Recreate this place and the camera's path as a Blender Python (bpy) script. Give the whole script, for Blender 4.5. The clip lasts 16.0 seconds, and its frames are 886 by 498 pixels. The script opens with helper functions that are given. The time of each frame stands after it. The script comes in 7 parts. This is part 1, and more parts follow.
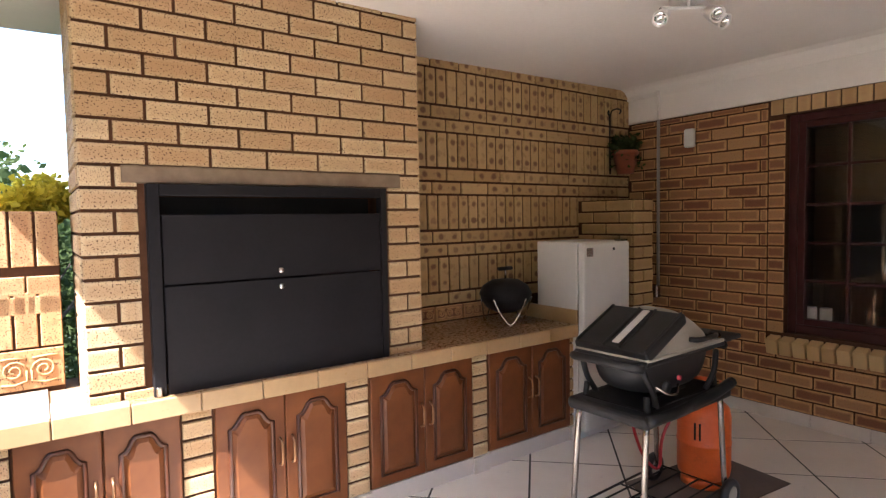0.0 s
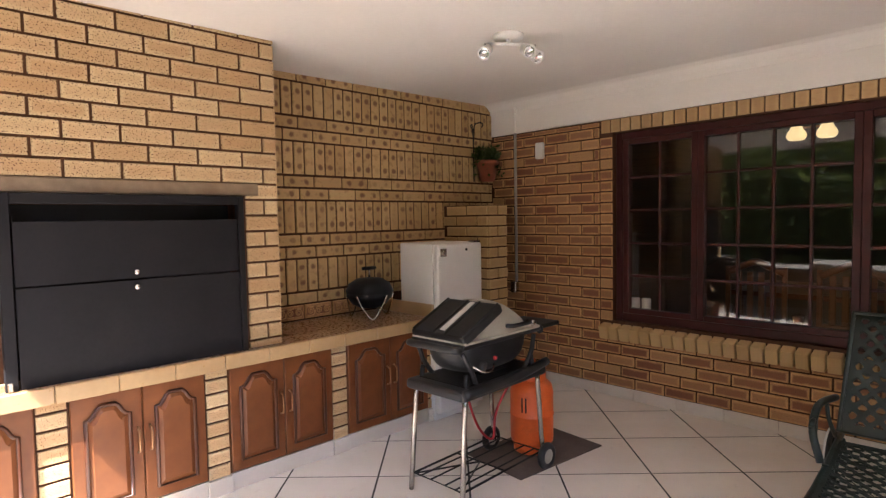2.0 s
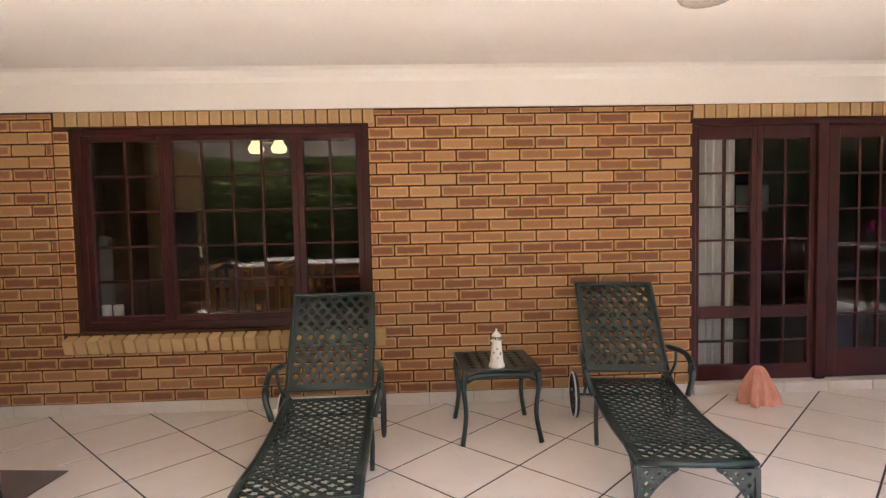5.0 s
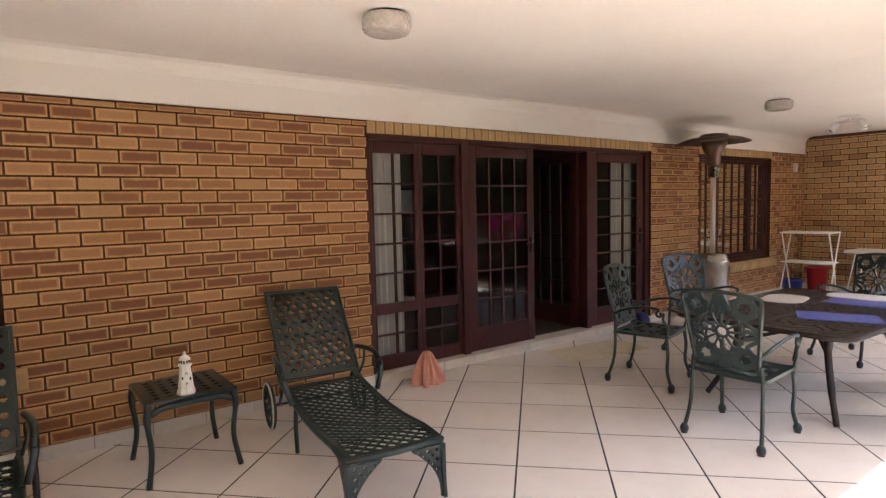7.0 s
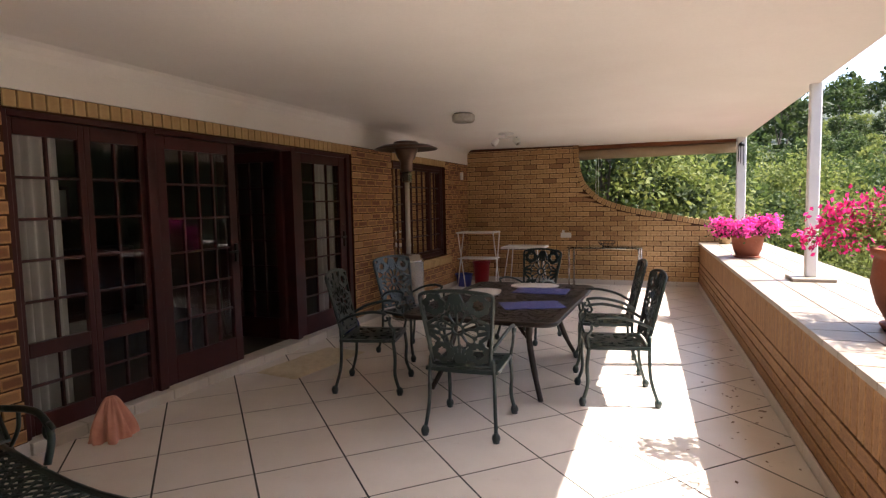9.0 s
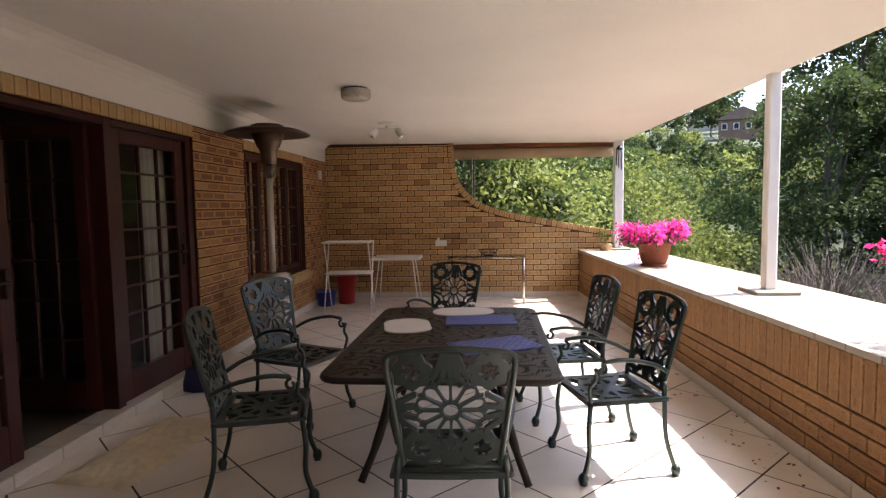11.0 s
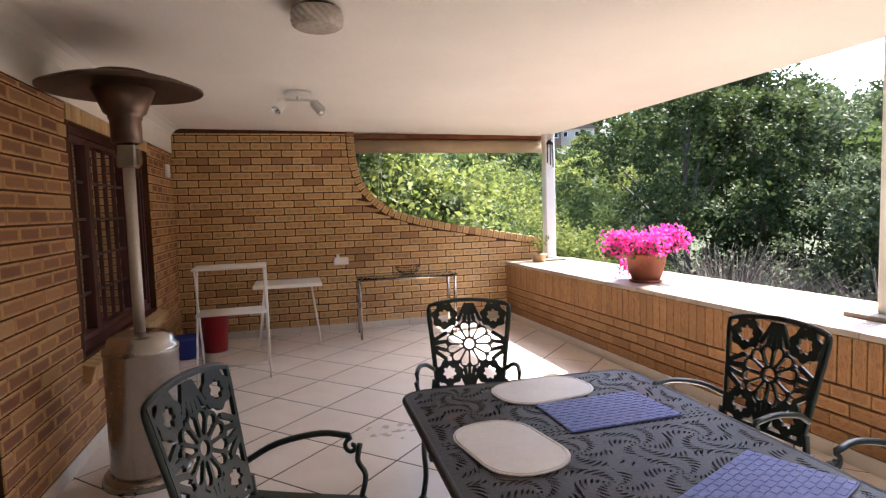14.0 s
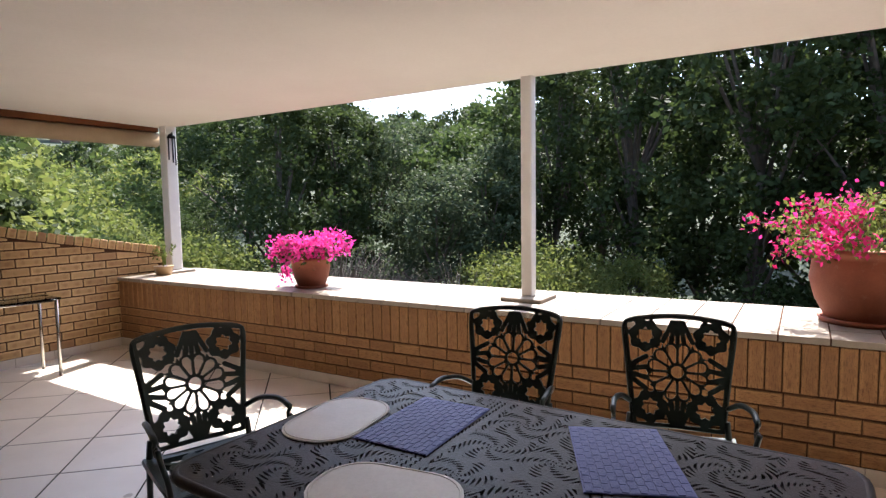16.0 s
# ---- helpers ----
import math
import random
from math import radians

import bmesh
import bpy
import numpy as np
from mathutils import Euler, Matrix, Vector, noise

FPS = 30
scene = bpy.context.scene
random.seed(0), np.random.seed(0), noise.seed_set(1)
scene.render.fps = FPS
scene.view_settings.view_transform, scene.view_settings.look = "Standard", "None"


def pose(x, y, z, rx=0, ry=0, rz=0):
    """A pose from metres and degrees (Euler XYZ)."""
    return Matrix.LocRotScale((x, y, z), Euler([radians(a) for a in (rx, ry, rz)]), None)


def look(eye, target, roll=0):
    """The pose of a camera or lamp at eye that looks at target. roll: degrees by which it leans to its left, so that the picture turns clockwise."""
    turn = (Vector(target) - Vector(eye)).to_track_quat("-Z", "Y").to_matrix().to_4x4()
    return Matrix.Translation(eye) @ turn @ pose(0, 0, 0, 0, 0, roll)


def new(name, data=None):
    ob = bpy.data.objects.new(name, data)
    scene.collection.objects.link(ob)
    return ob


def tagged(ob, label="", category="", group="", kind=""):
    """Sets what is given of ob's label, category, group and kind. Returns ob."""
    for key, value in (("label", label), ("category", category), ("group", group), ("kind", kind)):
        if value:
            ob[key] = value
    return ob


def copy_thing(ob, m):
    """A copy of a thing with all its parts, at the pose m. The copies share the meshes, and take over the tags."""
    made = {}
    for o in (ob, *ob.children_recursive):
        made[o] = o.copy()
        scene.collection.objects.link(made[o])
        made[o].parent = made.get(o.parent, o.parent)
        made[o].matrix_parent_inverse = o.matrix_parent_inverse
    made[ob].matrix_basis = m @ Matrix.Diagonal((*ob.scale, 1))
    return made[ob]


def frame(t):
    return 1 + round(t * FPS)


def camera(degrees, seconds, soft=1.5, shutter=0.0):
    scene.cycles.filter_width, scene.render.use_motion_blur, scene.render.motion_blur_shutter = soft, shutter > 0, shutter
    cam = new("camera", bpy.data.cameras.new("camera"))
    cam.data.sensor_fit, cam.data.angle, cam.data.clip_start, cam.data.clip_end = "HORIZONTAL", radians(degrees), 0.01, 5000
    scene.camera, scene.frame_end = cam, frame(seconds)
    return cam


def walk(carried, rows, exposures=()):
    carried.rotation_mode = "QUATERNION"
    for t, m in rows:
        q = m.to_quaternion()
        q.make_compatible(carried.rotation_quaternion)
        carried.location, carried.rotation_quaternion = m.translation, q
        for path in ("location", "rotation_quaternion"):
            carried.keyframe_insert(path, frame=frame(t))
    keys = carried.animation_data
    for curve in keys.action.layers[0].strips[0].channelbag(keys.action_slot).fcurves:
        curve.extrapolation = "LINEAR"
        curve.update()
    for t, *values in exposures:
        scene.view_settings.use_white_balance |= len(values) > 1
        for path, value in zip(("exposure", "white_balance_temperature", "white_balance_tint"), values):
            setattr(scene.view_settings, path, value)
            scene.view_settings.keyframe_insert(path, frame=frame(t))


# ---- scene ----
cam = camera(76.0, 16.0, soft=1.35)
PATH = [
    (0, (-0.073, 0.395, 1.401), (1.09, 2.019, 1.3), -1.0),
    (0.5, (-0.083, 0.175, 1.396), (1.075, 1.802, 1.303), -1.0),
    (1, (-0.078, 0.049, 1.404), (1.084, 1.674, 1.314), -1.1),
    (1.5, (-0.057, -0.024, 1.406), (1.173, 1.55, 1.31), -1.0),
    (2, (-0.035, -0.1, 1.42), (1.357, 1.332, 1.315), -1.0),
    (2.5, (-0.057, -0.146, 1.43), (1.514, 1.087, 1.314), -0.9),
    (3, (-0.082, -0.154, 1.423), (1.64, 0.855, 1.304), -0.9),
    (3.5, (-0.074, -0.2, 1.41), (1.771, 0.564, 1.297), -0.8),
    (4, (-0.081, -0.243, 1.401), (1.849, 0.268, 1.292), -1.0),
    (4.5, (-0.109, -0.27, 1.393), (1.874, -0.034, 1.28), -1.1),
    (5, (-0.141, -0.301, 1.391), (1.854, -0.385, 1.273), -1.2),
    (5.2, (-0.141, -0.299, 1.393), (1.844, -0.511, 1.275), -1.4),
    (7.5, (-0.056, -0.112, 1.476), (1.412, -1.46, 1.317), -0.9),
    (8, (0.018, -0.121, 1.466), (1.311, -1.637, 1.303), -0.6),
    (8.5, (0.2, -0.125, 1.462), (1.23, -1.831, 1.301), -0.7),
    (9, (0.444, -0.22, 1.452), (1.191, -2.069, 1.294), -1.2),
    (9.5, (0.739, -0.355, 1.471), (1.299, -2.269, 1.311), -1.0),
    (10, (1.014, -0.641, 1.437), (1.404, -2.596, 1.285), -1.1),
    (10.2, (1.114, -0.786, 1.435), (1.439, -2.753, 1.279), -1.1),
    (12.3, (2.127, -2.371, 1.415), (2.121, -4.367, 1.284), -1.3),
    (12.5, (2.197, -2.52, 1.41), (2.177, -4.515, 1.279), -1.5),
    (13, (2.364, -2.807, 1.43), (2.301, -4.802, 1.298), -1.5),
    (13.5, (2.552, -3.072, 1.447), (2.332, -5.056, 1.315), -1.7),
    (14, (2.716, -3.32, 1.467), (2.209, -5.249, 1.323), -1.7),
    (14.5, (2.921, -3.531, 1.495), (2.086, -5.342, 1.342), -1.6),
    (15, (3.145, -3.761, 1.504), (1.973, -5.373, 1.344), -1.5),
    (15.5, (3.235, -3.976, 1.483), (1.762, -5.319, 1.321), -1.2),
    (16, (3.255, -4.114, 1.463), (1.574, -5.186, 1.307), -0.9),
]
EXPOSURES = [(0.0, 2.72, 5800, 14), (1.5, 2.80, 5800, 14), (3.5, 3.68, 5950, 13), (5.0, 3.64, 5950, 13), (8.0, 2.63, 6200, 14), (9.5, 1.98, 6400, 15), (12.5, 2.77, 6200, 13), (13.5, 2.87, 6200, 14), (16.0, 1.99, 6100, 12)]
walk(cam, [(t, look(eye, target, roll)) for t, eye, target, roll in PATH], EXPOSURES)

# ---- world and sun ----
SUN_TRAVEL = Vector((0.70, 0.22, -1.0)).normalized()
world = bpy.data.worlds.new("sky")
scene.world = world
world.use_nodes = True
wn = world.node_tree
sky = wn.nodes.new("ShaderNodeTexSky")
sky.sky_type = "NISHITA"
sky.sun_disc = False
sky.sun_elevation = math.asin(-SUN_TRAVEL.z)
sky.sun_rotation = math.atan2(-SUN_TRAVEL.x, -SUN_TRAVEL.y)
sky.air_density, sky.dust_density = 1.0, 2.0
wn.links.new(sky.outputs[0], wn.nodes["Background"].inputs[0])
wn.nodes["Background"].inputs[1].default_value = 0.15
sun = new("sun", bpy.data.lights.new("sun", "SUN"))
sun.data.energy, sun.data.angle, sun.data.color = 5.0, radians(0.5), (1.0, 0.94, 0.85)
sun.matrix_world = look((0, 0, 30), Vector((0, 0, 30)) + SUN_TRAVEL)


# ---- materials ----
def nodes_of(name):
    m = bpy.data.materials.new(name)
    m.use_nodes = True
    nt = m.node_tree
    return m, nt, nt.nodes["Principled BSDF"]


def math_node(nt, op, a, b=None, clamp=False):
    n = nt.nodes.new("ShaderNodeMath")
    n.operation, n.use_clamp = op, clamp
    for i, v in enumerate((a, b)):
        if v is None:
            continue
        if isinstance(v, (int, float)):
            n.inputs[i].default_value = v
        else:
            nt.links.new(v, n.inputs[i])
    return n.outputs[0]


def noise_node(nt, vec, scale, detail=4.0, rough=0.6):
    n = nt.nodes.new("ShaderNodeTexNoise")
    n.inputs["Scale"].default_value, n.inputs["Detail"].default_value, n.inputs["Roughness"].default_value = scale, detail, rough
    nt.links.new(vec, n.inputs["Vector"])
    return n.outputs[0]


def ramp_node(nt, fac, lo, hi):
    n = nt.nodes.new("ShaderNodeMapRange")
    n.inputs[1].default_value, n.inputs[2].default_value = lo, hi
    nt.links.new(fac, n.inputs[0])
    return n.outputs[0]


def mix_node(nt, fac, a, b):
    n = nt.nodes.new("ShaderNodeMix")
    n.data_type = "RGBA"
    for sock, v in ((n.inputs[0], fac), (n.inputs[6], a), (n.inputs[7], b)):
        if isinstance(v, (int, float)):
            sock.default_value = v
        elif isinstance(v, tuple):
            sock.default_value = (*v, 1.0)
        else:
            nt.links.new(v, sock)
    return n.outputs[2]


def bump_node(nt, bsdf, height, strength, distance=0.01):
    n = nt.nodes.new("ShaderNodeBump")
    n.inputs["Strength"].default_value, n.inputs["Distance"].default_value = strength, distance
    nt.links.new(height, n.inputs["Height"])
    nt.links.new(n.outputs[0], bsdf.inputs["Normal"])


def coords(nt, which="Object"):
    return nt.nodes.new("ShaderNodeTexCoord").outputs[which]


def plain(name, c1, c2, rough=0.6, metal=0.0, big=2.0, fine=60.0, bump=0.15, stain=None, spec=0.5, fine_mix=0.35):
    """Two-scale mottled material: big patches from c1 to c2, fine grain and relief."""
    m, nt, b = nodes_of(name)
    v = coords(nt)
    n1, n2 = noise_node(nt, v, big), noise_node(nt, v, fine, 6.0)
    col = mix_node(nt, ramp_node(nt, n1, 0.35, 0.65), c1, c2)
    dark = tuple(x * 0.72 for x in c1)
    col = mix_node(nt, math_node(nt, "MULTIPLY", ramp_node(nt, n2, 0.4, 0.75), fine_mix), col, dark)
    if stain:
        n3 = noise_node(nt, v, big * 2.7, 8.0, 0.7)
        col = mix_node(nt, math_node(nt, "MULTIPLY", ramp_node(nt, n3, 0.58, 0.72), 0.7), col, stain)
    nt.links.new(col, b.inputs["Base Color"])
    nt.links.new(math_node(nt, "ADD", rough - 0.08, math_node(nt, "MULTIPLY", n2, 0.16)), b.inputs["Roughness"])
    b.inputs["Metallic"].default_value = metal
    b.inputs["Specular IOR Level"].default_value = spec
    bump_node(nt, b, n2, bump, 0.004)
    return m


def brick_material(name, light, mid, centre, centre_amount, odd=None, joined=False, speckle=0.0, blotch=0.0, twin=0.0, streak=0.0, inset=(0.006, 0.02)):
    """Face brick: pale arrises, a burnt centre, specks or blotches; every brick differs a little."""
    m, nt, b = nodes_of(name)
    uv = coords(nt, "UV")
    sep = nt.nodes.new("ShaderNodeSeparateXYZ")
    nt.links.new(uv, sep.inputs[0])
    if joined:
        rnd = nt.nodes.new("ShaderNodeNewGeometry").outputs["Random Per Island"]
    else:
        rnd = nt.nodes.new("ShaderNodeObjectInfo").outputs["Random"]
    shift = nt.nodes.new("ShaderNodeVectorMath")
    shift.operation = "ADD"
    comb = nt.nodes.new("ShaderNodeCombineXYZ")
    nt.links.new(math_node(nt, "MULTIPLY", rnd, 91.0), comb.inputs[0])
    nt.links.new(math_node(nt, "MULTIPLY", rnd, 37.0), comb.inputs[1])
    scale = nt.nodes.new("ShaderNodeVectorMath")
    scale.operation = "MULTIPLY"
    scale.inputs[1].default_value = (0.222, 0.073, 1.0)
    nt.links.new(uv, scale.inputs[0])
    nt.links.new(scale.outputs[0], shift.inputs[0])
    nt.links.new(comb.outputs[0], shift.inputs[1])
    v = shift.outputs[0]
    big, fine = noise_node(nt, v, 14.0, 3.0), noise_node(nt, v, 160.0, 5.0)
    edges = []
    for sock, size in ((sep.outputs[0], 0.222), (sep.outputs[1], 0.073)):
        edges.append(math_node(nt, "MULTIPLY", math_node(nt, "MINIMUM", sock, math_node(nt, "SUBTRACT", 1.0, sock)), size))
    edge = math_node(nt, "ADD", math_node(nt, "MINIMUM", edges[0], edges[1]), math_node(nt, "MULTIPLY", math_node(nt, "SUBTRACT", big, 0.5), 0.018))
    edge = math_node(nt, "ADD", edge, math_node(nt, "MULTIPLY", math_node(nt, "SUBTRACT", fine, 0.5), 0.020))
    heart = math_node(nt, "MULTIPLY", ramp_node(nt, edge, *inset), centre_amount)
    r2 = math_node(nt, "FRACT", math_node(nt, "MULTIPLY", rnd, 17.31))
    heart = math_node(nt, "MULTIPLY", heart, math_node(nt, "ADD", 0.55, math_node(nt, "MULTIPLY", r2, 0.6)), True)
    base = mix_node(nt, math_node(nt, "FRACT", math_node(nt, "MULTIPLY", rnd, 7.77)), light, mid)
    col = mix_node(nt, heart, base, centre)
    if blotch:
        spots = noise_node(nt, v, 22.0, 1.5)
        col = mix_node(nt, math_node(nt, "MULTIPLY", ramp_node(nt, spots, 0.56, 0.66), blotch), col, centre)
    if twin:
        du = math_node(nt, "MULTIPLY", math_node(nt, "ABSOLUTE", math_node(nt, "SUBTRACT", math_node(nt, "ABSOLUTE", math_node(nt, "SUBTRACT", sep.outputs[0], 0.5)), 0.25)), 0.222)
        dv = math_node(nt, "MULTIPLY", math_node(nt, "SUBTRACT", sep.outputs[1], 0.5), 0.073)
        reach = math_node(nt, "SQRT", math_node(nt, "ADD", math_node(nt, "MULTIPLY", du, du), math_node(nt, "MULTIPLY", dv, dv)))
        reach = math_node(nt, "ADD", reach, math_node(nt, "MULTIPLY", math_node(nt, "SUBTRACT", big, 0.5), 0.045))
        often = ramp_node(nt, math_node(nt, "FRACT", math_node(nt, "MULTIPLY", rnd, 29.7)), 0.15, 0.5)
        col = mix_node(nt, math_node(nt, "MULTIPLY", math_node(nt, "MULTIPLY", ramp_node(nt, reach, 0.026, 0.012), twin), often), col, centre)
    if streak:
        comb2 = nt.nodes.new("ShaderNodeVectorMath")
        comb2.operation = "MULTIPLY"
        comb2.inputs[1].default_value = (1.0, 7.0, 1.0)
        nt.links.new(v, comb2.inputs[0])
        lines = noise_node(nt, comb2.outputs[0], 26.0, 3.0)
        col = mix_node(nt, math_node(nt, "MULTIPLY", ramp_node(nt, lines, 0.52, 0.66), streak), col, tuple(c * 0.55 for c in centre))
    if odd:
        col = mix_node(nt, math_node(nt, "MULTIPLY", ramp_node(nt, math_node(nt, "FRACT", math_node(nt, "MULTIPLY", rnd, 5.13)), 0.9, 0.93), 0.75), col, odd)
    if speckle:
        dots = noise_node(nt, v, 135.0, 1.0)
        col = mix_node(nt, math_node(nt, "MULTIPLY", ramp_node(nt, dots, 0.60, 0.65), speckle), col, (0.09, 0.04, 0.02))
    col = mix_node(nt, math_node(nt, "MULTIPLY", ramp_node(nt, fine, 0.45, 0.8), 0.3), col, tuple(c * 0.6 for c in mid))
    nt.links.new(col, b.inputs["Base Color"])
    b.inputs["Roughness"].default_value = 0.75
    b.inputs["Specular IOR Level"].default_value = 0.3
    bump_node(nt, b, fine, 0.35, 0.003)
    return m


def glass_material(name, tint, ior=1.45):
    m = bpy.data.materials.new(name)
    m.use_nodes = True
    nt = m.node_tree
    nt.nodes.remove(nt.nodes["Principled BSDF"])
    clear, gloss, fres, mix = (nt.nodes.new("ShaderNodeBsdf" + k) if k[0] in "TG" else nt.nodes.new("ShaderNode" + k) for k in ("Transparent", "Glossy", "Fresnel", "MixShader"))
    clear.inputs[0].default_value = (*tint, 1)
    gloss.inputs["Roughness"].default_value = 0.01
    fres.inputs[0].default_value = ior
    nt.links.new(fres.outputs[0], mix.inputs[0])
    nt.links.new(clear.outputs[0], mix.inputs[1])
    nt.links.new(gloss.outputs[0], mix.inputs[2])
    nt.links.new(mix.outputs[0], nt.nodes["Material Output"].inputs[0])
    return m


def leaf_material(name, c1, c2, through_light=0.35, joined=True):
    m, nt, b = nodes_of(name)
    rnd = nt.nodes.new("ShaderNodeNewGeometry").outputs["Random Per Island"]
    ob = nt.nodes.new("ShaderNodeObjectInfo").outputs["Random"]
    col = mix_node(nt, rnd, c1, c2)
    col = mix_node(nt, math_node(nt, "MULTIPLY", ob, 0.35), col, tuple(x * 0.6 for x in c2))
    nt.links.new(col, b.inputs["Base Color"])
    b.inputs["Roughness"].default_value = 0.7
    b.inputs["Specular IOR Level"].default_value = 0.2
    tr, mix = nt.nodes.new("ShaderNodeBsdfTranslucent"), nt.nodes.new("ShaderNodeMixShader")
    nt.links.new(col, tr.inputs[0])
    mix.inputs[0].default_value = through_light
    nt.links.new(b.outputs[0], mix.inputs[1])
    nt.links.new(tr.outputs[0], mix.inputs[2])
    nt.links.new(mix.outputs[0], nt.nodes["Material Output"].inputs[0])
    return m


def glow_material(name, colour, strength):
    m, nt, b = nodes_of(name)
    b.inputs["Base Color"].default_value = (*colour, 1)
    b.inputs["Emission Color"].default_value = (*colour, 1)
    b.inputs["Emission Strength"].default_value = strength
    return m


HOUSE = dict(light=(0.66, 0.395, 0.175), mid=(0.56, 0.305, 0.128), centre=(0.19, 0.080, 0.042), centre_amount=0.95, odd=(0.45, 0.27, 0.12), speckle=0.35, inset=(0.0, 0.0175))
CHIM = dict(light=(0.64, 0.49, 0.285), mid=(0.48, 0.315, 0.16), centre=(0.44, 0.255, 0.12), centre_amount=0.55, speckle=0.95)
COLUMN = dict(light=(0.55, 0.36, 0.18), mid=(0.42, 0.23, 0.10), centre=(0.30, 0.12, 0.05), centre_amount=0.4, odd=(0.30, 0.12, 0.06), speckle=0.9, blotch=0.4)
PATT = dict(light=(0.56, 0.385, 0.185), mid=(0.45, 0.29, 0.13), centre=(0.13, 0.055, 0.035), centre_amount=0.12, blotch=0.3, twin=0.8)
BAND_BRICK = dict(light=(0.54, 0.375, 0.18), mid=(0.46, 0.30, 0.135), centre=(0.30, 0.16, 0.075), centre_amount=0.35, blotch=0.15, twin=0.15)
FARW = dict(light=(0.66, 0.445, 0.22), mid=(0.52, 0.32, 0.145), centre=(0.24, 0.115, 0.05), centre_amount=0.45, odd=(0.27, 0.135, 0.07), blotch=0.25, twin=0.35)
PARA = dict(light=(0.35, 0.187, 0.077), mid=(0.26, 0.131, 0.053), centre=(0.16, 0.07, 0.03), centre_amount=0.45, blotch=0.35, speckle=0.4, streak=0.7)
BRICK = {}
for key, kw in (("house", HOUSE), ("chimney", CHIM), ("pattern", PATT), ("band", BAND_BRICK), ("far", FARW), ("parapet", PARA), ("column", COLUMN)):
    BRICK[key] = brick_material(key + " face brick", **kw), brick_material(key + " face brick run", joined=True, **kw)
M_MORTAR = plain("dark raked mortar", (0.062, 0.028, 0.016), (0.085, 0.040, 0.022), 0.95, big=6, bump=0.5, spec=0.1)
M_MORTAR_BROWN = plain("brown mortar", (0.085, 0.038, 0.019), (0.115, 0.054, 0.027), 0.95, big=6, bump=0.5, spec=0.1)
M_PLASTER = plain("white painted plaster", (0.79, 0.745, 0.69), (0.75, 0.70, 0.645), 0.85, big=1.1, fine=45, bump=0.12, spec=0.2, fine_mix=0.12)
M_WHITE = plain("white painted metal", (0.78, 0.76, 0.73), (0.72, 0.70, 0.67), 0.45, big=4, fine=70, bump=0.05, fine_mix=0.15)
M_GROUT = plain("dark grey grout", (0.03, 0.025, 0.022), (0.05, 0.042, 0.036), 0.95, big=8, bump=0.4)
M_SKIRT = plain("cream ceramic skirting", (0.60, 0.54, 0.47), (0.55, 0.49, 0.42), 0.35, big=3, fine=40, bump=0.04, fine_mix=0.15)
M_MAROON = plain("dark maroon stained timber", (0.052, 0.010, 0.009), (0.036, 0.007, 0.0065), 0.42, big=5, fine=50, bump=0.12, spec=0.3)
M_CAB = plain("reddish brown varnished timber", (0.19, 0.066, 0.020), (0.092, 0.027, 0.009), 0.40, big=3.0, fine=26, bump=0.12, spec=0.3, stain=(0.07, 0.02, 0.008))
# darker varnish colour for the shade in the door panels' grooves
M_GROOVE_SHADE = plain("varnish darkened as groove shade", (0.055, 0.017, 0.007), (0.075, 0.022, 0.008), 0.4, big=6, fine=40, bump=0.1, spec=0.4)
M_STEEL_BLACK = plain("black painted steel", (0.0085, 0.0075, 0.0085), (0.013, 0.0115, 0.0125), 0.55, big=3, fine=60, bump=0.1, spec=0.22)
M_CAST = plain("dark green cast aluminium", (0.016, 0.029, 0.0255), (0.012, 0.022, 0.019), 0.33, metal=0.0, big=9, fine=110, bump=0.3)
M_BRONZE = plain("dark bronze cast aluminium", (0.028, 0.019, 0.014), (0.018, 0.012, 0.009), 0.40, metal=0.0, big=9, fine=110, bump=0.35, spec=0.2)
M_HOOD = plain("tarnished brown steel", (0.17, 0.115, 0.085), (0.11, 0.07, 0.05), 0.38, metal=0.75, big=4, fine=60, bump=0.1)
# pole steel with the bright garden reflection put into its base colour
M_POLE = plain("steel tube paled for reflection", (0.58, 0.55, 0.51), (0.50, 0.47, 0.43), 0.38, metal=0.55, big=4, fine=60, bump=0.05)
M_PIPE = plain("grey conduit", (0.36, 0.33, 0.30), (0.30, 0.275, 0.25), 0.5, big=4, fine=60, bump=0.05)
M_STEEL = plain("brushed stainless steel", (0.42, 0.39, 0.35), (0.36, 0.335, 0.30), 0.25, metal=1.0, big=5, fine=80, bump=0.06)
M_CHROME = plain("bright chrome", (0.72, 0.71, 0.70), (0.66, 0.65, 0.64), 0.15, metal=1.0, big=5, fine=80, bump=0.02)
M_PLASTIC = plain("black plastic", (0.010, 0.010, 0.011), (0.015, 0.015, 0.016), 0.5, big=8, fine=120, bump=0.12)
M_LID = plain("champagne grey enamel", (0.40, 0.37, 0.30), (0.36, 0.33, 0.27), 0.35, big=4, fine=80, bump=0.05)
M_ORANGE = plain("orange enamel paint", (0.72, 0.13, 0.022), (0.62, 0.105, 0.018), 0.42, big=6, fine=60, bump=0.12, stain=(0.42, 0.08, 0.02))
M_RED = plain("red plastic", (0.42, 0.02, 0.03), (0.35, 0.018, 0.025), 0.4)
M_BLUE = plain("blue plastic", (0.03, 0.06, 0.36), (0.025, 0.05, 0.30), 0.4)
M_FRIDGE = plain("white enamelled steel", (0.66, 0.645, 0.62), (0.62, 0.60, 0.575), 0.35, big=3, fine=60, bump=0.03, fine_mix=0.1)
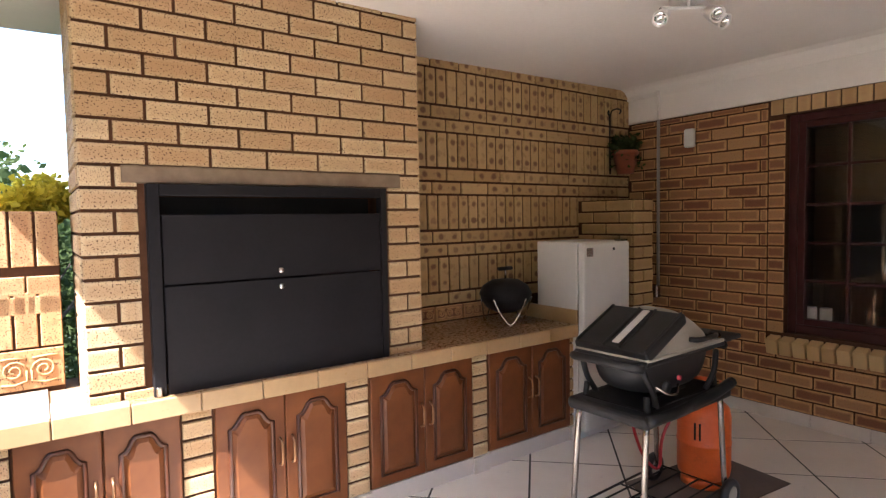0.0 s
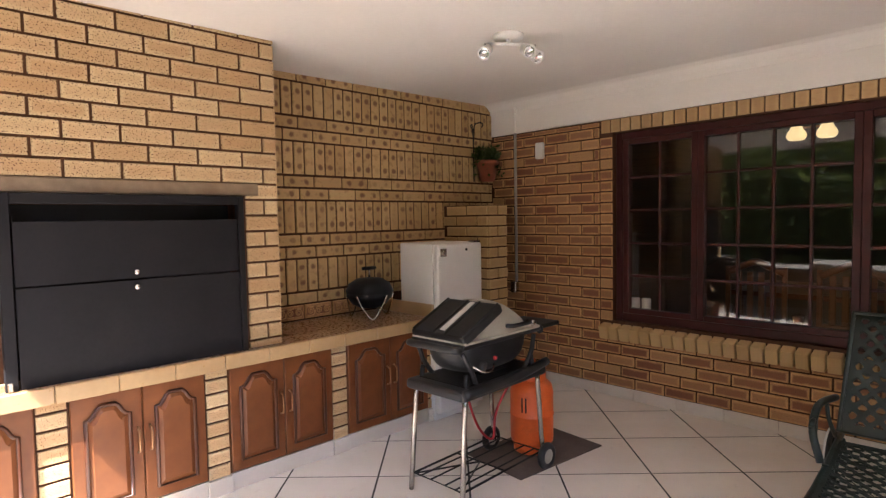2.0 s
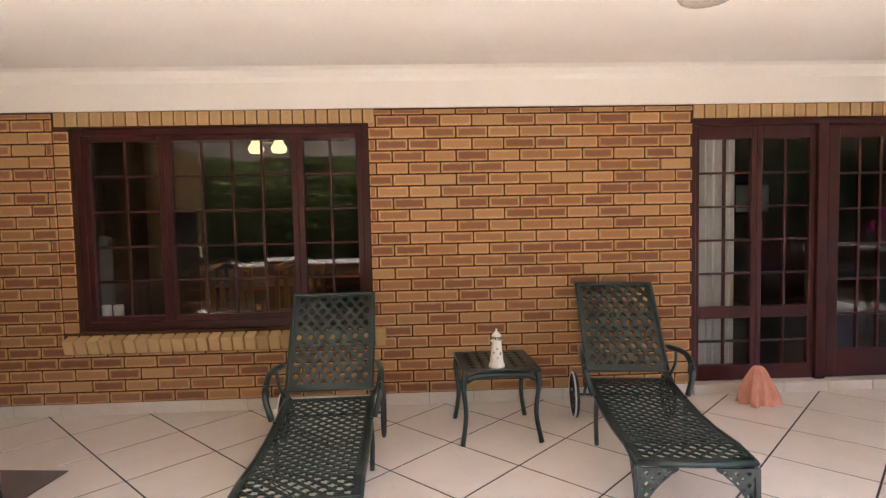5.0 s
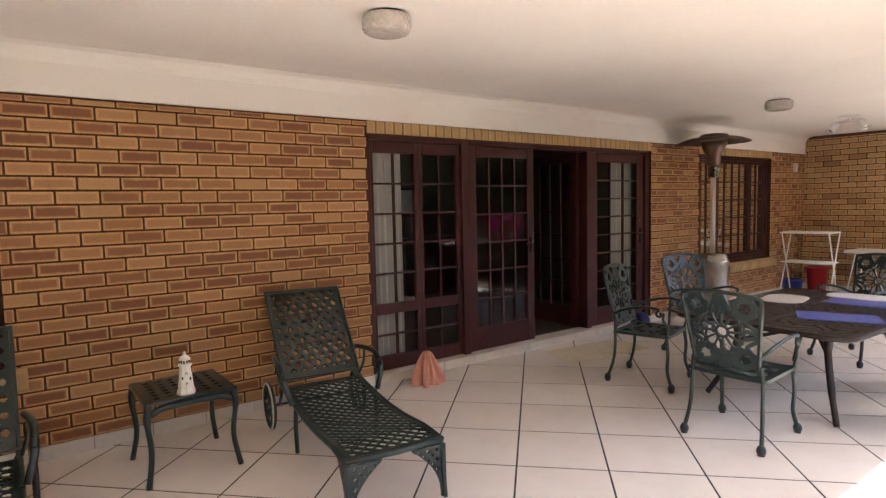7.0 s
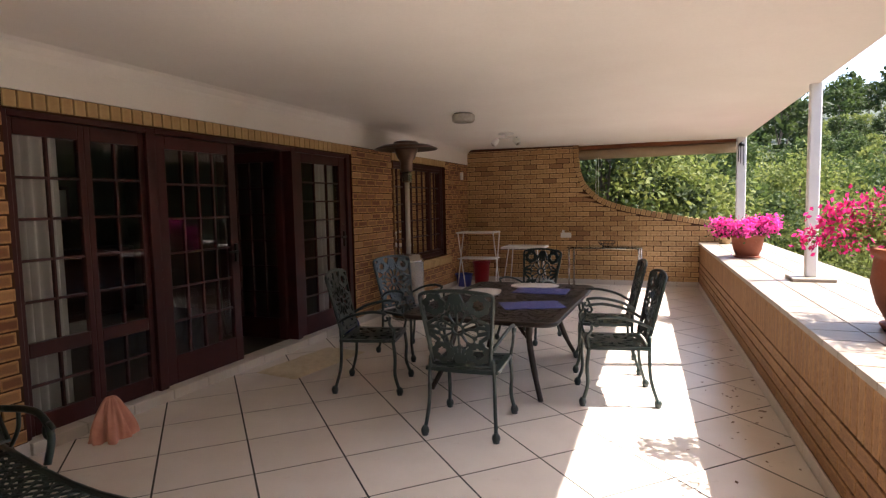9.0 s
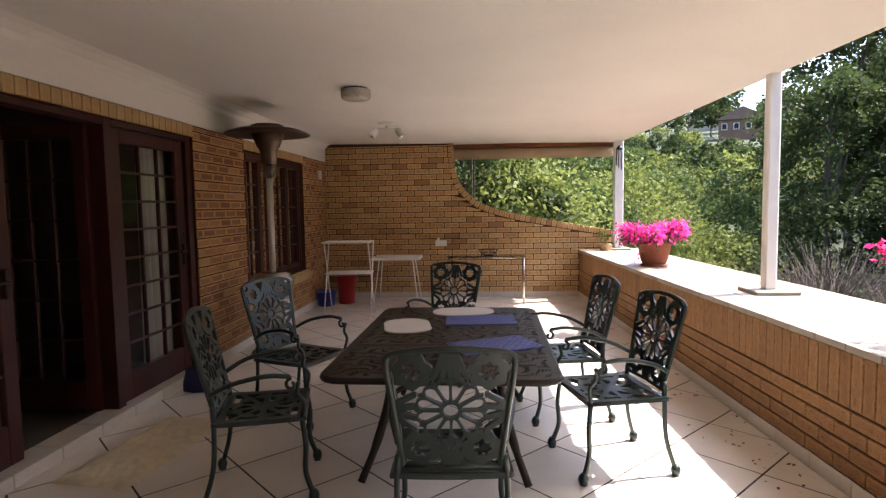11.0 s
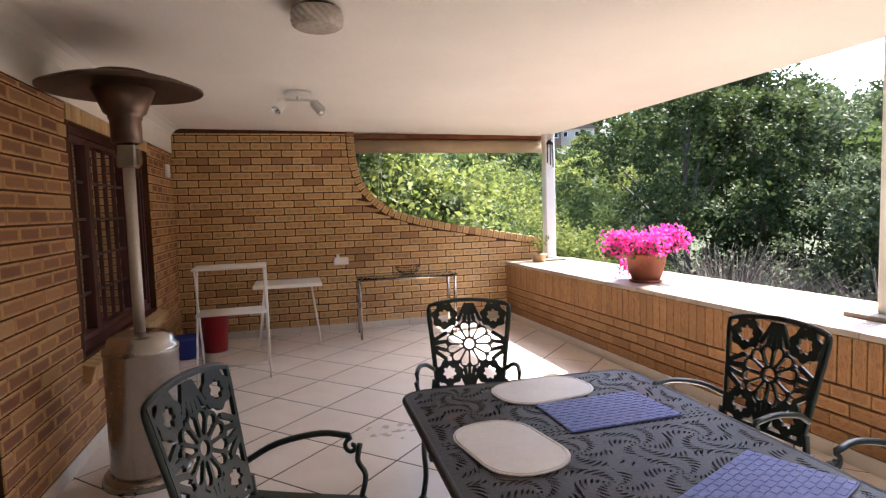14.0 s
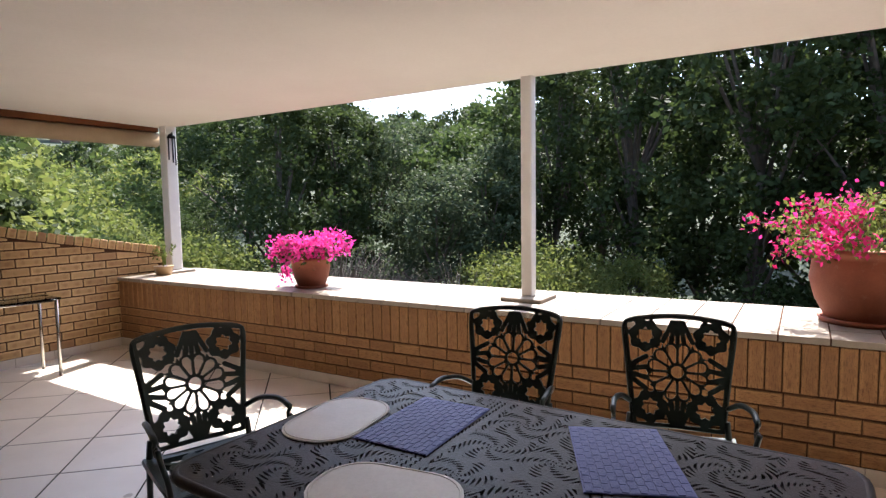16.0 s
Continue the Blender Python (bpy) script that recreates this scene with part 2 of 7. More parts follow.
M_TERRA = plain("terracotta clay", (0.30, 0.088, 0.04), (0.24, 0.068, 0.032), 0.7, big=7, fine=70, bump=0.25, stain=(0.33, 0.15, 0.09))
M_COUNTER = plain("tan glazed tile", (0.30, 0.175, 0.085), (0.25, 0.14, 0.065), 0.28, big=4, fine=50, bump=0.05)
M_EDGE = plain("honey glazed tile edge", (0.46, 0.31, 0.155), (0.40, 0.26, 0.125), 0.3, big=5, fine=50, bump=0.05)
M_CAP = plain("pale coping tile", (0.29, 0.24, 0.187), (0.235, 0.19, 0.147), 0.5, big=3, fine=40, bump=0.1, stain=(0.22, 0.17, 0.125))
M_CONCRETE = plain("rough brown lintel", (0.27, 0.20, 0.13), (0.19, 0.13, 0.08), 0.9, big=8, fine=40, bump=0.6)
M_MAT = plain("dark slate mat", (0.125, 0.095, 0.078), (0.095, 0.072, 0.06), 0.85, big=5, fine=90, bump=0.5)
M_GLASS = glass_material("window glass", (0.80, 0.81, 0.80), 1.75)
M_DOORGLASS = glass_material("door glass", (0.80, 0.80, 0.79), 1.25)
M_SIDEGLASS = glass_material("thin side glass", (0.80, 0.80, 0.79), 1.1)
M_TABLEGLASS = glass_material("clear table glass", (0.90, 0.95, 0.93))
# indoor shade is put into this colour; the paint itself would be pale
M_ROOM_SHADE = plain("interior wall darkened for shade", (0.11, 0.088, 0.07), (0.09, 0.072, 0.058), 0.9)
M_CURTAIN = plain("white curtain cloth", (0.72, 0.70, 0.68), (0.66, 0.64, 0.62), 0.9, big=6, fine=150, bump=0.2)
M_BULB = glow_material("lit lamp glass", (1.0, 0.70, 0.30), 0.16)
M_WICK = plain("cream wax", (0.72, 0.69, 0.62), (0.68, 0.65, 0.58), 0.5)
M_PINK = plain("pink towelling", (0.62, 0.29, 0.205), (0.54, 0.235, 0.165), 0.95, big=14, fine=220, bump=0.8)
M_RUG = plain("cream shaggy cotton", (0.66, 0.57, 0.40), (0.57, 0.48, 0.33), 0.95, big=14, fine=160, bump=0.9)
M_PLACE_W = plain("cream vinyl placemat", (0.62, 0.58, 0.54), (0.57, 0.53, 0.49), 0.45, big=6, fine=90, bump=0.1)
M_PLACE_B = plain("blue woven vinyl", (0.095, 0.115, 0.34), (0.07, 0.085, 0.28), 0.5, big=20, fine=200, bump=0.5)
M_BARK = plain("grey brown bark", (0.10, 0.075, 0.055), (0.065, 0.05, 0.04), 0.95, big=6, fine=30, bump=0.8)
M_TWIG = plain("pale grey twigs", (0.13, 0.10, 0.078), (0.085, 0.065, 0.052), 0.95, big=6, fine=30, bump=0.5)
M_GRASS = plain("rough grass and litter", (0.028, 0.042, 0.012), (0.018, 0.026, 0.009), 0.95, big=0.7, fine=12, bump=0.8, stain=(0.045, 0.036, 0.018))
M_LEAF_DARK = leaf_material("dark glossy leaves", (0.030, 0.045, 0.013), (0.052, 0.072, 0.021), 0.40)
M_LEAF_MID = leaf_material("mid green leaves", (0.045, 0.070, 0.019), (0.075, 0.105, 0.030), 0.42)
M_LEAF_LIME = leaf_material("yellow green leaves", (0.10, 0.135, 0.028), (0.19, 0.205, 0.055), 0.45)
M_LEAF_GREY = leaf_material("dry grey green leaves", (0.045, 0.066, 0.030), (0.085, 0.108, 0.050), 0.38)
M_LEAF_YELLOW = leaf_material("golden leaves", (0.55, 0.46, 0.03), (0.80, 0.66, 0.06), 0.45)
M_PETAL = leaf_material("magenta bracts", (0.72, 0.03, 0.30), (0.80, 0.10, 0.42), 0.4)
M_PETAL_RED = leaf_material("crimson bracts", (0.62, 0.02, 0.10), (0.78, 0.05, 0.30), 0.4)


def tile_material():
    m, nt, b = nodes_of("cream glazed floor tile")
    v = coords(nt)
    rnd = nt.nodes.new("ShaderNodeObjectInfo").outputs["Random"]
    n1, n2 = noise_node(nt, v, 3.0, 5.0), noise_node(nt, v, 90.0, 3.0)
    col = mix_node(nt, ramp_node(nt, n1, 0.35, 0.7), (0.70, 0.63, 0.55), (0.64, 0.57, 0.49))
    col = mix_node(nt, math_node(nt, "MULTIPLY", rnd, 0.3), col, (0.56, 0.49, 0.42))
    dirt = noise_node(nt, v, 9.0, 8.0, 0.75)
    col = mix_node(nt, math_node(nt, "MULTIPLY", ramp_node(nt, dirt, 0.6, 0.75), 0.35), col, (0.33, 0.26, 0.2))
    nt.links.new(col, b.inputs["Base Color"])
    nt.links.new(math_node(nt, "ADD", 0.24, math_node(nt, "MULTIPLY", n1, 0.16)), b.inputs["Roughness"])
    bump_node(nt, b, n2, 0.04, 0.002)
    return m


M_TILE = tile_material()


# ---- mesh helpers ----
def finish(name, bm, material, smooth=False):
    me = bpy.data.meshes.new(name)
    bm.normal_update()
    bm.to_mesh(me)
    bm.free()
    me.materials.append(material)
    if smooth:
        for p in me.polygons:
            p.use_smooth = True
    return me


def part(name, bm, material, parent=None, label="", smooth=False):
    ob = new(name, finish(name, bm, material, smooth))
    ob.parent = parent
    if label:
        ob["label"] = label
    return ob


def thing(name, label, category, m=None, group="", kind=""):
    ob = new(name)
    ob.empty_display_size = 0.1
    if m is not None:
        ob.matrix_basis = m
    return tagged(ob, label, category, group, kind)


def box(bm, x0, x1, y0, y1, z0, z1, bevel=0.0, segs=1):
    made = bmesh.ops.create_cube(bm, size=1.0)["verts"]
    bmesh.ops.scale(bm, vec=(x1 - x0, y1 - y0, z1 - z0), verts=made)
    bmesh.ops.translate(bm, vec=((x0 + x1) / 2, (y0 + y1) / 2, (z0 + z1) / 2), verts=made)
    if bevel:
        edges = list({e for v in made for e in v.link_edges})
        bmesh.ops.bevel(bm, geom=edges, offset=bevel, segments=segs, affect="EDGES", profile=0.5)
    return bm


def one_box(*a, **k):
    return box(bmesh.new(), *a, **k)


def tube(bm, pts, r, n=8, closed=False, cap=True):
    """A round bar through the points; r: a radius or one for each point."""
    pts = [Vector(p) for p in pts]
    rs = r if isinstance(r, (list, tuple)) else [r] * len(pts)
    rings, prev = [], None
    for i, p in enumerate(pts):
        a = pts[i - 1] if (i or closed) else p
        b = pts[(i + 1) % len(pts)] if (i < len(pts) - 1 or closed) else p
        d = (b - a).normalized()
        if prev is None:
            side = d.cross(Vector((0, 0, 1)))
            if side.length < 0.1:
                side = d.cross(Vector((1, 0, 0)))
        else:
            side = prev - d * prev.dot(d)
        side.normalize()
        prev = side
        up = d.cross(side)
        rings.append([bm.verts.new(p + rs[i] * (math.cos(2 * math.pi * k / n) * side + math.sin(2 * math.pi * k / n) * up)) for k in range(n)])
    count = len(rings)
    for i in range(count if closed else count - 1):
        a, b = rings[i], rings[(i + 1) % count]
        for k in range(n):
            bm.faces.new((a[k], a[(k + 1) % n], b[(k + 1) % n], b[k]))
    if cap and not closed:
        bm.faces.new(list(reversed(rings[0])))
        bm.faces.new(rings[-1])
    return bm


def one_tube(*a, **k):
    return tube(bmesh.new(), *a, **k)


def smooth_path(pts, steps=5):
    """Catmull-Rom through the points."""
    pts = [Vector(p) for p in pts]
    ext = [2 * pts[0] - pts[1], *pts, 2 * pts[-1] - pts[-2]]
    out = []
    for i in range(1, len(ext) - 2):
        p0, p1, p2, p3 = ext[i - 1:i + 3]
        for k in range(steps):
            t = k / steps
            out.append(0.5 * (2 * p1 + (p2 - p0) * t + (2 * p0 - 5 * p1 + 4 * p2 - p3) * t * t + (3 * p1 - p0 - 3 * p2 + p3) * t ** 3))
    out.append(pts[-1])
    return out


def lathe(bm, profile, n=24, centre=(0, 0, 0)):
    """Turns (radius, z) points about the upright axis."""
    cx, cy, cz = centre
    rings = []
    for r, z in profile:
        if r < 1e-4:
            rings.append([bm.verts.new((cx, cy, cz + z))])
        else:
            rings.append([bm.verts.new((cx + r * math.cos(2 * math.pi * k / n), cy + r * math.sin(2 * math.pi * k / n), cz + z)) for k in range(n)])
    for a, b in zip(rings, rings[1:]):
        for k in range(n):
            q = [a[k % len(a)], a[(k + 1) % len(a)], b[(k + 1) % len(b)], b[k % len(b)]]
            q = list(dict.fromkeys(q))
            if len(q) > 2:
                bm.faces.new(q)
    return bm


def one_lathe(*a, **k):
    return lathe(bmesh.new(), *a, **k)


def slab(bm, outline, z0, z1):
    """An upright prism on a plan outline given anticlockwise."""
    lo = [bm.verts.new((x, y, z0)) for x, y in outline]
    hi = [bm.verts.new((x, y, z1)) for x, y in outline]
    bm.faces.new(list(reversed(lo)))
    bm.faces.new(hi)
    k = len(lo)
    for i in range(k):
        bm.faces.new((lo[i], lo[(i + 1) % k], hi[(i + 1) % k], hi[i]))
    return bm


def turned(bm, m):
    bmesh.ops.transform(bm, matrix=m, verts=bm.verts)
    return bm


# ---- bricks ----
BRICK_DEPTH = 0.014
brick_cache = {}


def brick_geometry(w, h, d=BRICK_DEPTH):
    """Vertices, faces and front texture places of one brick face: x along, y outwards, z up, front at y = 0."""
    c = 0.0035
    a, b = w / 2, h / 2
    verts = [(-a, -d, -b), (a, -d, -b), (a, -d, b), (-a, -d, b),
             (-a, -c, -b), (a, -c, -b), (a, -c, b), (-a, -c, b),
             (-a + c, 0, -b + c), (a - c, 0, -b + c), (a - c, 0, b - c), (-a + c, 0, b - c)]
    faces = []
    for i in range(4):
        j = (i + 1) % 4
        faces.append((i, i + 4, j + 4, j))
        faces.append((i + 4, i + 8, j + 8, j + 4))
    faces.append((8, 11, 10, 9))
    return verts, faces


def brick_mesh(w, h, material, turned_uv=False):
    key = (round(w, 3), round(h, 3), material.name)
    if key not in brick_cache:
        verts, faces = brick_geometry(w, h)
        me = bpy.data.meshes.new("brick")
        me.from_pydata(verts, [], faces)
        put_uv(me, [(v[0] / w + 0.5, v[2] / h + 0.5) if w >= h else (v[2] / h + 0.5, v[0] / w + 0.5) for v in verts])
        me.materials.append(material)
        brick_cache[key] = me
    return brick_cache[key]


def put_uv(me, per_vertex):
    layer = me.uv_layers.new(name="UVMap")
    for loop in me.loops:
        layer.data[loop.index].uv = per_vertex[loop.vertex_index]


def scrollwork(w, h, n):
    """Raised spirals side by side on a carved tile, standing out towards -y."""
    bm = bmesh.new()
    for i in range(n):
        cx, s = -w / 2 + w * (i + 0.5) / n, -1 if i % 2 else 1
        r = min(w / n, h) * 0.42
        pts = [(cx + s * r * (1 - k / 22) * math.cos(k * 0.62), -0.001, r * (1 - k / 22) * math.sin(k * 0.62)) for k in range(19)]
        tube(bm, pts, 0.0042, 5)
        tube(bm, [(cx - s * r, -0.001, -h * 0.42), (cx, -0.001, -h * 0.46), (cx + s * r, -0.001, -h * 0.36), (cx + s * r, -0.001, 0.0)], 0.0042, 5)
        tube(bm, [(cx - s * r * 1.1, -0.001, h * 0.42), (cx - s * r * 0.3, -0.001, h * 0.44), (cx + s * r * 0.9, -0.001, h * 0.4)], 0.0038, 5)
    return bm


def lay_bricks(parent, bricks, key, near=None, limit=300, name="brick"):
    """bricks: (x, y, z, turn in degrees, width, height[, roll]). Those for which near() holds become objects, the rest one joined run."""
    single, run = BRICK[key]
    alone = [b for b in bricks if near is None or near(b)][:limit]
    chosen = set(map(id, alone))
    rest = [b for b in bricks if id(b) not in chosen]
    for x, y, z, turn, w, h, *roll in alone:
        ob = new(name, brick_mesh(w, h, single))
        ob.matrix_basis = pose(x, y, z, 0, 0, turn) @ pose(0, 0, 0, 0, roll[0] if roll else 0, 0)
        ob.parent = parent
    if rest:
        vs, fs, uvs = [], [], []
        for x, y, z, turn, w, h, *roll in rest:
            g, f = brick_geometry(w, h)
            m = pose(x, y, z, 0, 0, turn) @ pose(0, 0, 0, 0, roll[0] if roll else 0, 0)
            k = len(vs)
            vs += [m @ Vector(v) for v in g]
            fs += [tuple(i + k for i in q) for q in f]
            uvs += [(v[0] / w + 0.5, v[2] / h + 0.5) if w >= h else (v[2] / h + 0.5, v[0] / w + 0.5) for v in g]
        me = bpy.data.meshes.new("brickwork")
        me.from_pydata(vs, [], fs)
        put_uv(me, uvs)
        me.materials.append(run)
        ob = new("brickwork", me)
        ob.parent = parent
        tagged(ob, kind="stuff")


def bond(u0, u1, z0, z1, course=0.085, length=0.232, joint=0.0125, holes=(), start=0.0):
    """Running bond between u0 and u1: (u, z, width, height) with holes (ua, ub, za, zb) left out."""
    out, row, z = [], 0, z0
    while z < z1 - 0.02:
        h = min(course, z1 - z) - joint
        zm = z + h / 2
        spans = [(u0, u1)]
        for ua, ub, za, zb in holes:
            if za < zm < zb:
                spans = [s for a, b in spans for s in ((a, min(b, ua)), (max(a, ub), b)) if s[1] - s[0] > 0.01]
        for a, b in spans:
            u = u0 + start - length * (1.5 if row % 2 else 1.0)
            while u < b:
                p, q = max(u, a), min(u + length, b)
                if q - p > 0.05:
                    out.append(((p + q) / 2, zm, q - p - joint, h))
                u += length
        z += course
        row += 1
    return out


# ---- the plan ----
WALL_X, BACK_Y, FAR_Y = 4.0, 3.38, -10.33      # house wall, braai wall, far end wall
CEIL, BAND = 2.45, 2.17                        # ceiling, underside of the plaster band
CHIM_X0, CHIM_X1, CHIM_Y = 0.05, 1.53, 2.82
TOP = 0.74                                     # worktop and coping
WIN1 = (0.05, 2.15, 0.60, 2.06)                # y0, y1, z0, z1 of the openings in the house wall
DOORS = (-6.17, -2.34, 0.03, 2.06)
WIN2 = (-9.2, -7.28, 0.60, 2.06)
FALL = 0.0142                                  # the soffit drops towards its outer edge
EDGE_X = -0.71                                 # outer edge of the roof slab at the far end
SKEW = math.degrees(math.atan2(0.32, 7.5))     # the parapet leans off the house wall's line


def inner_x(y):
    """Inner face of the parapet."""
    return 0.02 - (y - FAR_Y) * 0.32 / 7.5


# ---- structure ----
house = thing("wall_house", "yellow-brown face brick house wall with dark raked joints", "wall", kind="structure")
core = bmesh.new()
FACE = WALL_X + BRICK_DEPTH - 0.004
HOLES = [WIN1, DOORS, WIN2]
ys = sorted({FAR_Y - 0.25, BACK_Y + 0.25, *(v for h in HOLES for v in h[:2])})
for a, b in zip(ys, ys[1:]):
    hole = next((h for h in HOLES if h[0] <= a + 1e-6 and b <= h[1] + 1e-6), None)
    if hole is None:
        box(core, FACE, FACE + 0.25, a, b, -0.1, BAND)
    else:
        if hole[2] > 0.1:
            box(core, FACE, FACE + 0.25, a, b, -0.1, hole[2])
        else:
            box(core, FACE, FACE + 0.25, a, b, -0.1, 0.0)
        box(core, FACE, FACE + 0.25, a, b, hole[3], BAND)
part("mortar_core", core, M_MORTAR, house)
band = tagged(part("plaster_band", one_box(WALL_X, WALL_X + 0.26, FAR_Y - 0.25, BACK_Y + 0.25, BAND + 0.002, CEIL + 0.2), M_PLASTER), "white plaster band above the brickwork", "wall", kind="structure")

soffit = bmesh.new()
slab(soffit, [(EDGE_X + 0.11, FAR_Y - 0.6), (WALL_X + 0.002, FAR_Y - 0.6), (WALL_X + 0.002, BACK_Y + 0.6), (EDGE_X - 0.13, BACK_Y + 0.6)], CEIL, CEIL + 0.22)
for v in soffit.verts:
    v.co.z -= FALL * (WALL_X - v.co.x)
tagged(part("ceiling", soffit, M_PLASTER), "white painted concrete verandah soffit", "ceiling", kind="structure")
cove = bmesh.new()
prof = [(0.0, 0.0), (-0.02, 0.04), (-0.06, 0.08), (-0.12, 0.1), (0.0, 0.1)]
rings = [[cove.verts.new((WALL_X + 0.003 + px, y, CEIL - 0.097 + pz)) for px, pz in prof] for y in (FAR_Y - 0.05, BACK_Y + 0.05)]
for i in range(5):
    cove.faces.new((rings[0][i], rings[0][(i + 1) % 5], rings[1][(i + 1) % 5], rings[1][i]))
tagged(part("trim", cove, M_PLASTER), "rounded white plaster cove", "trim", kind="structure")

far_wall = thing("wall_far", "golden face brick end wall with a curved brick edge", "wall", kind="structure")
CURVE = smooth_path([(2.0, 0, 2.45), (1.99, 0, 2.2), (1.96, 0, 1.98), (1.88, 0, 1.76), (1.72, 0, 1.57), (1.50, 0, 1.42), (1.09, 0, 1.29), (0.5, 0, 1.17), (-0.5, 0, 0.99)], 6)


def curve_top(x):
    """Height of the end wall at x."""
    if x > 2.0:
        return CEIL
    for p, q in zip(CURVE, CURVE[1:]):
        if min(p.x, q.x) <= x <= max(p.x, q.x) and abs(p.x - q.x) > 1e-6:
            return p.z + (q.z - p.z) * (x - p.x) / (q.x - p.x)
    return CURVE[-1].z


core = bmesh.new()
outline = [(4.02, 0.0 - 0.1), (4.02, CEIL)] + [(p.x, p.z) for p in CURVE] + [(-0.5, -0.1)]
front = [core.verts.new((x, FAR_Y - BRICK_DEPTH + 0.004, z)) for x, z in outline]
back = [core.verts.new((x, FAR_Y - 0.22, z)) for x, z in outline]
core.faces.new(front)
core.faces.new(list(reversed(back)))
for i in range(len(front)):
    j = (i + 1) % len(front)
    core.faces.new((front[j], front[i], back[i], back[j]))
part("mortar_core", core, M_MORTAR, far_wall)

back_wall = thing("wall_back", "yellow patterned face brick wall behind the worktop", "wall", kind="structure")
part("mortar_core", one_box(CHIM_X1 - 0.02, WALL_X + 0.02, BACK_Y + BRICK_DEPTH - 0.004, BACK_Y + 0.25, -0.1, CEIL), M_MORTAR, back_wall)

parapet = thing("wall_parapet", "tan face brick parapet with pale tiled coping", "wall", kind="structure")
Y_END = 3.38
core = bmesh.new()
slab(core, [(inner_x(FAR_Y) - 0.011, FAR_Y), (inner_x(FAR_Y) - 0.93, FAR_Y - 0.2), (inner_x(Y_END) - 0.93, Y_END), (inner_x(Y_END) - 0.011, Y_END)][::-1], -1.4, TOP - 0.004)
bmesh.ops.recalc_face_normals(core, faces=core.faces)
part("mortar_core", core, M_MORTAR, parapet)

# floor bed under the tiles
tagged(part("floor_bed", one_box(-1.0, WALL_X + 0.3, FAR_Y - 0.2, BACK_Y + 0.2, -0.15, -0.0018), M_GROUT), "dark grout bed of the tiled floor", "floor", kind="structure")
floor = thing("floor", "cream square ceramic floor tiles laid diagonally", "floor", kind="structure")

# doorstep and skirting tiles along the walls
skirting = thing("baseboard", "cream ceramic skirting tiles", "skirting", kind="structure")


def skirting_run(x0, y0, x1, y1, height=0.085, step=0.33):
    """Skirting tiles from one point to the other; they stand out to the left of that way."""
    d = Vector((x1 - x0, y1 - y0))
    count = max(1, round(d.length / step))
    turn = math.degrees(math.atan2(d.y, d.x))
    for i in range(count):
        bm = one_box(0.0015, d.length / count - 0.0015, -0.002, 0.008, 0.0, height, 0.0015)
        ob = part("skirting_tile", bm, M_SKIRT, skirting)
        ob.matrix_basis = pose(x0 + d.x * i / count, y0 + d.y * i / count, 0.0, 0, 0, turn)


skirting_run(WALL_X - 0.003, DOORS[1], WALL_X - 0.003, 3.3)
skirting_run(WALL_X - 0.003, FAR_Y, WALL_X - 0.003, DOORS[0])
skirting_run(0.02, FAR_Y + 0.003, WALL_X, FAR_Y + 0.003)
skirting_run(inner_x(2.7) + 0.002, 2.7, inner_x(FAR_Y) + 0.002, FAR_Y)
step = thing("doorstep", "cream tiled doorstep below the folding doors", "step", kind="structure")
for i in range(11):
    a = DOORS[0] + 3.83 * i / 11
    part("step_tile", one_box(WALL_X - 0.03, WALL_X + 0.16, a + 0.002, a + 0.346, -0.005, 0.075, 0.004), M_SKIRT, step)

# rooms behind the glass, their dimness put into the wall colour
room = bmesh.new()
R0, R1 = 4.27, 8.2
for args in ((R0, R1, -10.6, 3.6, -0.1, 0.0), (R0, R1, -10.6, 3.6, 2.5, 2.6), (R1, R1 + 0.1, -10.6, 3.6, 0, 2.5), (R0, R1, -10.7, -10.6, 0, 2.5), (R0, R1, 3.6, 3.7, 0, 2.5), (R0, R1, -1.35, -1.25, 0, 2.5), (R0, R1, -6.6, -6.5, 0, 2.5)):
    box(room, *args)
tagged(part("wall_inside", room, M_ROOM_SHADE), "rooms behind the glazing with shade put into the wall colour", "room", kind="structure")


def window(name, y0, y1, z0, z1, sections, rows, label):
    """Timber window in the house wall: sections are (fraction of width, panes across), from low y to high."""
    w = thing(name, label, "window", kind="structure")
    X0, X1 = WALL_X + 0.07, WALL_X + 0.14
    part("window_frame", box(box(box(one_box(X0 - 0.01, X1, y0, y0 + 0.05, z0, z1, 0.004), X0 - 0.01, X1, y1 - 0.05, y1, z0, z1, 0.004), X0 - 0.01, X1, y0 + 0.05, y1 - 0.05, z0, z0 + 0.06, 0.004), X0 - 0.01, X1, y0 + 0.05, y1 - 0.05, z1 - 0.05, z1, 0.004), M_MAROON, w)
    total = sum(s[0] for s in sections)
    a = y0 + 0.05
    span = y1 - y0 - 0.1
    for f, across in sections:
        b = a + span * f / total
        sash = part("sash", box(box(box(one_box(X0, X1 - 0.01, a, a + 0.045, z0 + 0.06, z1 - 0.05, 0.004), X0, X1 - 0.01, b - 0.045, b, z0 + 0.06, z1 - 0.05, 0.004), X0, X1 - 0.01, a + 0.045, b - 0.045, z0 + 0.06, z0 + 0.10, 0.004), X0, X1 - 0.01, a + 0.045, b - 0.045, z1 - 0.09, z1 - 0.05, 0.004), M_MAROON, w)
        glaze(sash, X0 + 0.02, X0 + 0.05, a + 0.045, b - 0.045, z0 + 0.10, z1 - 0.09, across, rows)
        a = b
    return w


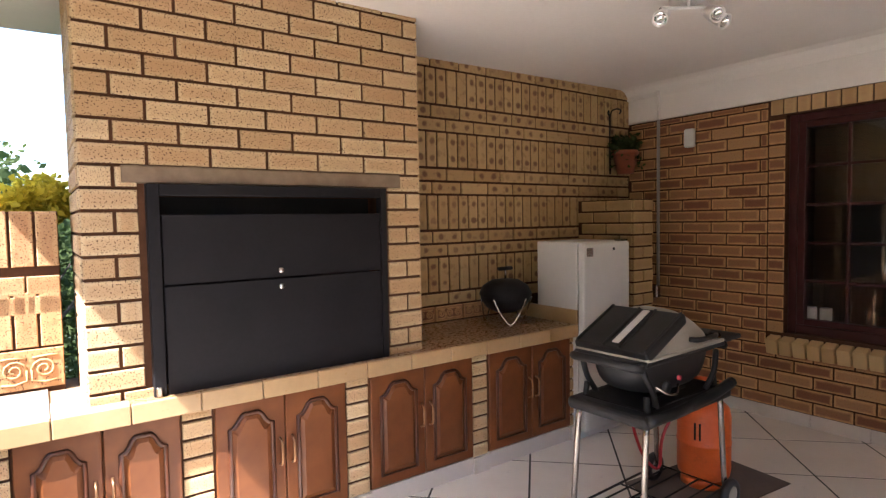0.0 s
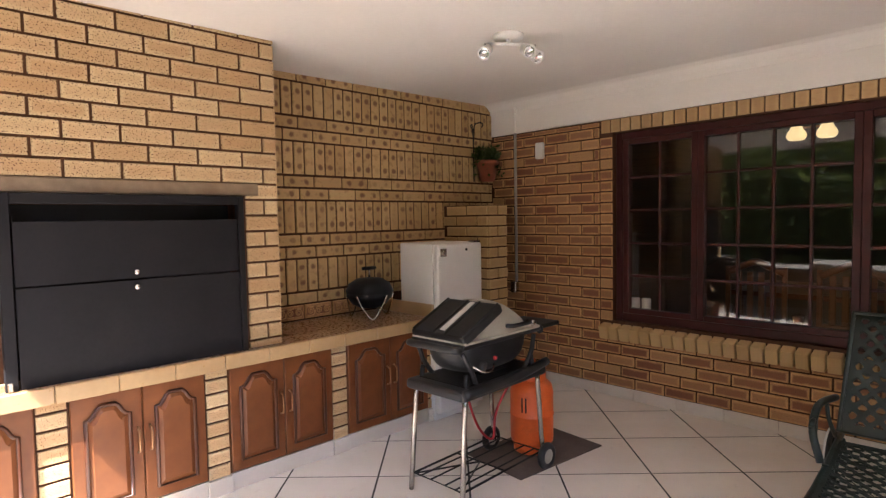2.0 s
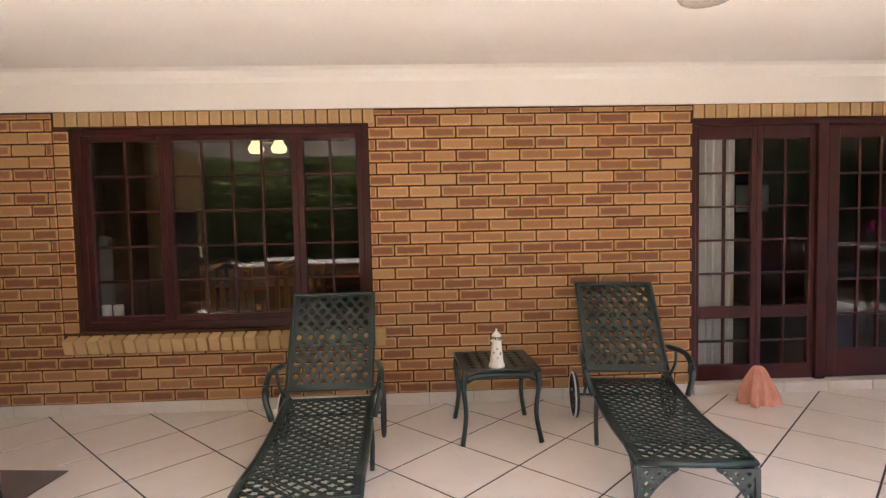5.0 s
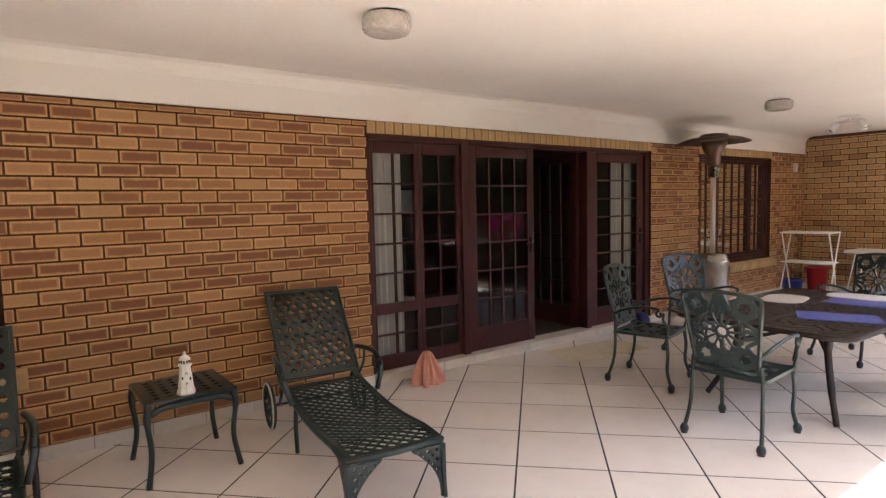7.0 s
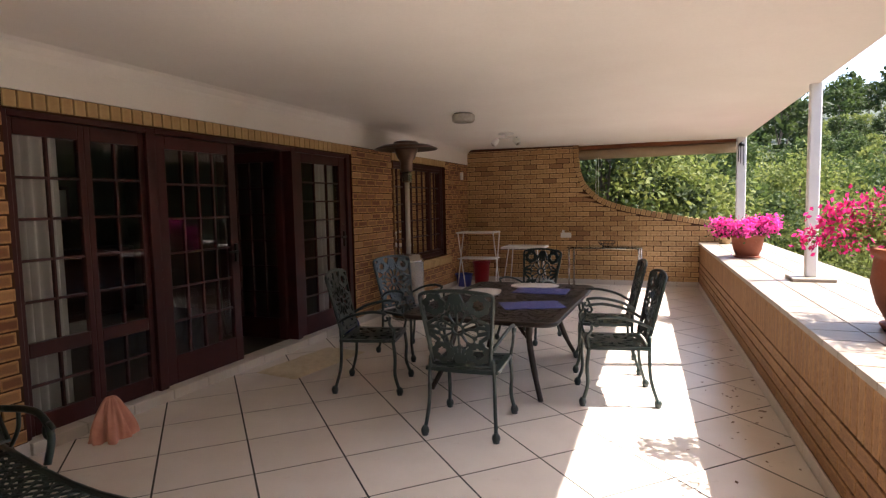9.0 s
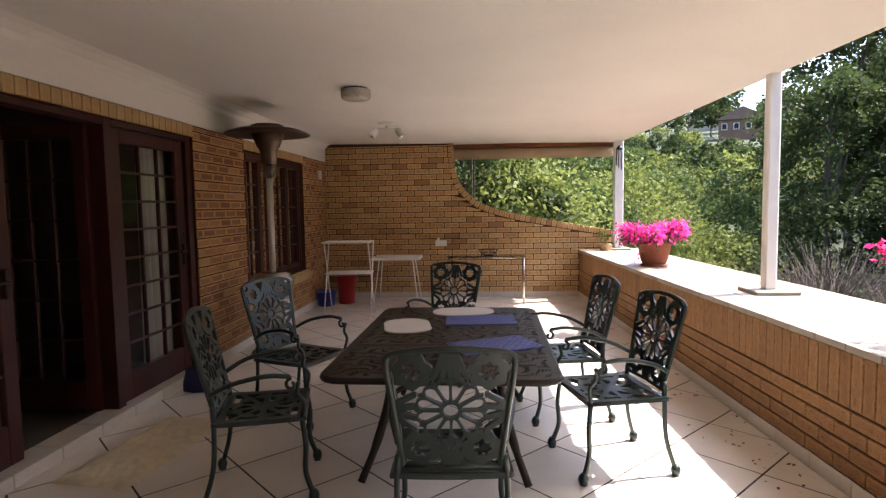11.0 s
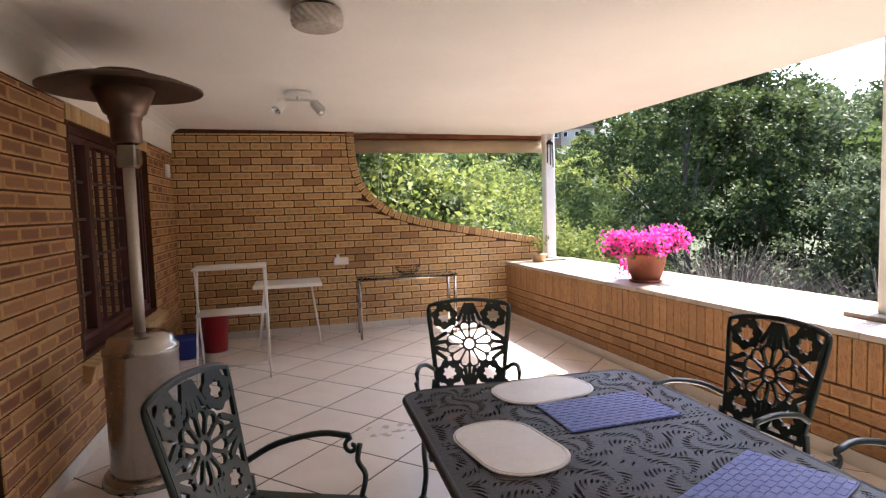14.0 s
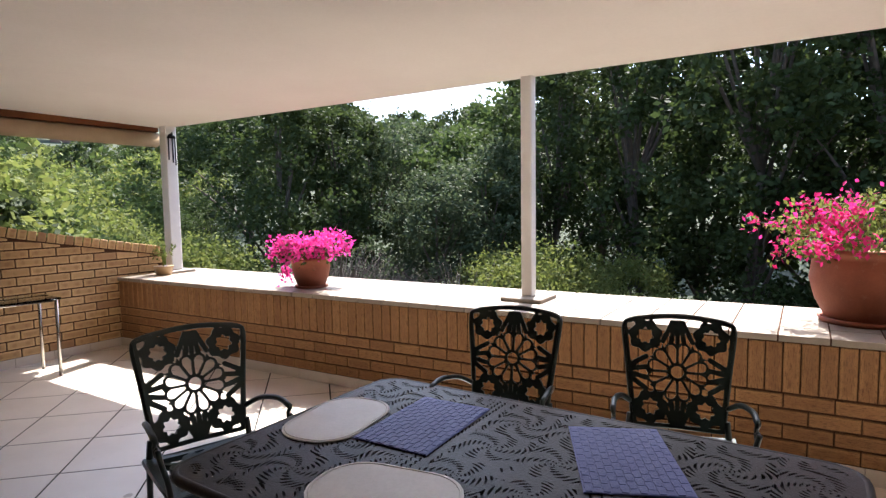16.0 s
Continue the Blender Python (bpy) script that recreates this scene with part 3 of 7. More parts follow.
def glaze(parent, x0, x1, y0, y1, z0, z1, across, rows, bar=0.018, glass=None):
    """Glazing bars and single panes in the plane x = const."""
    for i in range(1, across):
        c = y0 + (y1 - y0) * i / across
        part("glazing_bar", one_box(x0, x1, c - bar / 2, c + bar / 2, z0, z1, 0.003), M_MAROON, parent)
    for k in range(1, rows):
        c = z0 + (z1 - z0) * k / rows
        part("glazing_bar", one_box(x0 + 0.003, x1 - 0.003, y0, y1, c - bar / 2, c + bar / 2, 0.003), M_MAROON, parent)
    for i in range(across):
        for k in range(rows):
            bm = bmesh.new()
            p0, p1 = y0 + (y1 - y0) * i / across, y0 + (y1 - y0) * (i + 1) / across
            q0, q1 = z0 + (z1 - z0) * k / rows, z0 + (z1 - z0) * (k + 1) / rows
            lean = random.uniform(-0.0012, 0.0012)
            xm = (x0 + x1) / 2
            vs = [bm.verts.new(v) for v in ((xm - lean, p0, q0), (xm - lean, p1, q0), (xm + lean, p1, q1), (xm + lean, p0, q1))]
            bm.faces.new(vs)
            pane = part("pane", bm, glass or M_GLASS, parent)
            pane.visible_shadow = False


window("window_1", *WIN1, [(0.5, 2), (1.0, 4), (0.6, 2)], 5, "maroon timber window with small panes and brick sill")
window("window_2", *WIN2, [(0.5, 2), (1.0, 4), (0.5, 2)], 5, "maroon timber window with small panes")


def door_leaf(name, y0, y1, across, rows, parent, low=0.12, x=None, middle=False, st=0.09, glass=None):
    X0, X1 = (x or WALL_X + 0.06), (x or WALL_X + 0.06) + 0.045
    z0, z1 = 0.08, 2.02
    bm = bmesh.new()
    box(bm, X0, X1, y0, y0 + st, z0, z1, 0.004)
    box(bm, X0, X1, y1 - st, y1, z0, z1, 0.004)
    box(bm, X0, X1, y0 + st, y1 - st, z1 - 0.1, z1, 0.004)
    box(bm, X0, X1, y0 + st, y1 - st, z0, z0 + low, 0.004)
    if middle:
        box(bm, X0, X1, y0 + st, y1 - st, 0.56, 0.65, 0.004)
    leaf = part(name, bm, M_MAROON, parent)
    if middle:
        glaze(leaf, X0 + 0.008, X1 - 0.008, y0 + st, y1 - st, z0 + low, 0.56, across, 2, glass=glass or M_DOORGLASS)
        glaze(leaf, X0 + 0.008, X1 - 0.008, y0 + st, y1 - st, 0.65, z1 - 0.1, across, 5, glass=glass or M_DOORGLASS)
    else:
        glaze(leaf, X0 + 0.008, X1 - 0.008, y0 + st, y1 - st, z0 + low, z1 - 0.1, across, rows, glass=glass or M_DOORGLASS)
    return leaf


doors = thing("door_1", "maroon timber glazed doors, one leaf standing open", "door", kind="structure")
D0, D1 = DOORS[:2]
jambs = bmesh.new()
for c, w in ((D1 - 0.02, 0.02), (D0 + 0.04, 0.04), (-3.36, 0.04), (-5.08, 0.04)):
    box(jambs, WALL_X + 0.03, WALL_X + 0.15, c - w, c + w, 0.075, 2.06, 0.004)
for a, b in ((D0 + 0.08, -5.12), (-5.04, -3.40), (-3.32, D1 - 0.04)):
    box(jambs, WALL_X + 0.03, WALL_X + 0.15, a, b, 2.02, 2.06, 0.003)
part("door_frame", jambs, M_MAROON, doors)
door_leaf("sidelight", -2.86, -2.38, 2, 6, doors, middle=True, st=0.04)
door_leaf("sidelight", -3.32, -2.86, 2, 6, doors, middle=True, st=0.045)
leaf = door_leaf("door_leaf", -4.26, -3.42, 4, 6, doors, low=0.22)
part("door_handle", box(one_box(WALL_X + 0.035, WALL_X + 0.058, -4.225, -4.195, 0.98, 1.14, 0.004), WALL_X + 0.015, WALL_X + 0.035, -4.215, -4.10, 1.06, 1.08, 0.005), M_BRONZE, leaf, "dark metal lever handle")
shut = door_leaf("door_leaf", -6.09, -5.12, 3, 8, doors, low=0.2, st=0.125, glass=M_SIDEGLASS)
part("door_handle", box(one_box(WALL_X + 0.035, WALL_X + 0.058, -6.045, -6.005, 0.98, 1.16, 0.004), WALL_X + 0.012, WALL_X + 0.035, -6.035, -5.93, 1.08, 1.10, 0.005), M_BRONZE, shut, "dark metal lever handle")
part("lock", turned(one_lathe([(0.014, 0), (0.014, 0.006), (0.006, 0.008), (0, 0.008)], 12), pose(WALL_X + 0.06, -6.025, 1.24, 0, -90, 0)), M_STEEL, shut, "small steel lock", True)
opened = door_leaf("door_leaf", -0.84, 0.0, 4, 6, doors, low=0.22, x=0.001)
opened.matrix_basis = pose(WALL_X + 0.13, -5.03, 0, 0, 0, 90) @ pose(0, 0, 0)

# posts on the coping
for nm, px, py, w in (("post_near", -0.66, -5.85, 0.043), ("post_far", -0.55, -10.20, 0.065)):
    post = thing(nm.split("_")[0], "white painted steel verandah post on a tiled base", "post", pose(px, py, TOP))
    part("shaft", one_box(-w, w, -w, w, 0.03, CEIL - 0.05 - TOP, 0.008), M_WHITE, post)
    part("base_tile", one_box(-0.16, 0.16, -0.16, 0.16, 0.0, 0.03, 0.005), M_CAP, post)


# ---- braai corner ----
FIRE = (0.27, 1.31, 0.69, 1.56)
chimney = thing("chimney_breast", "cream speckled face brick braai chimney breast", "chimney", kind="structure")
core = bmesh.new()
d = BRICK_DEPTH - 0.004
box(core, CHIM_X0 + d, FIRE[0], CHIM_Y + d, BACK_Y + 0.2, TOP, CEIL)
box(core, FIRE[1], CHIM_X1 - d, CHIM_Y + d, BACK_Y + 0.2, TOP, CEIL)
box(core, FIRE[0], FIRE[1], CHIM_Y + d, BACK_Y + 0.2, FIRE[3], CEIL)
box(core, FIRE[0], FIRE[1], CHIM_Y + 0.13, BACK_Y + 0.2, TOP, FIRE[3])
part("mortar_core", core, M_MORTAR_BROWN, chimney)
part("lintel", one_box(0.19, 1.41, CHIM_Y - 0.004, CHIM_Y + 0.05, FIRE[3] + 0.001, FIRE[3] + 0.070, 0.006), M_CONCRETE, chimney, "rough brown concrete lintel")
fire = thing("braai_door", "black painted steel braai front with two closed flaps", "braai", pose(0, CHIM_Y, 0))
bm = bmesh.new()
f0, f1, g0, g1 = FIRE
box(bm, f0, f0 + 0.045, -0.03, 0.02, g0, g1, 0.003)
box(bm, f1 - 0.03, f1, -0.03, 0.02, g0, g1, 0.003)
box(bm, f0 + 0.045, f1 - 0.03, -0.03, 0.02, g1 - 0.045, g1, 0.003)
box(bm, f0 + 0.045, f1 - 0.03, -0.03, 0.02, g0, g0 + 0.03, 0.003)
part("frame", bm, M_STEEL_BLACK, fire)
mid = 1.165
part("flap", one_box(f0 + 0.05, f1 - 0.035, -0.022, -0.012, mid + 0.003, g1 - 0.12, 0.002), M_STEEL_BLACK, fire)
part("flap", one_box(f0 + 0.05, f1 - 0.035, -0.026, -0.016, g0 + 0.033, mid - 0.003, 0.002), M_STEEL_BLACK, fire)
part("recess", one_box(f0 + 0.046, f1 - 0.031, 0.10, 0.12, g0 + 0.03, g1 - 0.046), M_STEEL_BLACK, fire)
for z in (mid + 0.035, mid - 0.035):
    part("knob", turned(one_lathe([(0, 0.03), (0.011, 0.029), (0.014, 0.02), (0.008, 0.012), (0.008, 0)], 14), pose((f0 + f1) / 2 - 0.015, -0.022, z, 90)), M_CHROME, fire, "small steel knob", True)
part("bolt", one_box(f0 + 0.005, f0 + 0.025, -0.045, -0.03, g0 + 0.005, g0 + 0.09, 0.004), M_STEEL, fire, "galvanised drop bolt")

counter = thing("worktop", "tan tiled worktop with honey tile edging", "worktop", kind="structure")
part("top_bed", one_box(-0.55, 2.66, 2.765, BACK_Y + 0.01, TOP - 0.07, TOP - 0.012), M_CONCRETE, counter)
x = -0.55
while x < 2.62:
    b = min(x + 0.245, 2.66)
    part("edge_tile", one_box(x, b - 0.003, 2.745, 2.762, TOP - 0.075, TOP, 0.004), M_EDGE, counter)
    y = 2.765
    while y < BACK_Y - 0.02:
        y1 = min(y + 0.205, BACK_Y)
        if not (CHIM_X0 - 0.05 < x + 0.1 < CHIM_X1 + 0.02 and y > 2.85):
            part("top_tile", one_box(x, b - 0.003, y, y1 - 0.003, TOP - 0.012, TOP - 0.001), M_CAP if x < 0 else M_COUNTER, counter)
        y = y1
    x = b
part("end_tile", one_box(2.62, 2.641, 2.75, BACK_Y, TOP, TOP + 0.09, 0.004), M_EDGE, counter, "honey tile upstand")

PIER = (3.36, 3.60, 2.87, BACK_Y, 1.535)
pier = thing("brick_pier", "low yellow brick pier beside the refrigerator", "pier", kind="structure")
part("mortar_core", one_box(PIER[0] + d, PIER[1] - d, PIER[2] + d, PIER[3], 0, PIER[4] - 0.005), M_MORTAR, pier)

CAB_PIERS = []
for a, b in ((0.36, 0.48), (1.075, 1.195), (1.83, 1.94), (2.61, 2.72), (-0.30, -0.18)):
    ob = thing("cabinet_pier", "narrow cream brick pier between cabinets", "pier", kind="structure")
    part("mortar_core", one_box(a, b, 2.81, BACK_Y, 0, TOP - 0.075), M_MORTAR, ob)
    part("foot_tile", one_box(a - 0.002, b + 0.002, 2.785, 2.81, 0, 0.088, 0.002), M_SKIRT, ob)
    CAB_PIERS.append((ob, a + 0.004, b - 0.004))


def arched(w, h, inset, z_off=0.0):
    """Outline of a cathedral-arched panel."""
    a = w / 2 - inset
    lo, hi = inset, h - inset
    pts = [(-a, lo), (a, lo), (a, hi - 0.055)]
    for k in range(13):
        t = k / 12
        x = a - 2 * a * t
        s = min(1.0, max(0.0, (a * 0.84 - abs(x)) / (a * 0.5)))
        pts.append((x, hi - 0.055 + 0.055 * (s * s * (3 - 2 * s))))
    pts.append((-a, hi - 0.055))
    out = []
    for p in pts:
        if not out or math.dist(p, out[-1]) > 1e-4:
            out.append(p)
    return out


def cabinet_door(parent, x0, x1, z0, z1, handle_side, bare=False):
    w, h = x1 - x0, z1 - z0
    door = part("door", one_box(-w / 2, w / 2, 0.0, 0.02, 0, h, 0.004), M_CAB, parent)
    door.matrix_basis = pose((x0 + x1) / 2, 2.79, z0)
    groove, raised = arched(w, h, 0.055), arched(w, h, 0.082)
    # a dark bead stands in for the shaded groove round the panel
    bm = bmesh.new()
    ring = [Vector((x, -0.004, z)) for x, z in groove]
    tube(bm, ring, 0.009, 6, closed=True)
    part("moulding", bm, M_GROOVE_SHADE, door, smooth=True)
    bm = bmesh.new()
    fr = [bm.verts.new((x, -0.010, z)) for x, z in raised]
    ou = [bm.verts.new((x, 0.0, z)) for x, z in arched(w, h, 0.064)]
    bm.faces.new(fr)
    for i in range(min(len(fr), len(ou))):
        j = (i + 1) % len(fr)
        bm.faces.new((fr[j], fr[i], ou[i % len(ou)], ou[j % len(ou)]))
    bmesh.ops.recalc_face_normals(bm, faces=bm.faces)
    part("panel", bm, M_CAB, door)
    hx = handle_side * (w / 2 - 0.025)
    hz = h * 0.55
    part("handle", one_tube(smooth_path([(hx, 0, hz - 0.06), (hx, -0.028, hz - 0.045), (hx, -0.032, hz), (hx, -0.028, hz + 0.045), (hx, 0, hz + 0.06)], 3), 0.0055, 6), M_BRASS, door, "curved brass handle", True)


M_BRASS = plain("worn brass", (0.36, 0.20, 0.10), (0.28, 0.15, 0.08), 0.35, metal=0.8)
for a, b in ((-0.18, 0.36), (0.48, 1.075), (1.195, 1.83), (1.94, 2.61)):
    unit = thing("cabinet", "brown varnished double-door cabinet under the worktop", "cabinet", group="cabinets under the worktop")
    part("body", one_box(a, b, 2.815, BACK_Y - 0.02, 0.03, TOP - 0.075), M_CAB, unit)
    part("plinth", one_box(a, b, 2.80, 2.814, 0.0, 0.092, 0.002), M_SKIRT, unit, "cream tiled plinth")
    m = (a + b) / 2
    cabinet_door(unit, a + 0.005, m - 0.002, 0.10, 0.66, 1)
    cabinet_door(unit, m + 0.002, b - 0.005, 0.10, 0.66, -1)


# ---- pierced castings ----
def pierced(w0, w1, h0, h1, step, field, place, thick):
    """A plate with cut-outs: solid where field(u, v) > 0, bent into shape by place(u, v), thickened."""
    nx, ny = max(2, round((w1 - w0) / step)), max(2, round((h1 - h0) / step))
    us, vs = [w0 + (w1 - w0) * i / nx for i in range(nx + 1)], [h0 + (h1 - h0) * j / ny for j in range(ny + 1)]
    f = {(i, j): field(us[i], vs[j]) for i in range(nx + 1) for j in range(ny + 1)}
    bm, made = bmesh.new(), {}

    def corner(k):
        if k not in made:
            if isinstance(k[0], int):
                p = (us[k[0]], vs[k[1]])
            else:
                a, b = k
                t = f[a] / (f[a] - f[b])
                p = (us[a[0]] + (us[b[0]] - us[a[0]]) * t, vs[a[1]] + (vs[b[1]] - vs[a[1]]) * t)
            made[k] = bm.verts.new(place(*p))
        return made[k]
    for i in range(nx):
        for j in range(ny):
            quad = [(i, j), (i + 1, j), (i + 1, j + 1), (i, j + 1)]
            if all(f[q] <= 0 for q in quad):
                continue
            if all(f[q] > 0 for q in quad):
                bm.faces.new([corner(q) for q in quad])
                continue
            for tri in ((quad[0], quad[1], quad[2]), (quad[0], quad[2], quad[3])):
                out = []
                for a, b in zip(tri, tri[1:] + tri[:1]):
                    if f[a] > 0:
                        out.append(a)
                    if (f[a] > 0) != (f[b] > 0):
                        out.append((min(a, b), max(a, b)))
                if len(out) > 2:
                    vv = list(dict.fromkeys(corner(o) for o in out))
                    if len(vv) > 2 and bm.faces.get(vv) is None:
                        bm.faces.new(vv)
    bmesh.ops.recalc_face_normals(bm, faces=bm.faces)
    bmesh.ops.solidify(bm, geom=list(bm.faces), thickness=thick)
    return bm


def ring(u, v, cu, cv, r, t):
    return t - abs(math.hypot(u - cu, v - cv) - r)


def bar(u, v, a, b, t):
    dx, dy = b[0] - a[0], b[1] - a[1]
    k = max(0.0, min(1.0, ((u - a[0]) * dx + (v - a[1]) * dy) / (dx * dx + dy * dy)))
    return t - math.hypot(u - a[0] - k * dx, v - a[1] - k * dy)


def chair_back_field(u, v):
    half = 0.185 + 0.055 * v / 0.5
    top = 0.50 - 0.55 * u * u
    d = min(half - abs(u), v, top - v)
    if d <= 0:
        return d
    best = 0.014 - d
    cu, cv = 0.0, 0.245
    r, a = math.hypot(u, v - cv), math.atan2(v - cv, u)
    best = max(best, ring(u, v, cu, cv, 0.034, 0.0065))
    if 0.03 < r < 0.135:
        k = round(a / (math.pi / 6)) * math.pi / 6
        best = max(best, 0.0055 - abs(math.sin(a - k)) * r)
    if r >= 0.09:
        k = (round(a / (math.pi / 6) - 0.5) + 0.5) * math.pi / 6
        best = max(best, 0.005 - abs(math.hypot(u - 0.105 * math.cos(k), v - cv - 0.105 * math.sin(k)) - 0.024) if r > 0.105 else -1)
    for sx in (-1, 1):
        for sv, off in ((0.085, 0.115), (0.405, 0.14)):
            q = math.hypot(u - sx * off, v - sv)
            b = math.atan2(v - sv, u - sx * off)
            best = max(best, 0.019 + 0.006 * math.sin(7 * b) - abs(q - 0.052))
    for sv, sg in ((0.02, 1), (0.47, -1)):
        for t in (-0.045, -0.02, 0.0, 0.02, 0.045):
            best = max(best, bar(u, v, (t * 0.5, sv), (t * 1.4, sv + sg * 0.09), 0.010))
    for sx in (-1, 1):
        for t in (-0.05, -0.02, 0.01, 0.04):
            best = max(best, bar(u, v, (sx * 0.205, 0.245 + t * 0.6), (sx * 0.135, 0.245 + t * 1.6), 0.011))
    return min(best, d)


def chair_seat_field(u, v):
    half = 0.235 - 0.02 * (v + 0.2)
    d = min(half - abs(u), 0.22 - abs(v))
    if d <= 0:
        return d
    best = 0.045 - d
    r, a = math.hypot(u, v), math.atan2(v, u)
    best = max(best, 0.008 - abs(r - 0.05), 0.014 - abs(math.sin(5 * a)) * r * 0.2 - 0.002, 0.02 - abs(r - 0.15) + 0.012 * math.sin(10 * a))
    return min(best, d)


def armchair(name, m, label, material):
    """Cast garden armchair that faces local +y."""
    c = thing(name, label, "chair", m, group="cast chairs round the garden table")
    part("backrest", pierced(-0.25, 0.25, 0.0, 0.52, 0.0075, chair_back_field, lambda u, v: (u, -0.2 - 0.23 * v - 0.35 * (0.06 - u * u), 0.45 + 0.97 * v), 0.014), material, c)
    rim = [(s * (0.185 + 0.055 * v / 0.5), -0.2 - 0.23 * v - 0.35 * (0.06 - (0.185 + 0.055 * v / 0.5) ** 2), 0.45 + 0.97 * v) for s, v in ((-1, 0.0), (-1, 0.15), (-1, 0.3), (-1, 0.44))]
    arch = [(u, -0.2 - 0.23 * (0.5 - 0.55 * u * u) - 0.35 * (0.06 - u * u), 0.45 + 0.97 * (0.5 - 0.55 * u * u)) for u in (-0.21, -0.13, -0.04, 0.04, 0.13, 0.21)]
    rim2 = [(-x, y, z) for x, y, z in reversed(rim)]
    part("back_frame", one_tube(smooth_path(rim + arch + rim2, 3), 0.0115, 7), material, c, smooth=True)
    part("bottom_rail", one_tube([(-0.185, -0.212, 0.452), (0.0, -0.222, 0.452), (0.185, -0.212, 0.452)], 0.009, 6), material, c, smooth=True)
    part("seat", pierced(-0.25, 0.25, -0.225, 0.225, 0.011, chair_seat_field, lambda u, v: (u, v, 0.425 - 0.25 * (0.05 - u * u - v * v * 0.5) * 0.5), 0.022), material, c)
    part("seat_frame", one_tube([(-0.23, -0.21, 0.415), (0.23, -0.21, 0.415), (0.225, 0.21, 0.415), (-0.225, 0.21, 0.415)], 0.012, 6, closed=True), material, c, smooth=True)
    for s in (-1, 1):
        leg = part("leg", one_tube(smooth_path([(s * 0.20, -0.215, 0.50), (s * 0.21, -0.21, 0.40), (s * 0.215, -0.22, 0.2), (s * 0.23, -0.265, 0.035)], 4), [0.014] * 4 + [0.0125] * 8 + [0.012], 7), material, c, smooth=True)
        part("foot", one_lathe([(0, 0.062), (0.014, 0.06), (0.024, 0.045), (0.027, 0.03), (0.024, 0.014), (0.02, 0.01), (0.021, 0), (0, 0)], 10, (s * 0.23, -0.268, 0)), material, leg, smooth=True)
        leg = part("leg", one_tube(smooth_path([(s * 0.215, 0.2, 0.42), (s * 0.225, 0.215, 0.28), (s * 0.22, 0.21, 0.15), (s * 0.235, 0.245, 0.035)], 4), 0.0135, 7), material, c, smooth=True)
        part("foot", one_lathe([(0, 0.062), (0.014, 0.06), (0.024, 0.045), (0.027, 0.03), (0.024, 0.014), (0.02, 0.01), (0.021, 0), (0, 0)], 10, (s * 0.235, 0.247, 0)), material, leg, smooth=True)
        scroll = [(s * 0.255, 0.16 + 0.035 * (1 - k / 16) * math.cos(0.6 + k * 0.55) - 0.0, 0.598 + 0.035 * (1 - k / 16) * math.sin(0.6 + k * 0.55)) for k in range(2, 14)]
        arm = smooth_path([(s * 0.2, -0.235, 0.55), (s * 0.235, -0.12, 0.61), (s * 0.255, 0.04, 0.645), (s * 0.257, 0.15, 0.638)], 4)
        part("armrest", one_tube(arm + [Vector(p) for p in scroll], [0.012] * len(arm) + [0.009] * len(scroll), 7), material, c, smooth=True)
        part("arm_post", one_tube(smooth_path([(s * 0.257, 0.192, 0.61), (s * 0.245, 0.185, 0.55), (s * 0.235, 0.215, 0.50), (s * 0.222, 0.2, 0.42)], 4), 0.0105, 7), material, c, smooth=True)
    return c


def facing(x, y, dx, dy):
    return pose(x, y, 0, 0, 0, math.degrees(math.atan2(-dx, dy)))


chair = armchair("garden_chair", facing(1.66, -3.68, 0.05, -1), "dark green cast aluminium garden armchair with rosette back", M_CAST)
for x, y, dx, dy in ((1.86, -6.12, 0.32, 0.95), (2.79, -5.21, -0.92, 0.38), (2.66, -4.19, -0.97, -0.25), (0.83, -4.52, 0.97, 0.22), (0.98, -5.29, 0.98, 0.15)):
    copy_thing(chair, facing(x, y, dx, dy))


# ---- garden table ----
TZ = 0.64


def table_field(u, v):
    d = min(0.57 - abs(u), 0.925 - abs(v))
    corner = 0.1
    if abs(u) > 0.57 - corner and abs(v) > 0.925 - corner:
        d = corner - math.hypot(abs(u) - 0.57 + corner, abs(v) - 0.925 + corner)
    if d <= 0:
        return d
    best = 0.035 - d
    best = max(best, 0.008 - abs(u) if abs(v) > 0.1 else -1, ring(u, v, 0, 0, 0.045, 0.02))
    wu = u + 0.02 * noise.noise((u * 9, v * 9, 1.0))
    wv = v + 0.02 * noise.noise((u * 9, v * 9, 5.0))
    cell = 0.232
    cu, cv = (round(wu / cell - 0.5) + 0.5) * cell, (round(wv / cell - 0.5) + 0.5) * cell
    r, a = math.hypot(wu - cu, wv - cv), math.atan2(wv - cv, wu - cu)
    swirl = math.sin(r * 380 + 2 * a) + 0.7 * math.sin(6 * a - r * 60)
    best = max(best, (swirl + 0.62) * 0.003)
    strip = abs(abs(v) - 0.29)
    if strip < 0.05 and abs(u) < 0.53:
        hole = math.hypot(((u + 0.013 * (round(v / 0.026) % 2)) / 0.026) % 1 - 0.5, (v / 0.026) % 1 - 0.5) * 0.026
        best = max(hole - 0.0075, 0.007 - abs(strip - 0.043))
    return min(best, d)


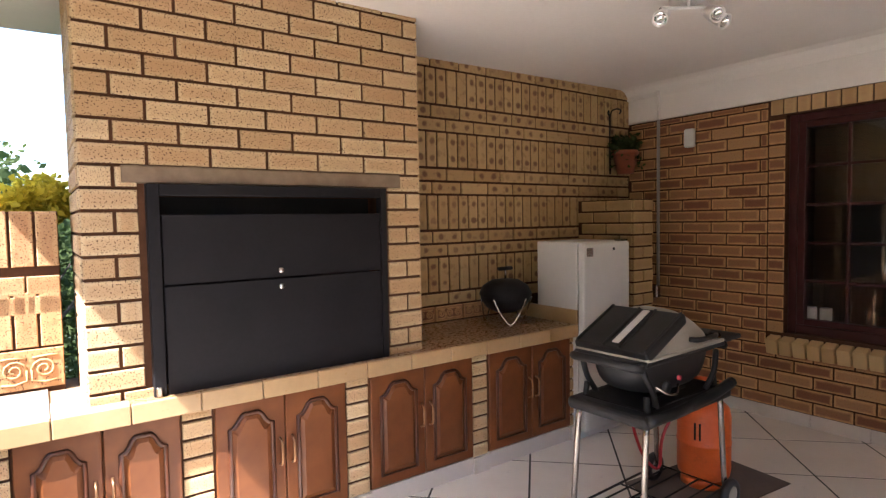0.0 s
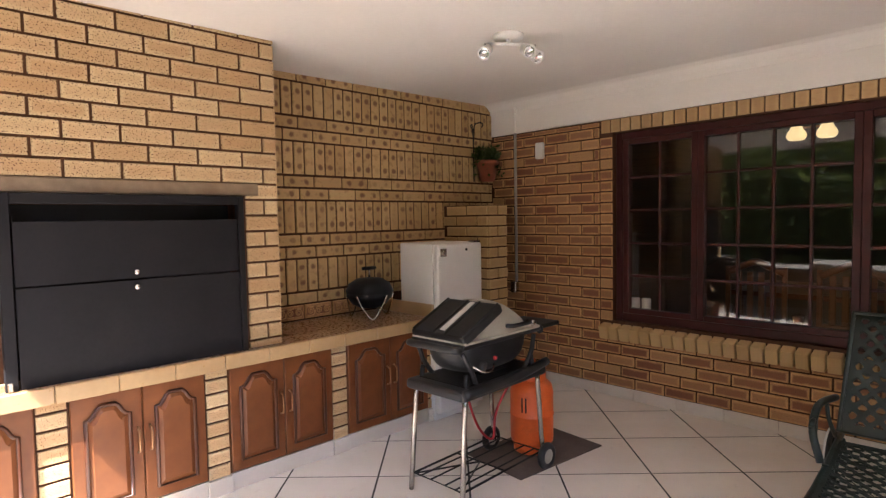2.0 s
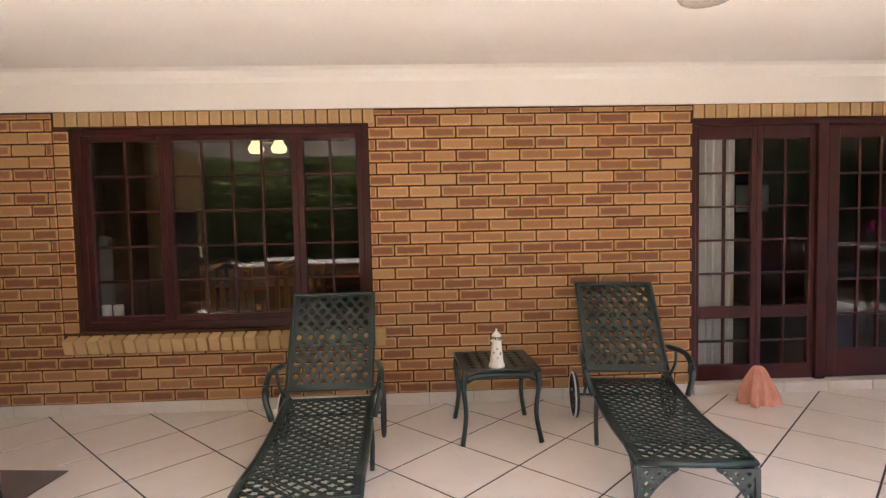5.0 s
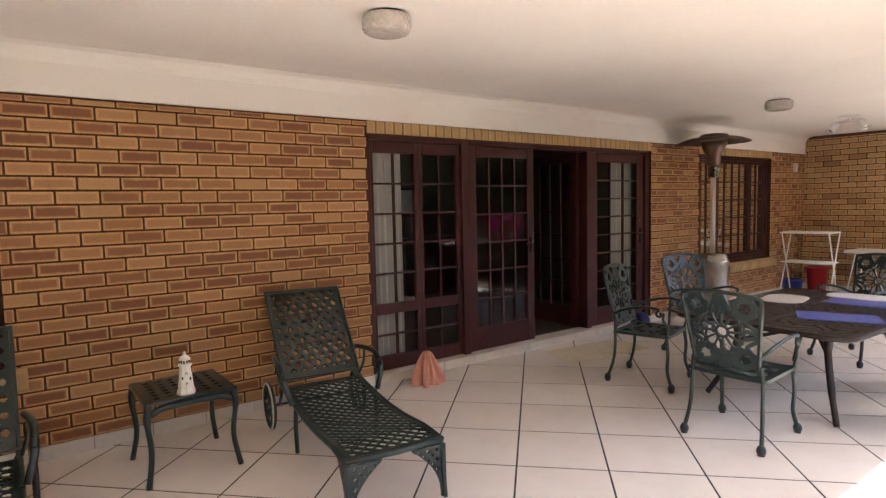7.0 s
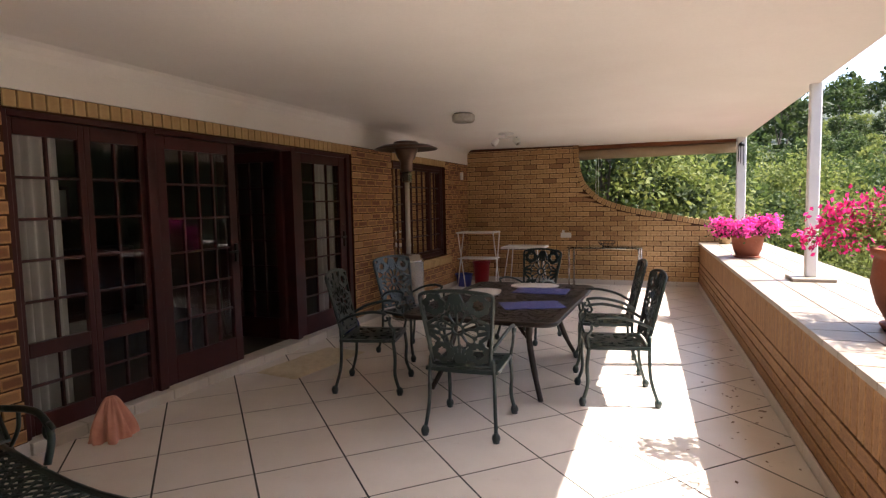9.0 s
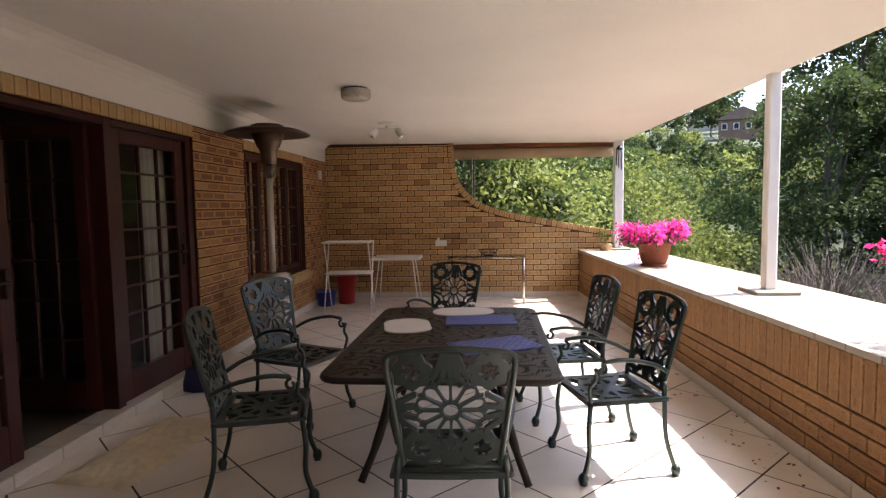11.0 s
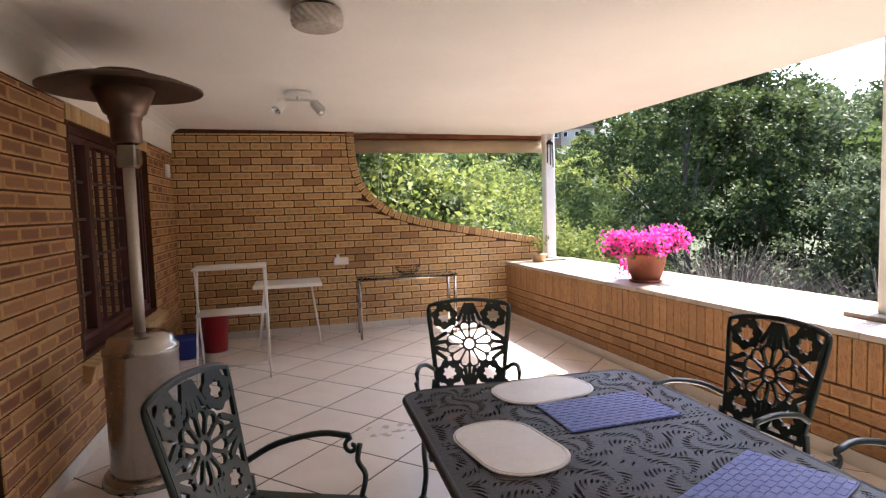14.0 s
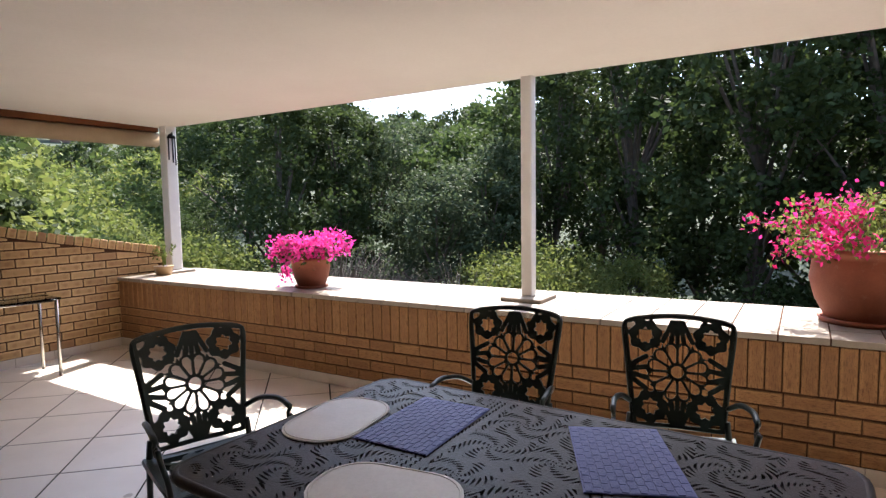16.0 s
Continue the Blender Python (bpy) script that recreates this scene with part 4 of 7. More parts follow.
table = thing("garden_table", "rectangular dark bronze cast aluminium table with scrollwork top", "table", pose(1.72, -4.87, 0, 0, 0, -1))
part("tabletop", pierced(-0.58, 0.58, -0.935, 0.935, 0.0056, table_field, lambda u, v: (u, v, TZ), 0.012), M_BRONZE, table)
rimpts = []
for sx, sy, a0 in ((1, 1, 0), (-1, 1, 90), (-1, -1, 180), (1, -1, 270)):
    for k in range(6):
        a = radians(a0 + 18 * k)
        rimpts.append((sx * 0.47 + 0.1 * math.cos(a), sy * 0.825 + 0.1 * math.sin(a), TZ - 0.014))
part("rim", one_tube(rimpts, 0.017, 8, closed=True), M_BRONZE, table, smooth=True)
# black sheets added below the top stand in for the shade in its holes
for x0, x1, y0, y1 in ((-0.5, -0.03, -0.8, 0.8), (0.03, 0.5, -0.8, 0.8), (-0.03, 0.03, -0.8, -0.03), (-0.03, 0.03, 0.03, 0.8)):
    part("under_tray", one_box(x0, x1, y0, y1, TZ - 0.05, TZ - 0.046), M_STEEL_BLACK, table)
for sx in (-1, 1):
    for sy in (-1, 1):
        part("leg", one_tube(smooth_path([(sx * 0.33, sy * 0.55, TZ - 0.02), (sx * 0.30, sy * 0.52, 0.45), (sx * 0.36, sy * 0.6, 0.2), (sx * 0.43, sy * 0.70, 0.02)], 5), [0.03] * 5 + [0.024] * 6 + [0.02] * 5, 8), M_BRONZE, table, smooth=True)
part("stretcher", one_tube([(-0.3, -0.52, 0.42), (0, 0, 0.5), (0.3, 0.52, 0.42)], 0.014, 6), M_BRONZE, table, smooth=True)
part("stretcher", one_tube([(0.3, -0.52, 0.42), (0, 0, 0.5), (-0.3, 0.52, 0.42)], 0.014, 6), M_BRONZE, table, smooth=True)


def white_mat(x, y, turn):
    mt = thing("placemat", "cream oval vinyl placemat on the garden table", "placemat", pose(x, y, TZ, 0, 0, turn), group="placemats")
    out = []
    for sx, sy, a0 in ((1, 1, 0), (-1, 1, 90), (-1, -1, 180), (1, -1, 270)):
        for k in range(7):
            a = radians(a0 + 15 * k)
            out.append((sx * 0.095 + 0.135 * math.cos(a), sy * 0.02 + 0.135 * math.sin(a)))
    part("sheet", slab(bmesh.new(), out, 0.002, 0.006), M_PLACE_W, mt)
    part("rim", one_tube([(x * 0.955, y * 0.94, 0.006) for x, y in out], 0.0028, 5, closed=True), M_PLACE_W, mt, smooth=True)


def blue_mat(x, y, turn):
    mt = thing("placemat", "blue woven vinyl placemat on the garden table", "placemat", pose(x, y, TZ, 0, 0, turn), group="placemats")
    part("sheet", one_box(-0.24, 0.24, -0.155, 0.155, 0.002, 0.005), M_PLACE_B, mt)
    bm = bmesh.new()
    n, k = 12, 20
    for i in range(n):
        for j in range(k):
            a, b = -0.236 + 0.472 * j / k, -0.152 + 0.304 * i / n
            if (i + j) % 2:
                box(bm, a + 0.001, a + 0.0225, b + 0.003, b + 0.0225, 0.005, 0.0078)
            else:
                box(bm, a - 0.0015, a + 0.025, b + 0.0015, b + 0.024, 0.005, 0.0066)
    ob = part("weave", bm, M_PLACE_B, mt)
    tagged(ob, kind="stuff")


white_mat(2.03, -5.11, 100)
white_mat(1.67, -5.62, 8)
blue_mat(1.54, -5.30, 2)
blue_mat(1.46, -4.58, 25)


# ---- loungers ----
def lounger(m):
    """Chaise with a raised back: local +x is the head, the hinge at x = 0."""
    c = thing("sun_lounger", "dark green cast lattice lounger with raised back and wheels", "lounger", m, group="loungers beside the side table")
    W = 0.255

    def seat_z(u):
        return 0.33 - 0.05 * math.sin(math.pi * (u + 1.16) / 1.16) - 0.03 * max(0.0, (-u - 0.98)) / 0.18

    def lattice(u, v):
        d = min(u + 1.16, 0.0 - u, W - abs(v))
        if d <= 0:
            return d
        p = 0.068
        a = abs(((u * 1.1 + v) / p) % 1 - 0.5) * p
        b = abs(((u * 1.1 - v) / p) % 1 - 0.5) * p
        return min(d, max(0.024 - d, 0.0056 - min(a, b) * 0.7))

    def back(u, v):
        d = min(u, 0.66 - u, W + 0.005 - abs(v))
        if d <= 0:
            return d
        p = 0.07
        a = abs(((u * 0.8 + v) / p) % 1 - 0.5) * p
        b = abs(((u * 0.8 - v) / p) % 1 - 0.5) * p
        q = math.hypot((u / p) % 1 - 0.5, (v / p) % 1 - 0.5) * p
        return min(d, max(0.034 - d, 0.0078 - min(a, b) * 0.62, 0.0105 - q))
    part("seat", pierced(-1.16, 0.0, -W, W, 0.0115, lattice, lambda u, v: (u, v, seat_z(u)), 0.009), M_CAST, c)
    part("backrest", pierced(0.0, 0.66, -W - 0.005, W + 0.005, 0.0115, back, lambda u, v: (0.03 + 0.62 * u + 0.12 * u * u * 0.5, v, 0.37 + 0.785 * u), 0.016), M_CAST, c)
    bm = one_tube([(0.02, -W, 0.37), (0.43, -W - 0.004, 0.886), (0.435, W + 0.004, 0.886), (0.02, W, 0.37)], 0.013, 6, closed=True)
    part("back_frame", bm, M_CAST, c, smooth=True)
    for s in (-1, 1):
        part("side_rail", one_tube([(u, s * W, seat_z(u) - 0.012) for u in (-1.16, -0.97, -0.7, -0.5, -0.3, -0.1, 0.12)], 0.015, 7), M_CAST, c, smooth=True)
        part("leg", one_tube(smooth_path([(-0.28, s * W, 0.3), (-0.275, s * (W + 0.005), 0.15), (-0.27, s * W, 0.0)], 3), 0.014, 7), M_CAST, c, smooth=True)
        bm = pierced(-1.21, -1.01, 0.0, 0.28, 0.01, leg_field, lambda u, v, s=s: (u - 0.02 * (0.28 - v) / 0.28, s * (W + 0.02 * (0.28 - v)), v), 0.016)
        part("foot_leg", bm, M_CAST, c)
        part("armrest", one_tube(smooth_path([(-0.27, s * (W + 0.02), 0.3), (-0.25, s * (W + 0.055), 0.42), (-0.17, s * (W + 0.06), 0.50), (-0.05, s * (W + 0.055), 0.515), (0.13, s * (W + 0.03), 0.5)], 4), 0.017, 8), M_CAST, c, smooth=True)
        part("arm_scroll", one_tube([(-0.225 + 0.05 * (1 - k / 15) * math.cos(2.6 - k * 0.6), s * (W + 0.058), 0.43 + 0.05 * (1 - k / 15) * math.sin(2.6 - k * 0.6)) for k in range(12)], 0.012, 7), M_CAST, c, smooth=True)
        part("arm_stay", one_tube(smooth_path([(0.02, s * (W + 0.05), 0.5), (0.0, s * (W + 0.035), 0.42), (0.03, s * (W + 0.01), 0.33)], 4), 0.01, 6), M_CAST, c, smooth=True)
        wheel = part("wheel", turned(tyre(0.155, 0.028), pose(0.2, s * (W + 0.055), 0.157, 90)), M_PLASTIC, c, "dark spoked wheel with worn pale tyre", True)
        bm = bmesh.new()
        for k in range(6):
            a = k * math.pi / 3
            tube(bm, [(0.2, s * (W + 0.055), 0.157), (0.2 + 0.14 * math.cos(a), s * (W + 0.055), 0.157 + 0.14 * math.sin(a))], 0.008, 6)
        part("spokes", bm, M_CAST, wheel, smooth=True)
        if s > 0:
            part("tread", turned(tyre(0.156, 0.0135, 0.006), pose(0.2, s * (W + 0.066), 0.157, 90)), M_WHITE, wheel, "worn pale rubber tyre", True)
    for s in (-1, 1):
        part("front_bracket", pierced(0.0, 0.2, 0.0, 0.27, 0.01, bracket_field, lambda u, v, s=s: (-1.175 - 0.02 * (0.28 - v), s * (W + 0.012 - u), v), 0.012), M_CAST, c)
    part("front_rail", one_tube([(-1.16, -W, seat_z(-1.16) - 0.01), (-1.18, 0, seat_z(-1.16) - 0.01), (-1.16, W, seat_z(-1.16) - 0.01)], 0.016, 7), M_CAST, c, smooth=True)
    part("axle", one_tube([(0.2, -W - 0.06, 0.157), (0.2, W + 0.06, 0.157)], 0.008, 6), M_CAST, c, smooth=True)
    for s in (-1, 1):
        part("axle_bracket", one_tube([(0.2, s * (W - 0.01), 0.157), (0.08, s * (W - 0.01), 0.31)], 0.011, 6), M_CAST, c, smooth=True)
    return c


def bracket_field(u, v):
    d = min(u + 0.001, 0.03 + 0.17 * (v / 0.27) ** 2.4 - u, v + 0.001, 0.27 - v)
    if d <= 0:
        return d
    p = 0.05
    a = abs(((u + v) / p) % 1 - 0.5) * p
    b = abs(((u - v) / p) % 1 - 0.5) * p
    return min(d, max(0.012 - d, 0.009 - min(a, b) * 0.7))


def leg_field(u, v):
    t = v / 0.28
    inner = -1.135 + 0.125 * t * t
    d = min(u + 1.18, inner - u, v, 0.28 - v)
    if d <= 0:
        return d
    p = 0.05
    a = abs(((u + v) / p) % 1 - 0.5) * p
    b = abs(((u - v) / p) % 1 - 0.5) * p
    return min(d, max(0.013 - d, 0.009 - min(a, b) * 0.7))


def tyre(r, half, thick=0.014, n=28):
    return one_tube([(r * math.cos(2 * math.pi * k / n) * (1 - thick / r), r * math.sin(2 * math.pi * k / n) * (1 - thick / r), 0) for k in range(n)], thick, 8, closed=True)


lounger(pose(3.18, 0.25, 0, 0, 0, 2))
lounger(pose(3.38, -1.62, 0, 0, 0, -6.5))

# ---- side table and lighthouse ----
st = thing("side_table", "small square dark green cast aluminium side table", "table", pose(3.44, -0.77, 0, 0, 0, 2) @ Matrix.Diagonal((0.88, 0.88, 1, 1)))
SZ = 0.46


def side_field(u, v):
    d = min(0.27 - abs(u), 0.27 - abs(v))
    if d <= 0:
        return d
    p = 0.075
    q = math.hypot((u / p) % 1 - 0.5, (v / p) % 1 - 0.5) * p
    a = math.atan2((v / p) % 1 - 0.5, (u / p) % 1 - 0.5)
    return min(d, max(0.03 - d, 0.017 + 0.006 * math.sin(4 * a) - abs(q - 0.035)))


part("tabletop", pierced(-0.27, 0.27, -0.27, 0.27, 0.009, side_field, lambda u, v: (u, v, SZ), 0.012), M_CAST, st)
part("rim", one_tube([(-0.265, -0.265, SZ - 0.012), (0.265, -0.265, SZ - 0.012), (0.265, 0.265, SZ - 0.012), (-0.265, 0.265, SZ - 0.012)], 0.015, 7, closed=True), M_CAST, st, smooth=True)
for sx in (-1, 1):
    for sy in (-1, 1):
        part("leg", one_tube(smooth_path([(sx * 0.25, sy * 0.25, SZ - 0.01), (sx * 0.262, sy * 0.262, 0.36), (sx * 0.245, sy * 0.245, 0.18), (sx * 0.275, sy * 0.275, 0.0)], 4), [0.022] * 5 + [0.017] * 7 + [0.019], 8), M_CAST, st, smooth=True)
    part("apron", one_tube(smooth_path([(sx * 0.25, -0.24, SZ - 0.07), (sx * 0.255, -0.15, SZ - 0.04), (sx * 0.255, 0.15, SZ - 0.04), (sx * 0.25, 0.24, SZ - 0.07)], 4), 0.019, 8), M_CAST, st, smooth=True)
lh = thing("lighthouse_ornament", "cream ceramic lighthouse ornament on the side table", "ornament", pose(3.27, -0.76, SZ))
part("base", turned(one_lathe([(0, 0), (0.05, 0), (0.05, 0.012), (0.043, 0.03), (0, 0.03)], 8), pose(0, 0, 0)), M_WICK, lh)
tower = part("tower", one_lathe([(0.042, 0.03), (0.028, 0.155), (0, 0.155)], 8), M_WICK, lh)
for a, z in ((180, 0.06), (180, 0.115), (215, 0.085), (140, 0.09)):
    part("window", turned(one_box(-0.005, 0.005, -0.005, 0.005, -0.008, 0.008), pose(0, 0, 0, 0, 0, a) @ pose(0.036 - (z - 0.03) * 0.11, 0, z)), M_STEEL_BLACK, tower, "small dark painted window")
part("gallery", one_lathe([(0, 0.155), (0.036, 0.155), (0.036, 0.163), (0, 0.163)], 12), M_WICK, lh)
part("lantern", one_lathe([(0.02, 0.163), (0.02, 0.192), (0, 0.192)], 8), M_WICK, lh, "cream lantern room")
for k in range(8):
    part("lantern_pane", turned(one_box(0.0185, 0.0205, -0.004, 0.004, 0.17, 0.186), pose(0, 0, 0, 0, 0, 22.5 + 45 * k)), M_STEEL_BLACK, lh, "small dark lantern pane")
part("roof", one_lathe([(0.032, 0.19), (0.026, 0.2), (0.01, 0.215), (0.006, 0.226), (0.007, 0.232), (0, 0.237)], 12), M_WICK, lh)


# ---- gas barbecue on its cart ----
bq = thing("gas_barbecue", "portable gas barbecue with grey lid on a folding cart", "barbecue", pose(2.2, 1.94, 0, 0, 0, 2))


def shell(rx, ry, z0, rz, power=0.55, n=32, rings=7, flat=1.0):
    """Rounded bowl or lid: rises (rz > 0) or sinks (rz < 0) from the rim at z0."""
    bm = bmesh.new()
    rows = []
    for k in range(rings + 1):
        t = k / rings * math.pi / 2
        s = max(0.0, math.cos(t)) ** power
        row = []
        for i in range(n):
            a = 2 * math.pi * i / n
            ca, sa = math.cos(a), math.sin(a)
            x = math.copysign(abs(ca) ** 0.7, ca) * rx
            y = math.copysign(abs(sa) ** 0.7, sa) * ry
            row.append(bm.verts.new((x * max(s, 0.02), y * max(s, 0.02), z0 + rz * math.sin(t))))
        rows.append(row)
    for p, q in zip(rows, rows[1:]):
        for i in range(n):
            bm.faces.new((p[i], p[(i + 1) % n], q[(i + 1) % n], q[i]))
    bm.faces.new(rows[-1])
    bmesh.ops.recalc_face_normals(bm, faces=bm.faces)
    return bm


part("firebox", shell(0.315, 0.215, 0.85, -0.17, 0.32), M_PLASTIC, bq, "black enamelled firebox", True)
part("rim", one_box(-0.34, 0.34, -0.228, 0.228, 0.835, 0.86, 0.012, 2), M_PLASTIC, bq)
FOLD_A, FOLD_B = (-0.335, 0.885), (-0.03, 1.02)


def fold_z(x):
    return FOLD_A[1] + (FOLD_B[1] - FOLD_A[1]) * (x - FOLD_A[0]) / (FOLD_B[0] - FOLD_A[0])


lid_bm = bmesh.new()
lid_rows = []
for k in range(13):
    r = 1 - k / 12.5
    row = []
    for i in range(48):
        ca, sa = math.cos(2 * math.pi * i / 48), math.sin(2 * math.pi * i / 48)
        x, y = math.copysign(abs(ca) ** 0.72, ca) * 0.327 * r, math.copysign(abs(sa) ** 0.72, sa) * 0.222 * r
        peak = 0.165 * (1 - 0.62 * ((x - FOLD_B[0]) / 0.357) ** 2) if x > FOLD_B[0] else 0.165 - 0.5 * (FOLD_B[0] - x)
        z = 0.868 + peak * (1 - r ** 3.0) ** 0.62
        if x < FOLD_B[0]:
            z = min(z, fold_z(x) - 0.004)
        row.append(lid_bm.verts.new((x, y + 0.12 * (z - 0.868), z)))
    lid_rows.append(row)
for p, q in zip(lid_rows, lid_rows[1:]):
    for i in range(48):
        lid_bm.faces.new((p[i], p[(i + 1) % 48], q[(i + 1) % 48], q[i]))
lid_bm.faces.new(lid_rows[-1])
bmesh.ops.recalc_face_normals(lid_bm, faces=lid_bm.faces)
lid = part("lid", lid_bm, M_LID, bq, "champagne grey domed lid", True)
part("lid_lip", one_box(-0.33, 0.33, -0.226, 0.226, 0.856, 0.872, 0.007, 2), M_LID, lid)


def sloped(x0, x1, y0, y1, rise, thick, bevel=0.006):
    """A board lying on the slope of the folded shelf."""
    length = math.hypot(FOLD_B[0] - FOLD_A[0], FOLD_B[1] - FOLD_A[1])
    tilt = math.degrees(math.atan2(FOLD_B[1] - FOLD_A[1], FOLD_B[0] - FOLD_A[0]))
    return turned(one_box(x0 * length, x1 * length, y0, y1, rise - thick, rise, bevel, 2), pose(FOLD_A[0], 0, FOLD_A[1], 0, -tilt, 0))


fold = part("folded_shelf", sloped(0.0, 1.0, -0.225, 0.225, 0.012, 0.05, 0.012), M_PLASTIC, bq, "black side shelf folded over the lid")
for y in (-0.215, -0.07, 0.03, 0.2):
    part("rib", sloped(0.03, 0.97, y, y + 0.014, 0.021, 0.02, 0.003), M_PLASTIC, fold)
part("stripe", sloped(0.12, 0.93, -0.035, 0.005, 0.017, 0.006, 0.001), M_FRIDGE, fold, "pale grey sticker strip")
part("handle", one_tube(smooth_path([(0.03, -0.205, 0.905), (0.05, -0.245, 0.905), (0.13, -0.25, 0.905), (0.21, -0.245, 0.905), (0.23, -0.2, 0.905)], 3), 0.012, 7), M_PLASTIC, lid, "black lid handle", True)
part("gauge", turned(one_lathe([(0.022, 0), (0.022, 0.012), (0, 0.014)], 14), pose(0.29, -0.2, 0.88, 90)), M_CHROME, lid, "round steel thermometer", True)
shelf = part("side_shelf", one_box(0.34, 0.63, -0.16, 0.16, 0.825, 0.85, 0.01, 2), M_PLASTIC, bq, "black folding side shelf")
part("shelf_hinge", one_tube([(0.31, -0.1, 0.838), (0.36, -0.1, 0.838)], 0.025, 8), M_PLASTIC, shelf, smooth=True)
part("shelf_hinge", one_tube([(0.31, 0.1, 0.838), (0.36, 0.1, 0.838)], 0.025, 8), M_PLASTIC, shelf, smooth=True)
part("control_knob", turned(one_lathe([(0.026, 0), (0.026, 0.015), (0.018, 0.024), (0, 0.024)], 14), pose(-0.2, -0.225, 0.74, 90)), M_PLASTIC, bq, "black gas control knob", True)
part("ignition", one_tube(smooth_path([(-0.27, -0.19, 0.71), (-0.23, -0.22, 0.68), (-0.16, -0.22, 0.67), (-0.1, -0.19, 0.69)], 3), 0.006, 6), M_CHROME, bq, "bent chrome gas tube", True)
tray = part("tray", one_box(-0.35, 0.35, -0.205, 0.205, 0.545, 0.60, 0.02, 3), M_PLASTIC, bq, "black plastic cart tray")
part("tray_lip", one_tube(smooth_path([(-0.35, -0.21, 0.59), (-0.2, -0.235, 0.60), (-0.02, -0.205, 0.585), (0.15, -0.225, 0.61), (0.34, -0.205, 0.62)], 4), 0.024, 8), M_PLASTIC, tray, smooth=True)
for sx in (-1, 1):
    part("end_grip", one_tube(smooth_path([(sx * 0.33, -0.17, 0.79), (sx * 0.375, -0.13, 0.80), (sx * 0.385, 0.0, 0.805), (sx * 0.375, 0.13, 0.80), (sx * 0.33, 0.17, 0.79)], 3), 0.019, 8), M_PLASTIC, bq, "moulded black end handle", True)
    for sy in (-1, 1):
        part("cradle", one_tube(smooth_path([(sx * 0.2, sy * 0.15, 0.60), (sx * 0.25, sy * 0.165, 0.68), (sx * 0.3, sy * 0.15, 0.77)], 3), 0.013, 7), M_PLASTIC, bq, smooth=True)
part("red_igniter", turned(one_lathe([(0.011, 0), (0.011, 0.012), (0, 0.014)], 12), pose(-0.1, -0.19, 0.72, 90)), M_RED, bq, "small red ignition button", True)
part("tray_well", one_box(-0.29, 0.29, -0.16, 0.16, 0.598, 0.606, 0.004), M_STEEL_BLACK, tray)
part("drip_pan", box(one_box(-0.1, 0.12, -0.1, 0.1, 0.612, 0.63, 0.003), -0.09, 0.11, -0.09, 0.09, 0.628, 0.645, 0.003), M_STEEL_BLACK, bq, "dark steel drip pan")
for sx, lab in ((-1, ""), (1, "")):
    for sy in (-1, 1):
        part("leg", one_tube(smooth_path([(sx * 0.30, sy * 0.17, 0.57), (sx * 0.315, sy * 0.172, 0.4), (sx * 0.33, sy * 0.175, 0.2), (sx * 0.345, sy * 0.178, 0.015 if sx < 0 else 0.075)], 3), 0.0135, 8), M_STEEL, bq, "grey tubular steel leg", True)
        part("leg_bracket", one_tube([(sx * 0.27, sy * 0.15, 0.66), (sx * 0.28, sy * 0.16, 0.56)], 0.014, 6), M_PLASTIC, bq, smooth=True)
for sy in (-1, 1):
    wheel = part("wheel", turned(tyre(0.076, 0.02, 0.021, 22), pose(0.345, sy * 0.2, 0.078, 90)), M_PLASTIC, bq, "small black plastic wheel", True)
    part("rim", turned(one_lathe([(0.046, -0.014), (0.05, 0), (0.046, 0.014), (0.02, 0.017), (0, 0.017), (0, -0.017), (0.02, -0.017), (0.046, -0.014)], 18), pose(0.345, sy * 0.2, 0.078, 90)), M_LID, wheel, "pale grey wheel rim", True)
for o in bq.children:
    if o.name.split(".")[0] in ("firebox", "rim", "lid", "folded_shelf", "side_shelf", "control_knob"):
        o.matrix_basis = pose(0, 0, -0.045) @ Matrix.Diagonal((0.95, 0.82, 1, 1))
rack = part("wire_rack", one_tube([(-0.33, -0.17, 0.1), (-0.33, 0.17, 0.1), (0.34, 0.17, 0.1), (0.34, -0.17, 0.1)], 0.006, 6, closed=True), M_STEEL_BLACK, bq, "black wire base rack", True)
for ends in [((-0.33, y, 0.1), (0.34, y, 0.1)) for y in (-0.12, -0.05, 0.05, 0.12)] + [((0.0, -0.17, 0.1), (0.0, 0.17, 0.1)), ((-0.33, -0.16, 0.1), (0.0, 0.0, 0.1)), ((0.0, 0.0, 0.1), (-0.33, 0.16, 0.1))]:
    part("wire", one_tube(ends, 0.0045, 6), M_STEEL_BLACK, rack, smooth=True)
part("gas_hose", one_tube(smooth_path([(0.02, 0.1, 0.55), (0.1, 0.17, 0.4), (0.18, 0.16, 0.2), (0.26, 0.12, 0.12), (0.3, 0.12, 0.28), (0.42, 0.08, 0.47)], 5), 0.008, 7), M_RED, bq, "looped orange-red gas hose", True)

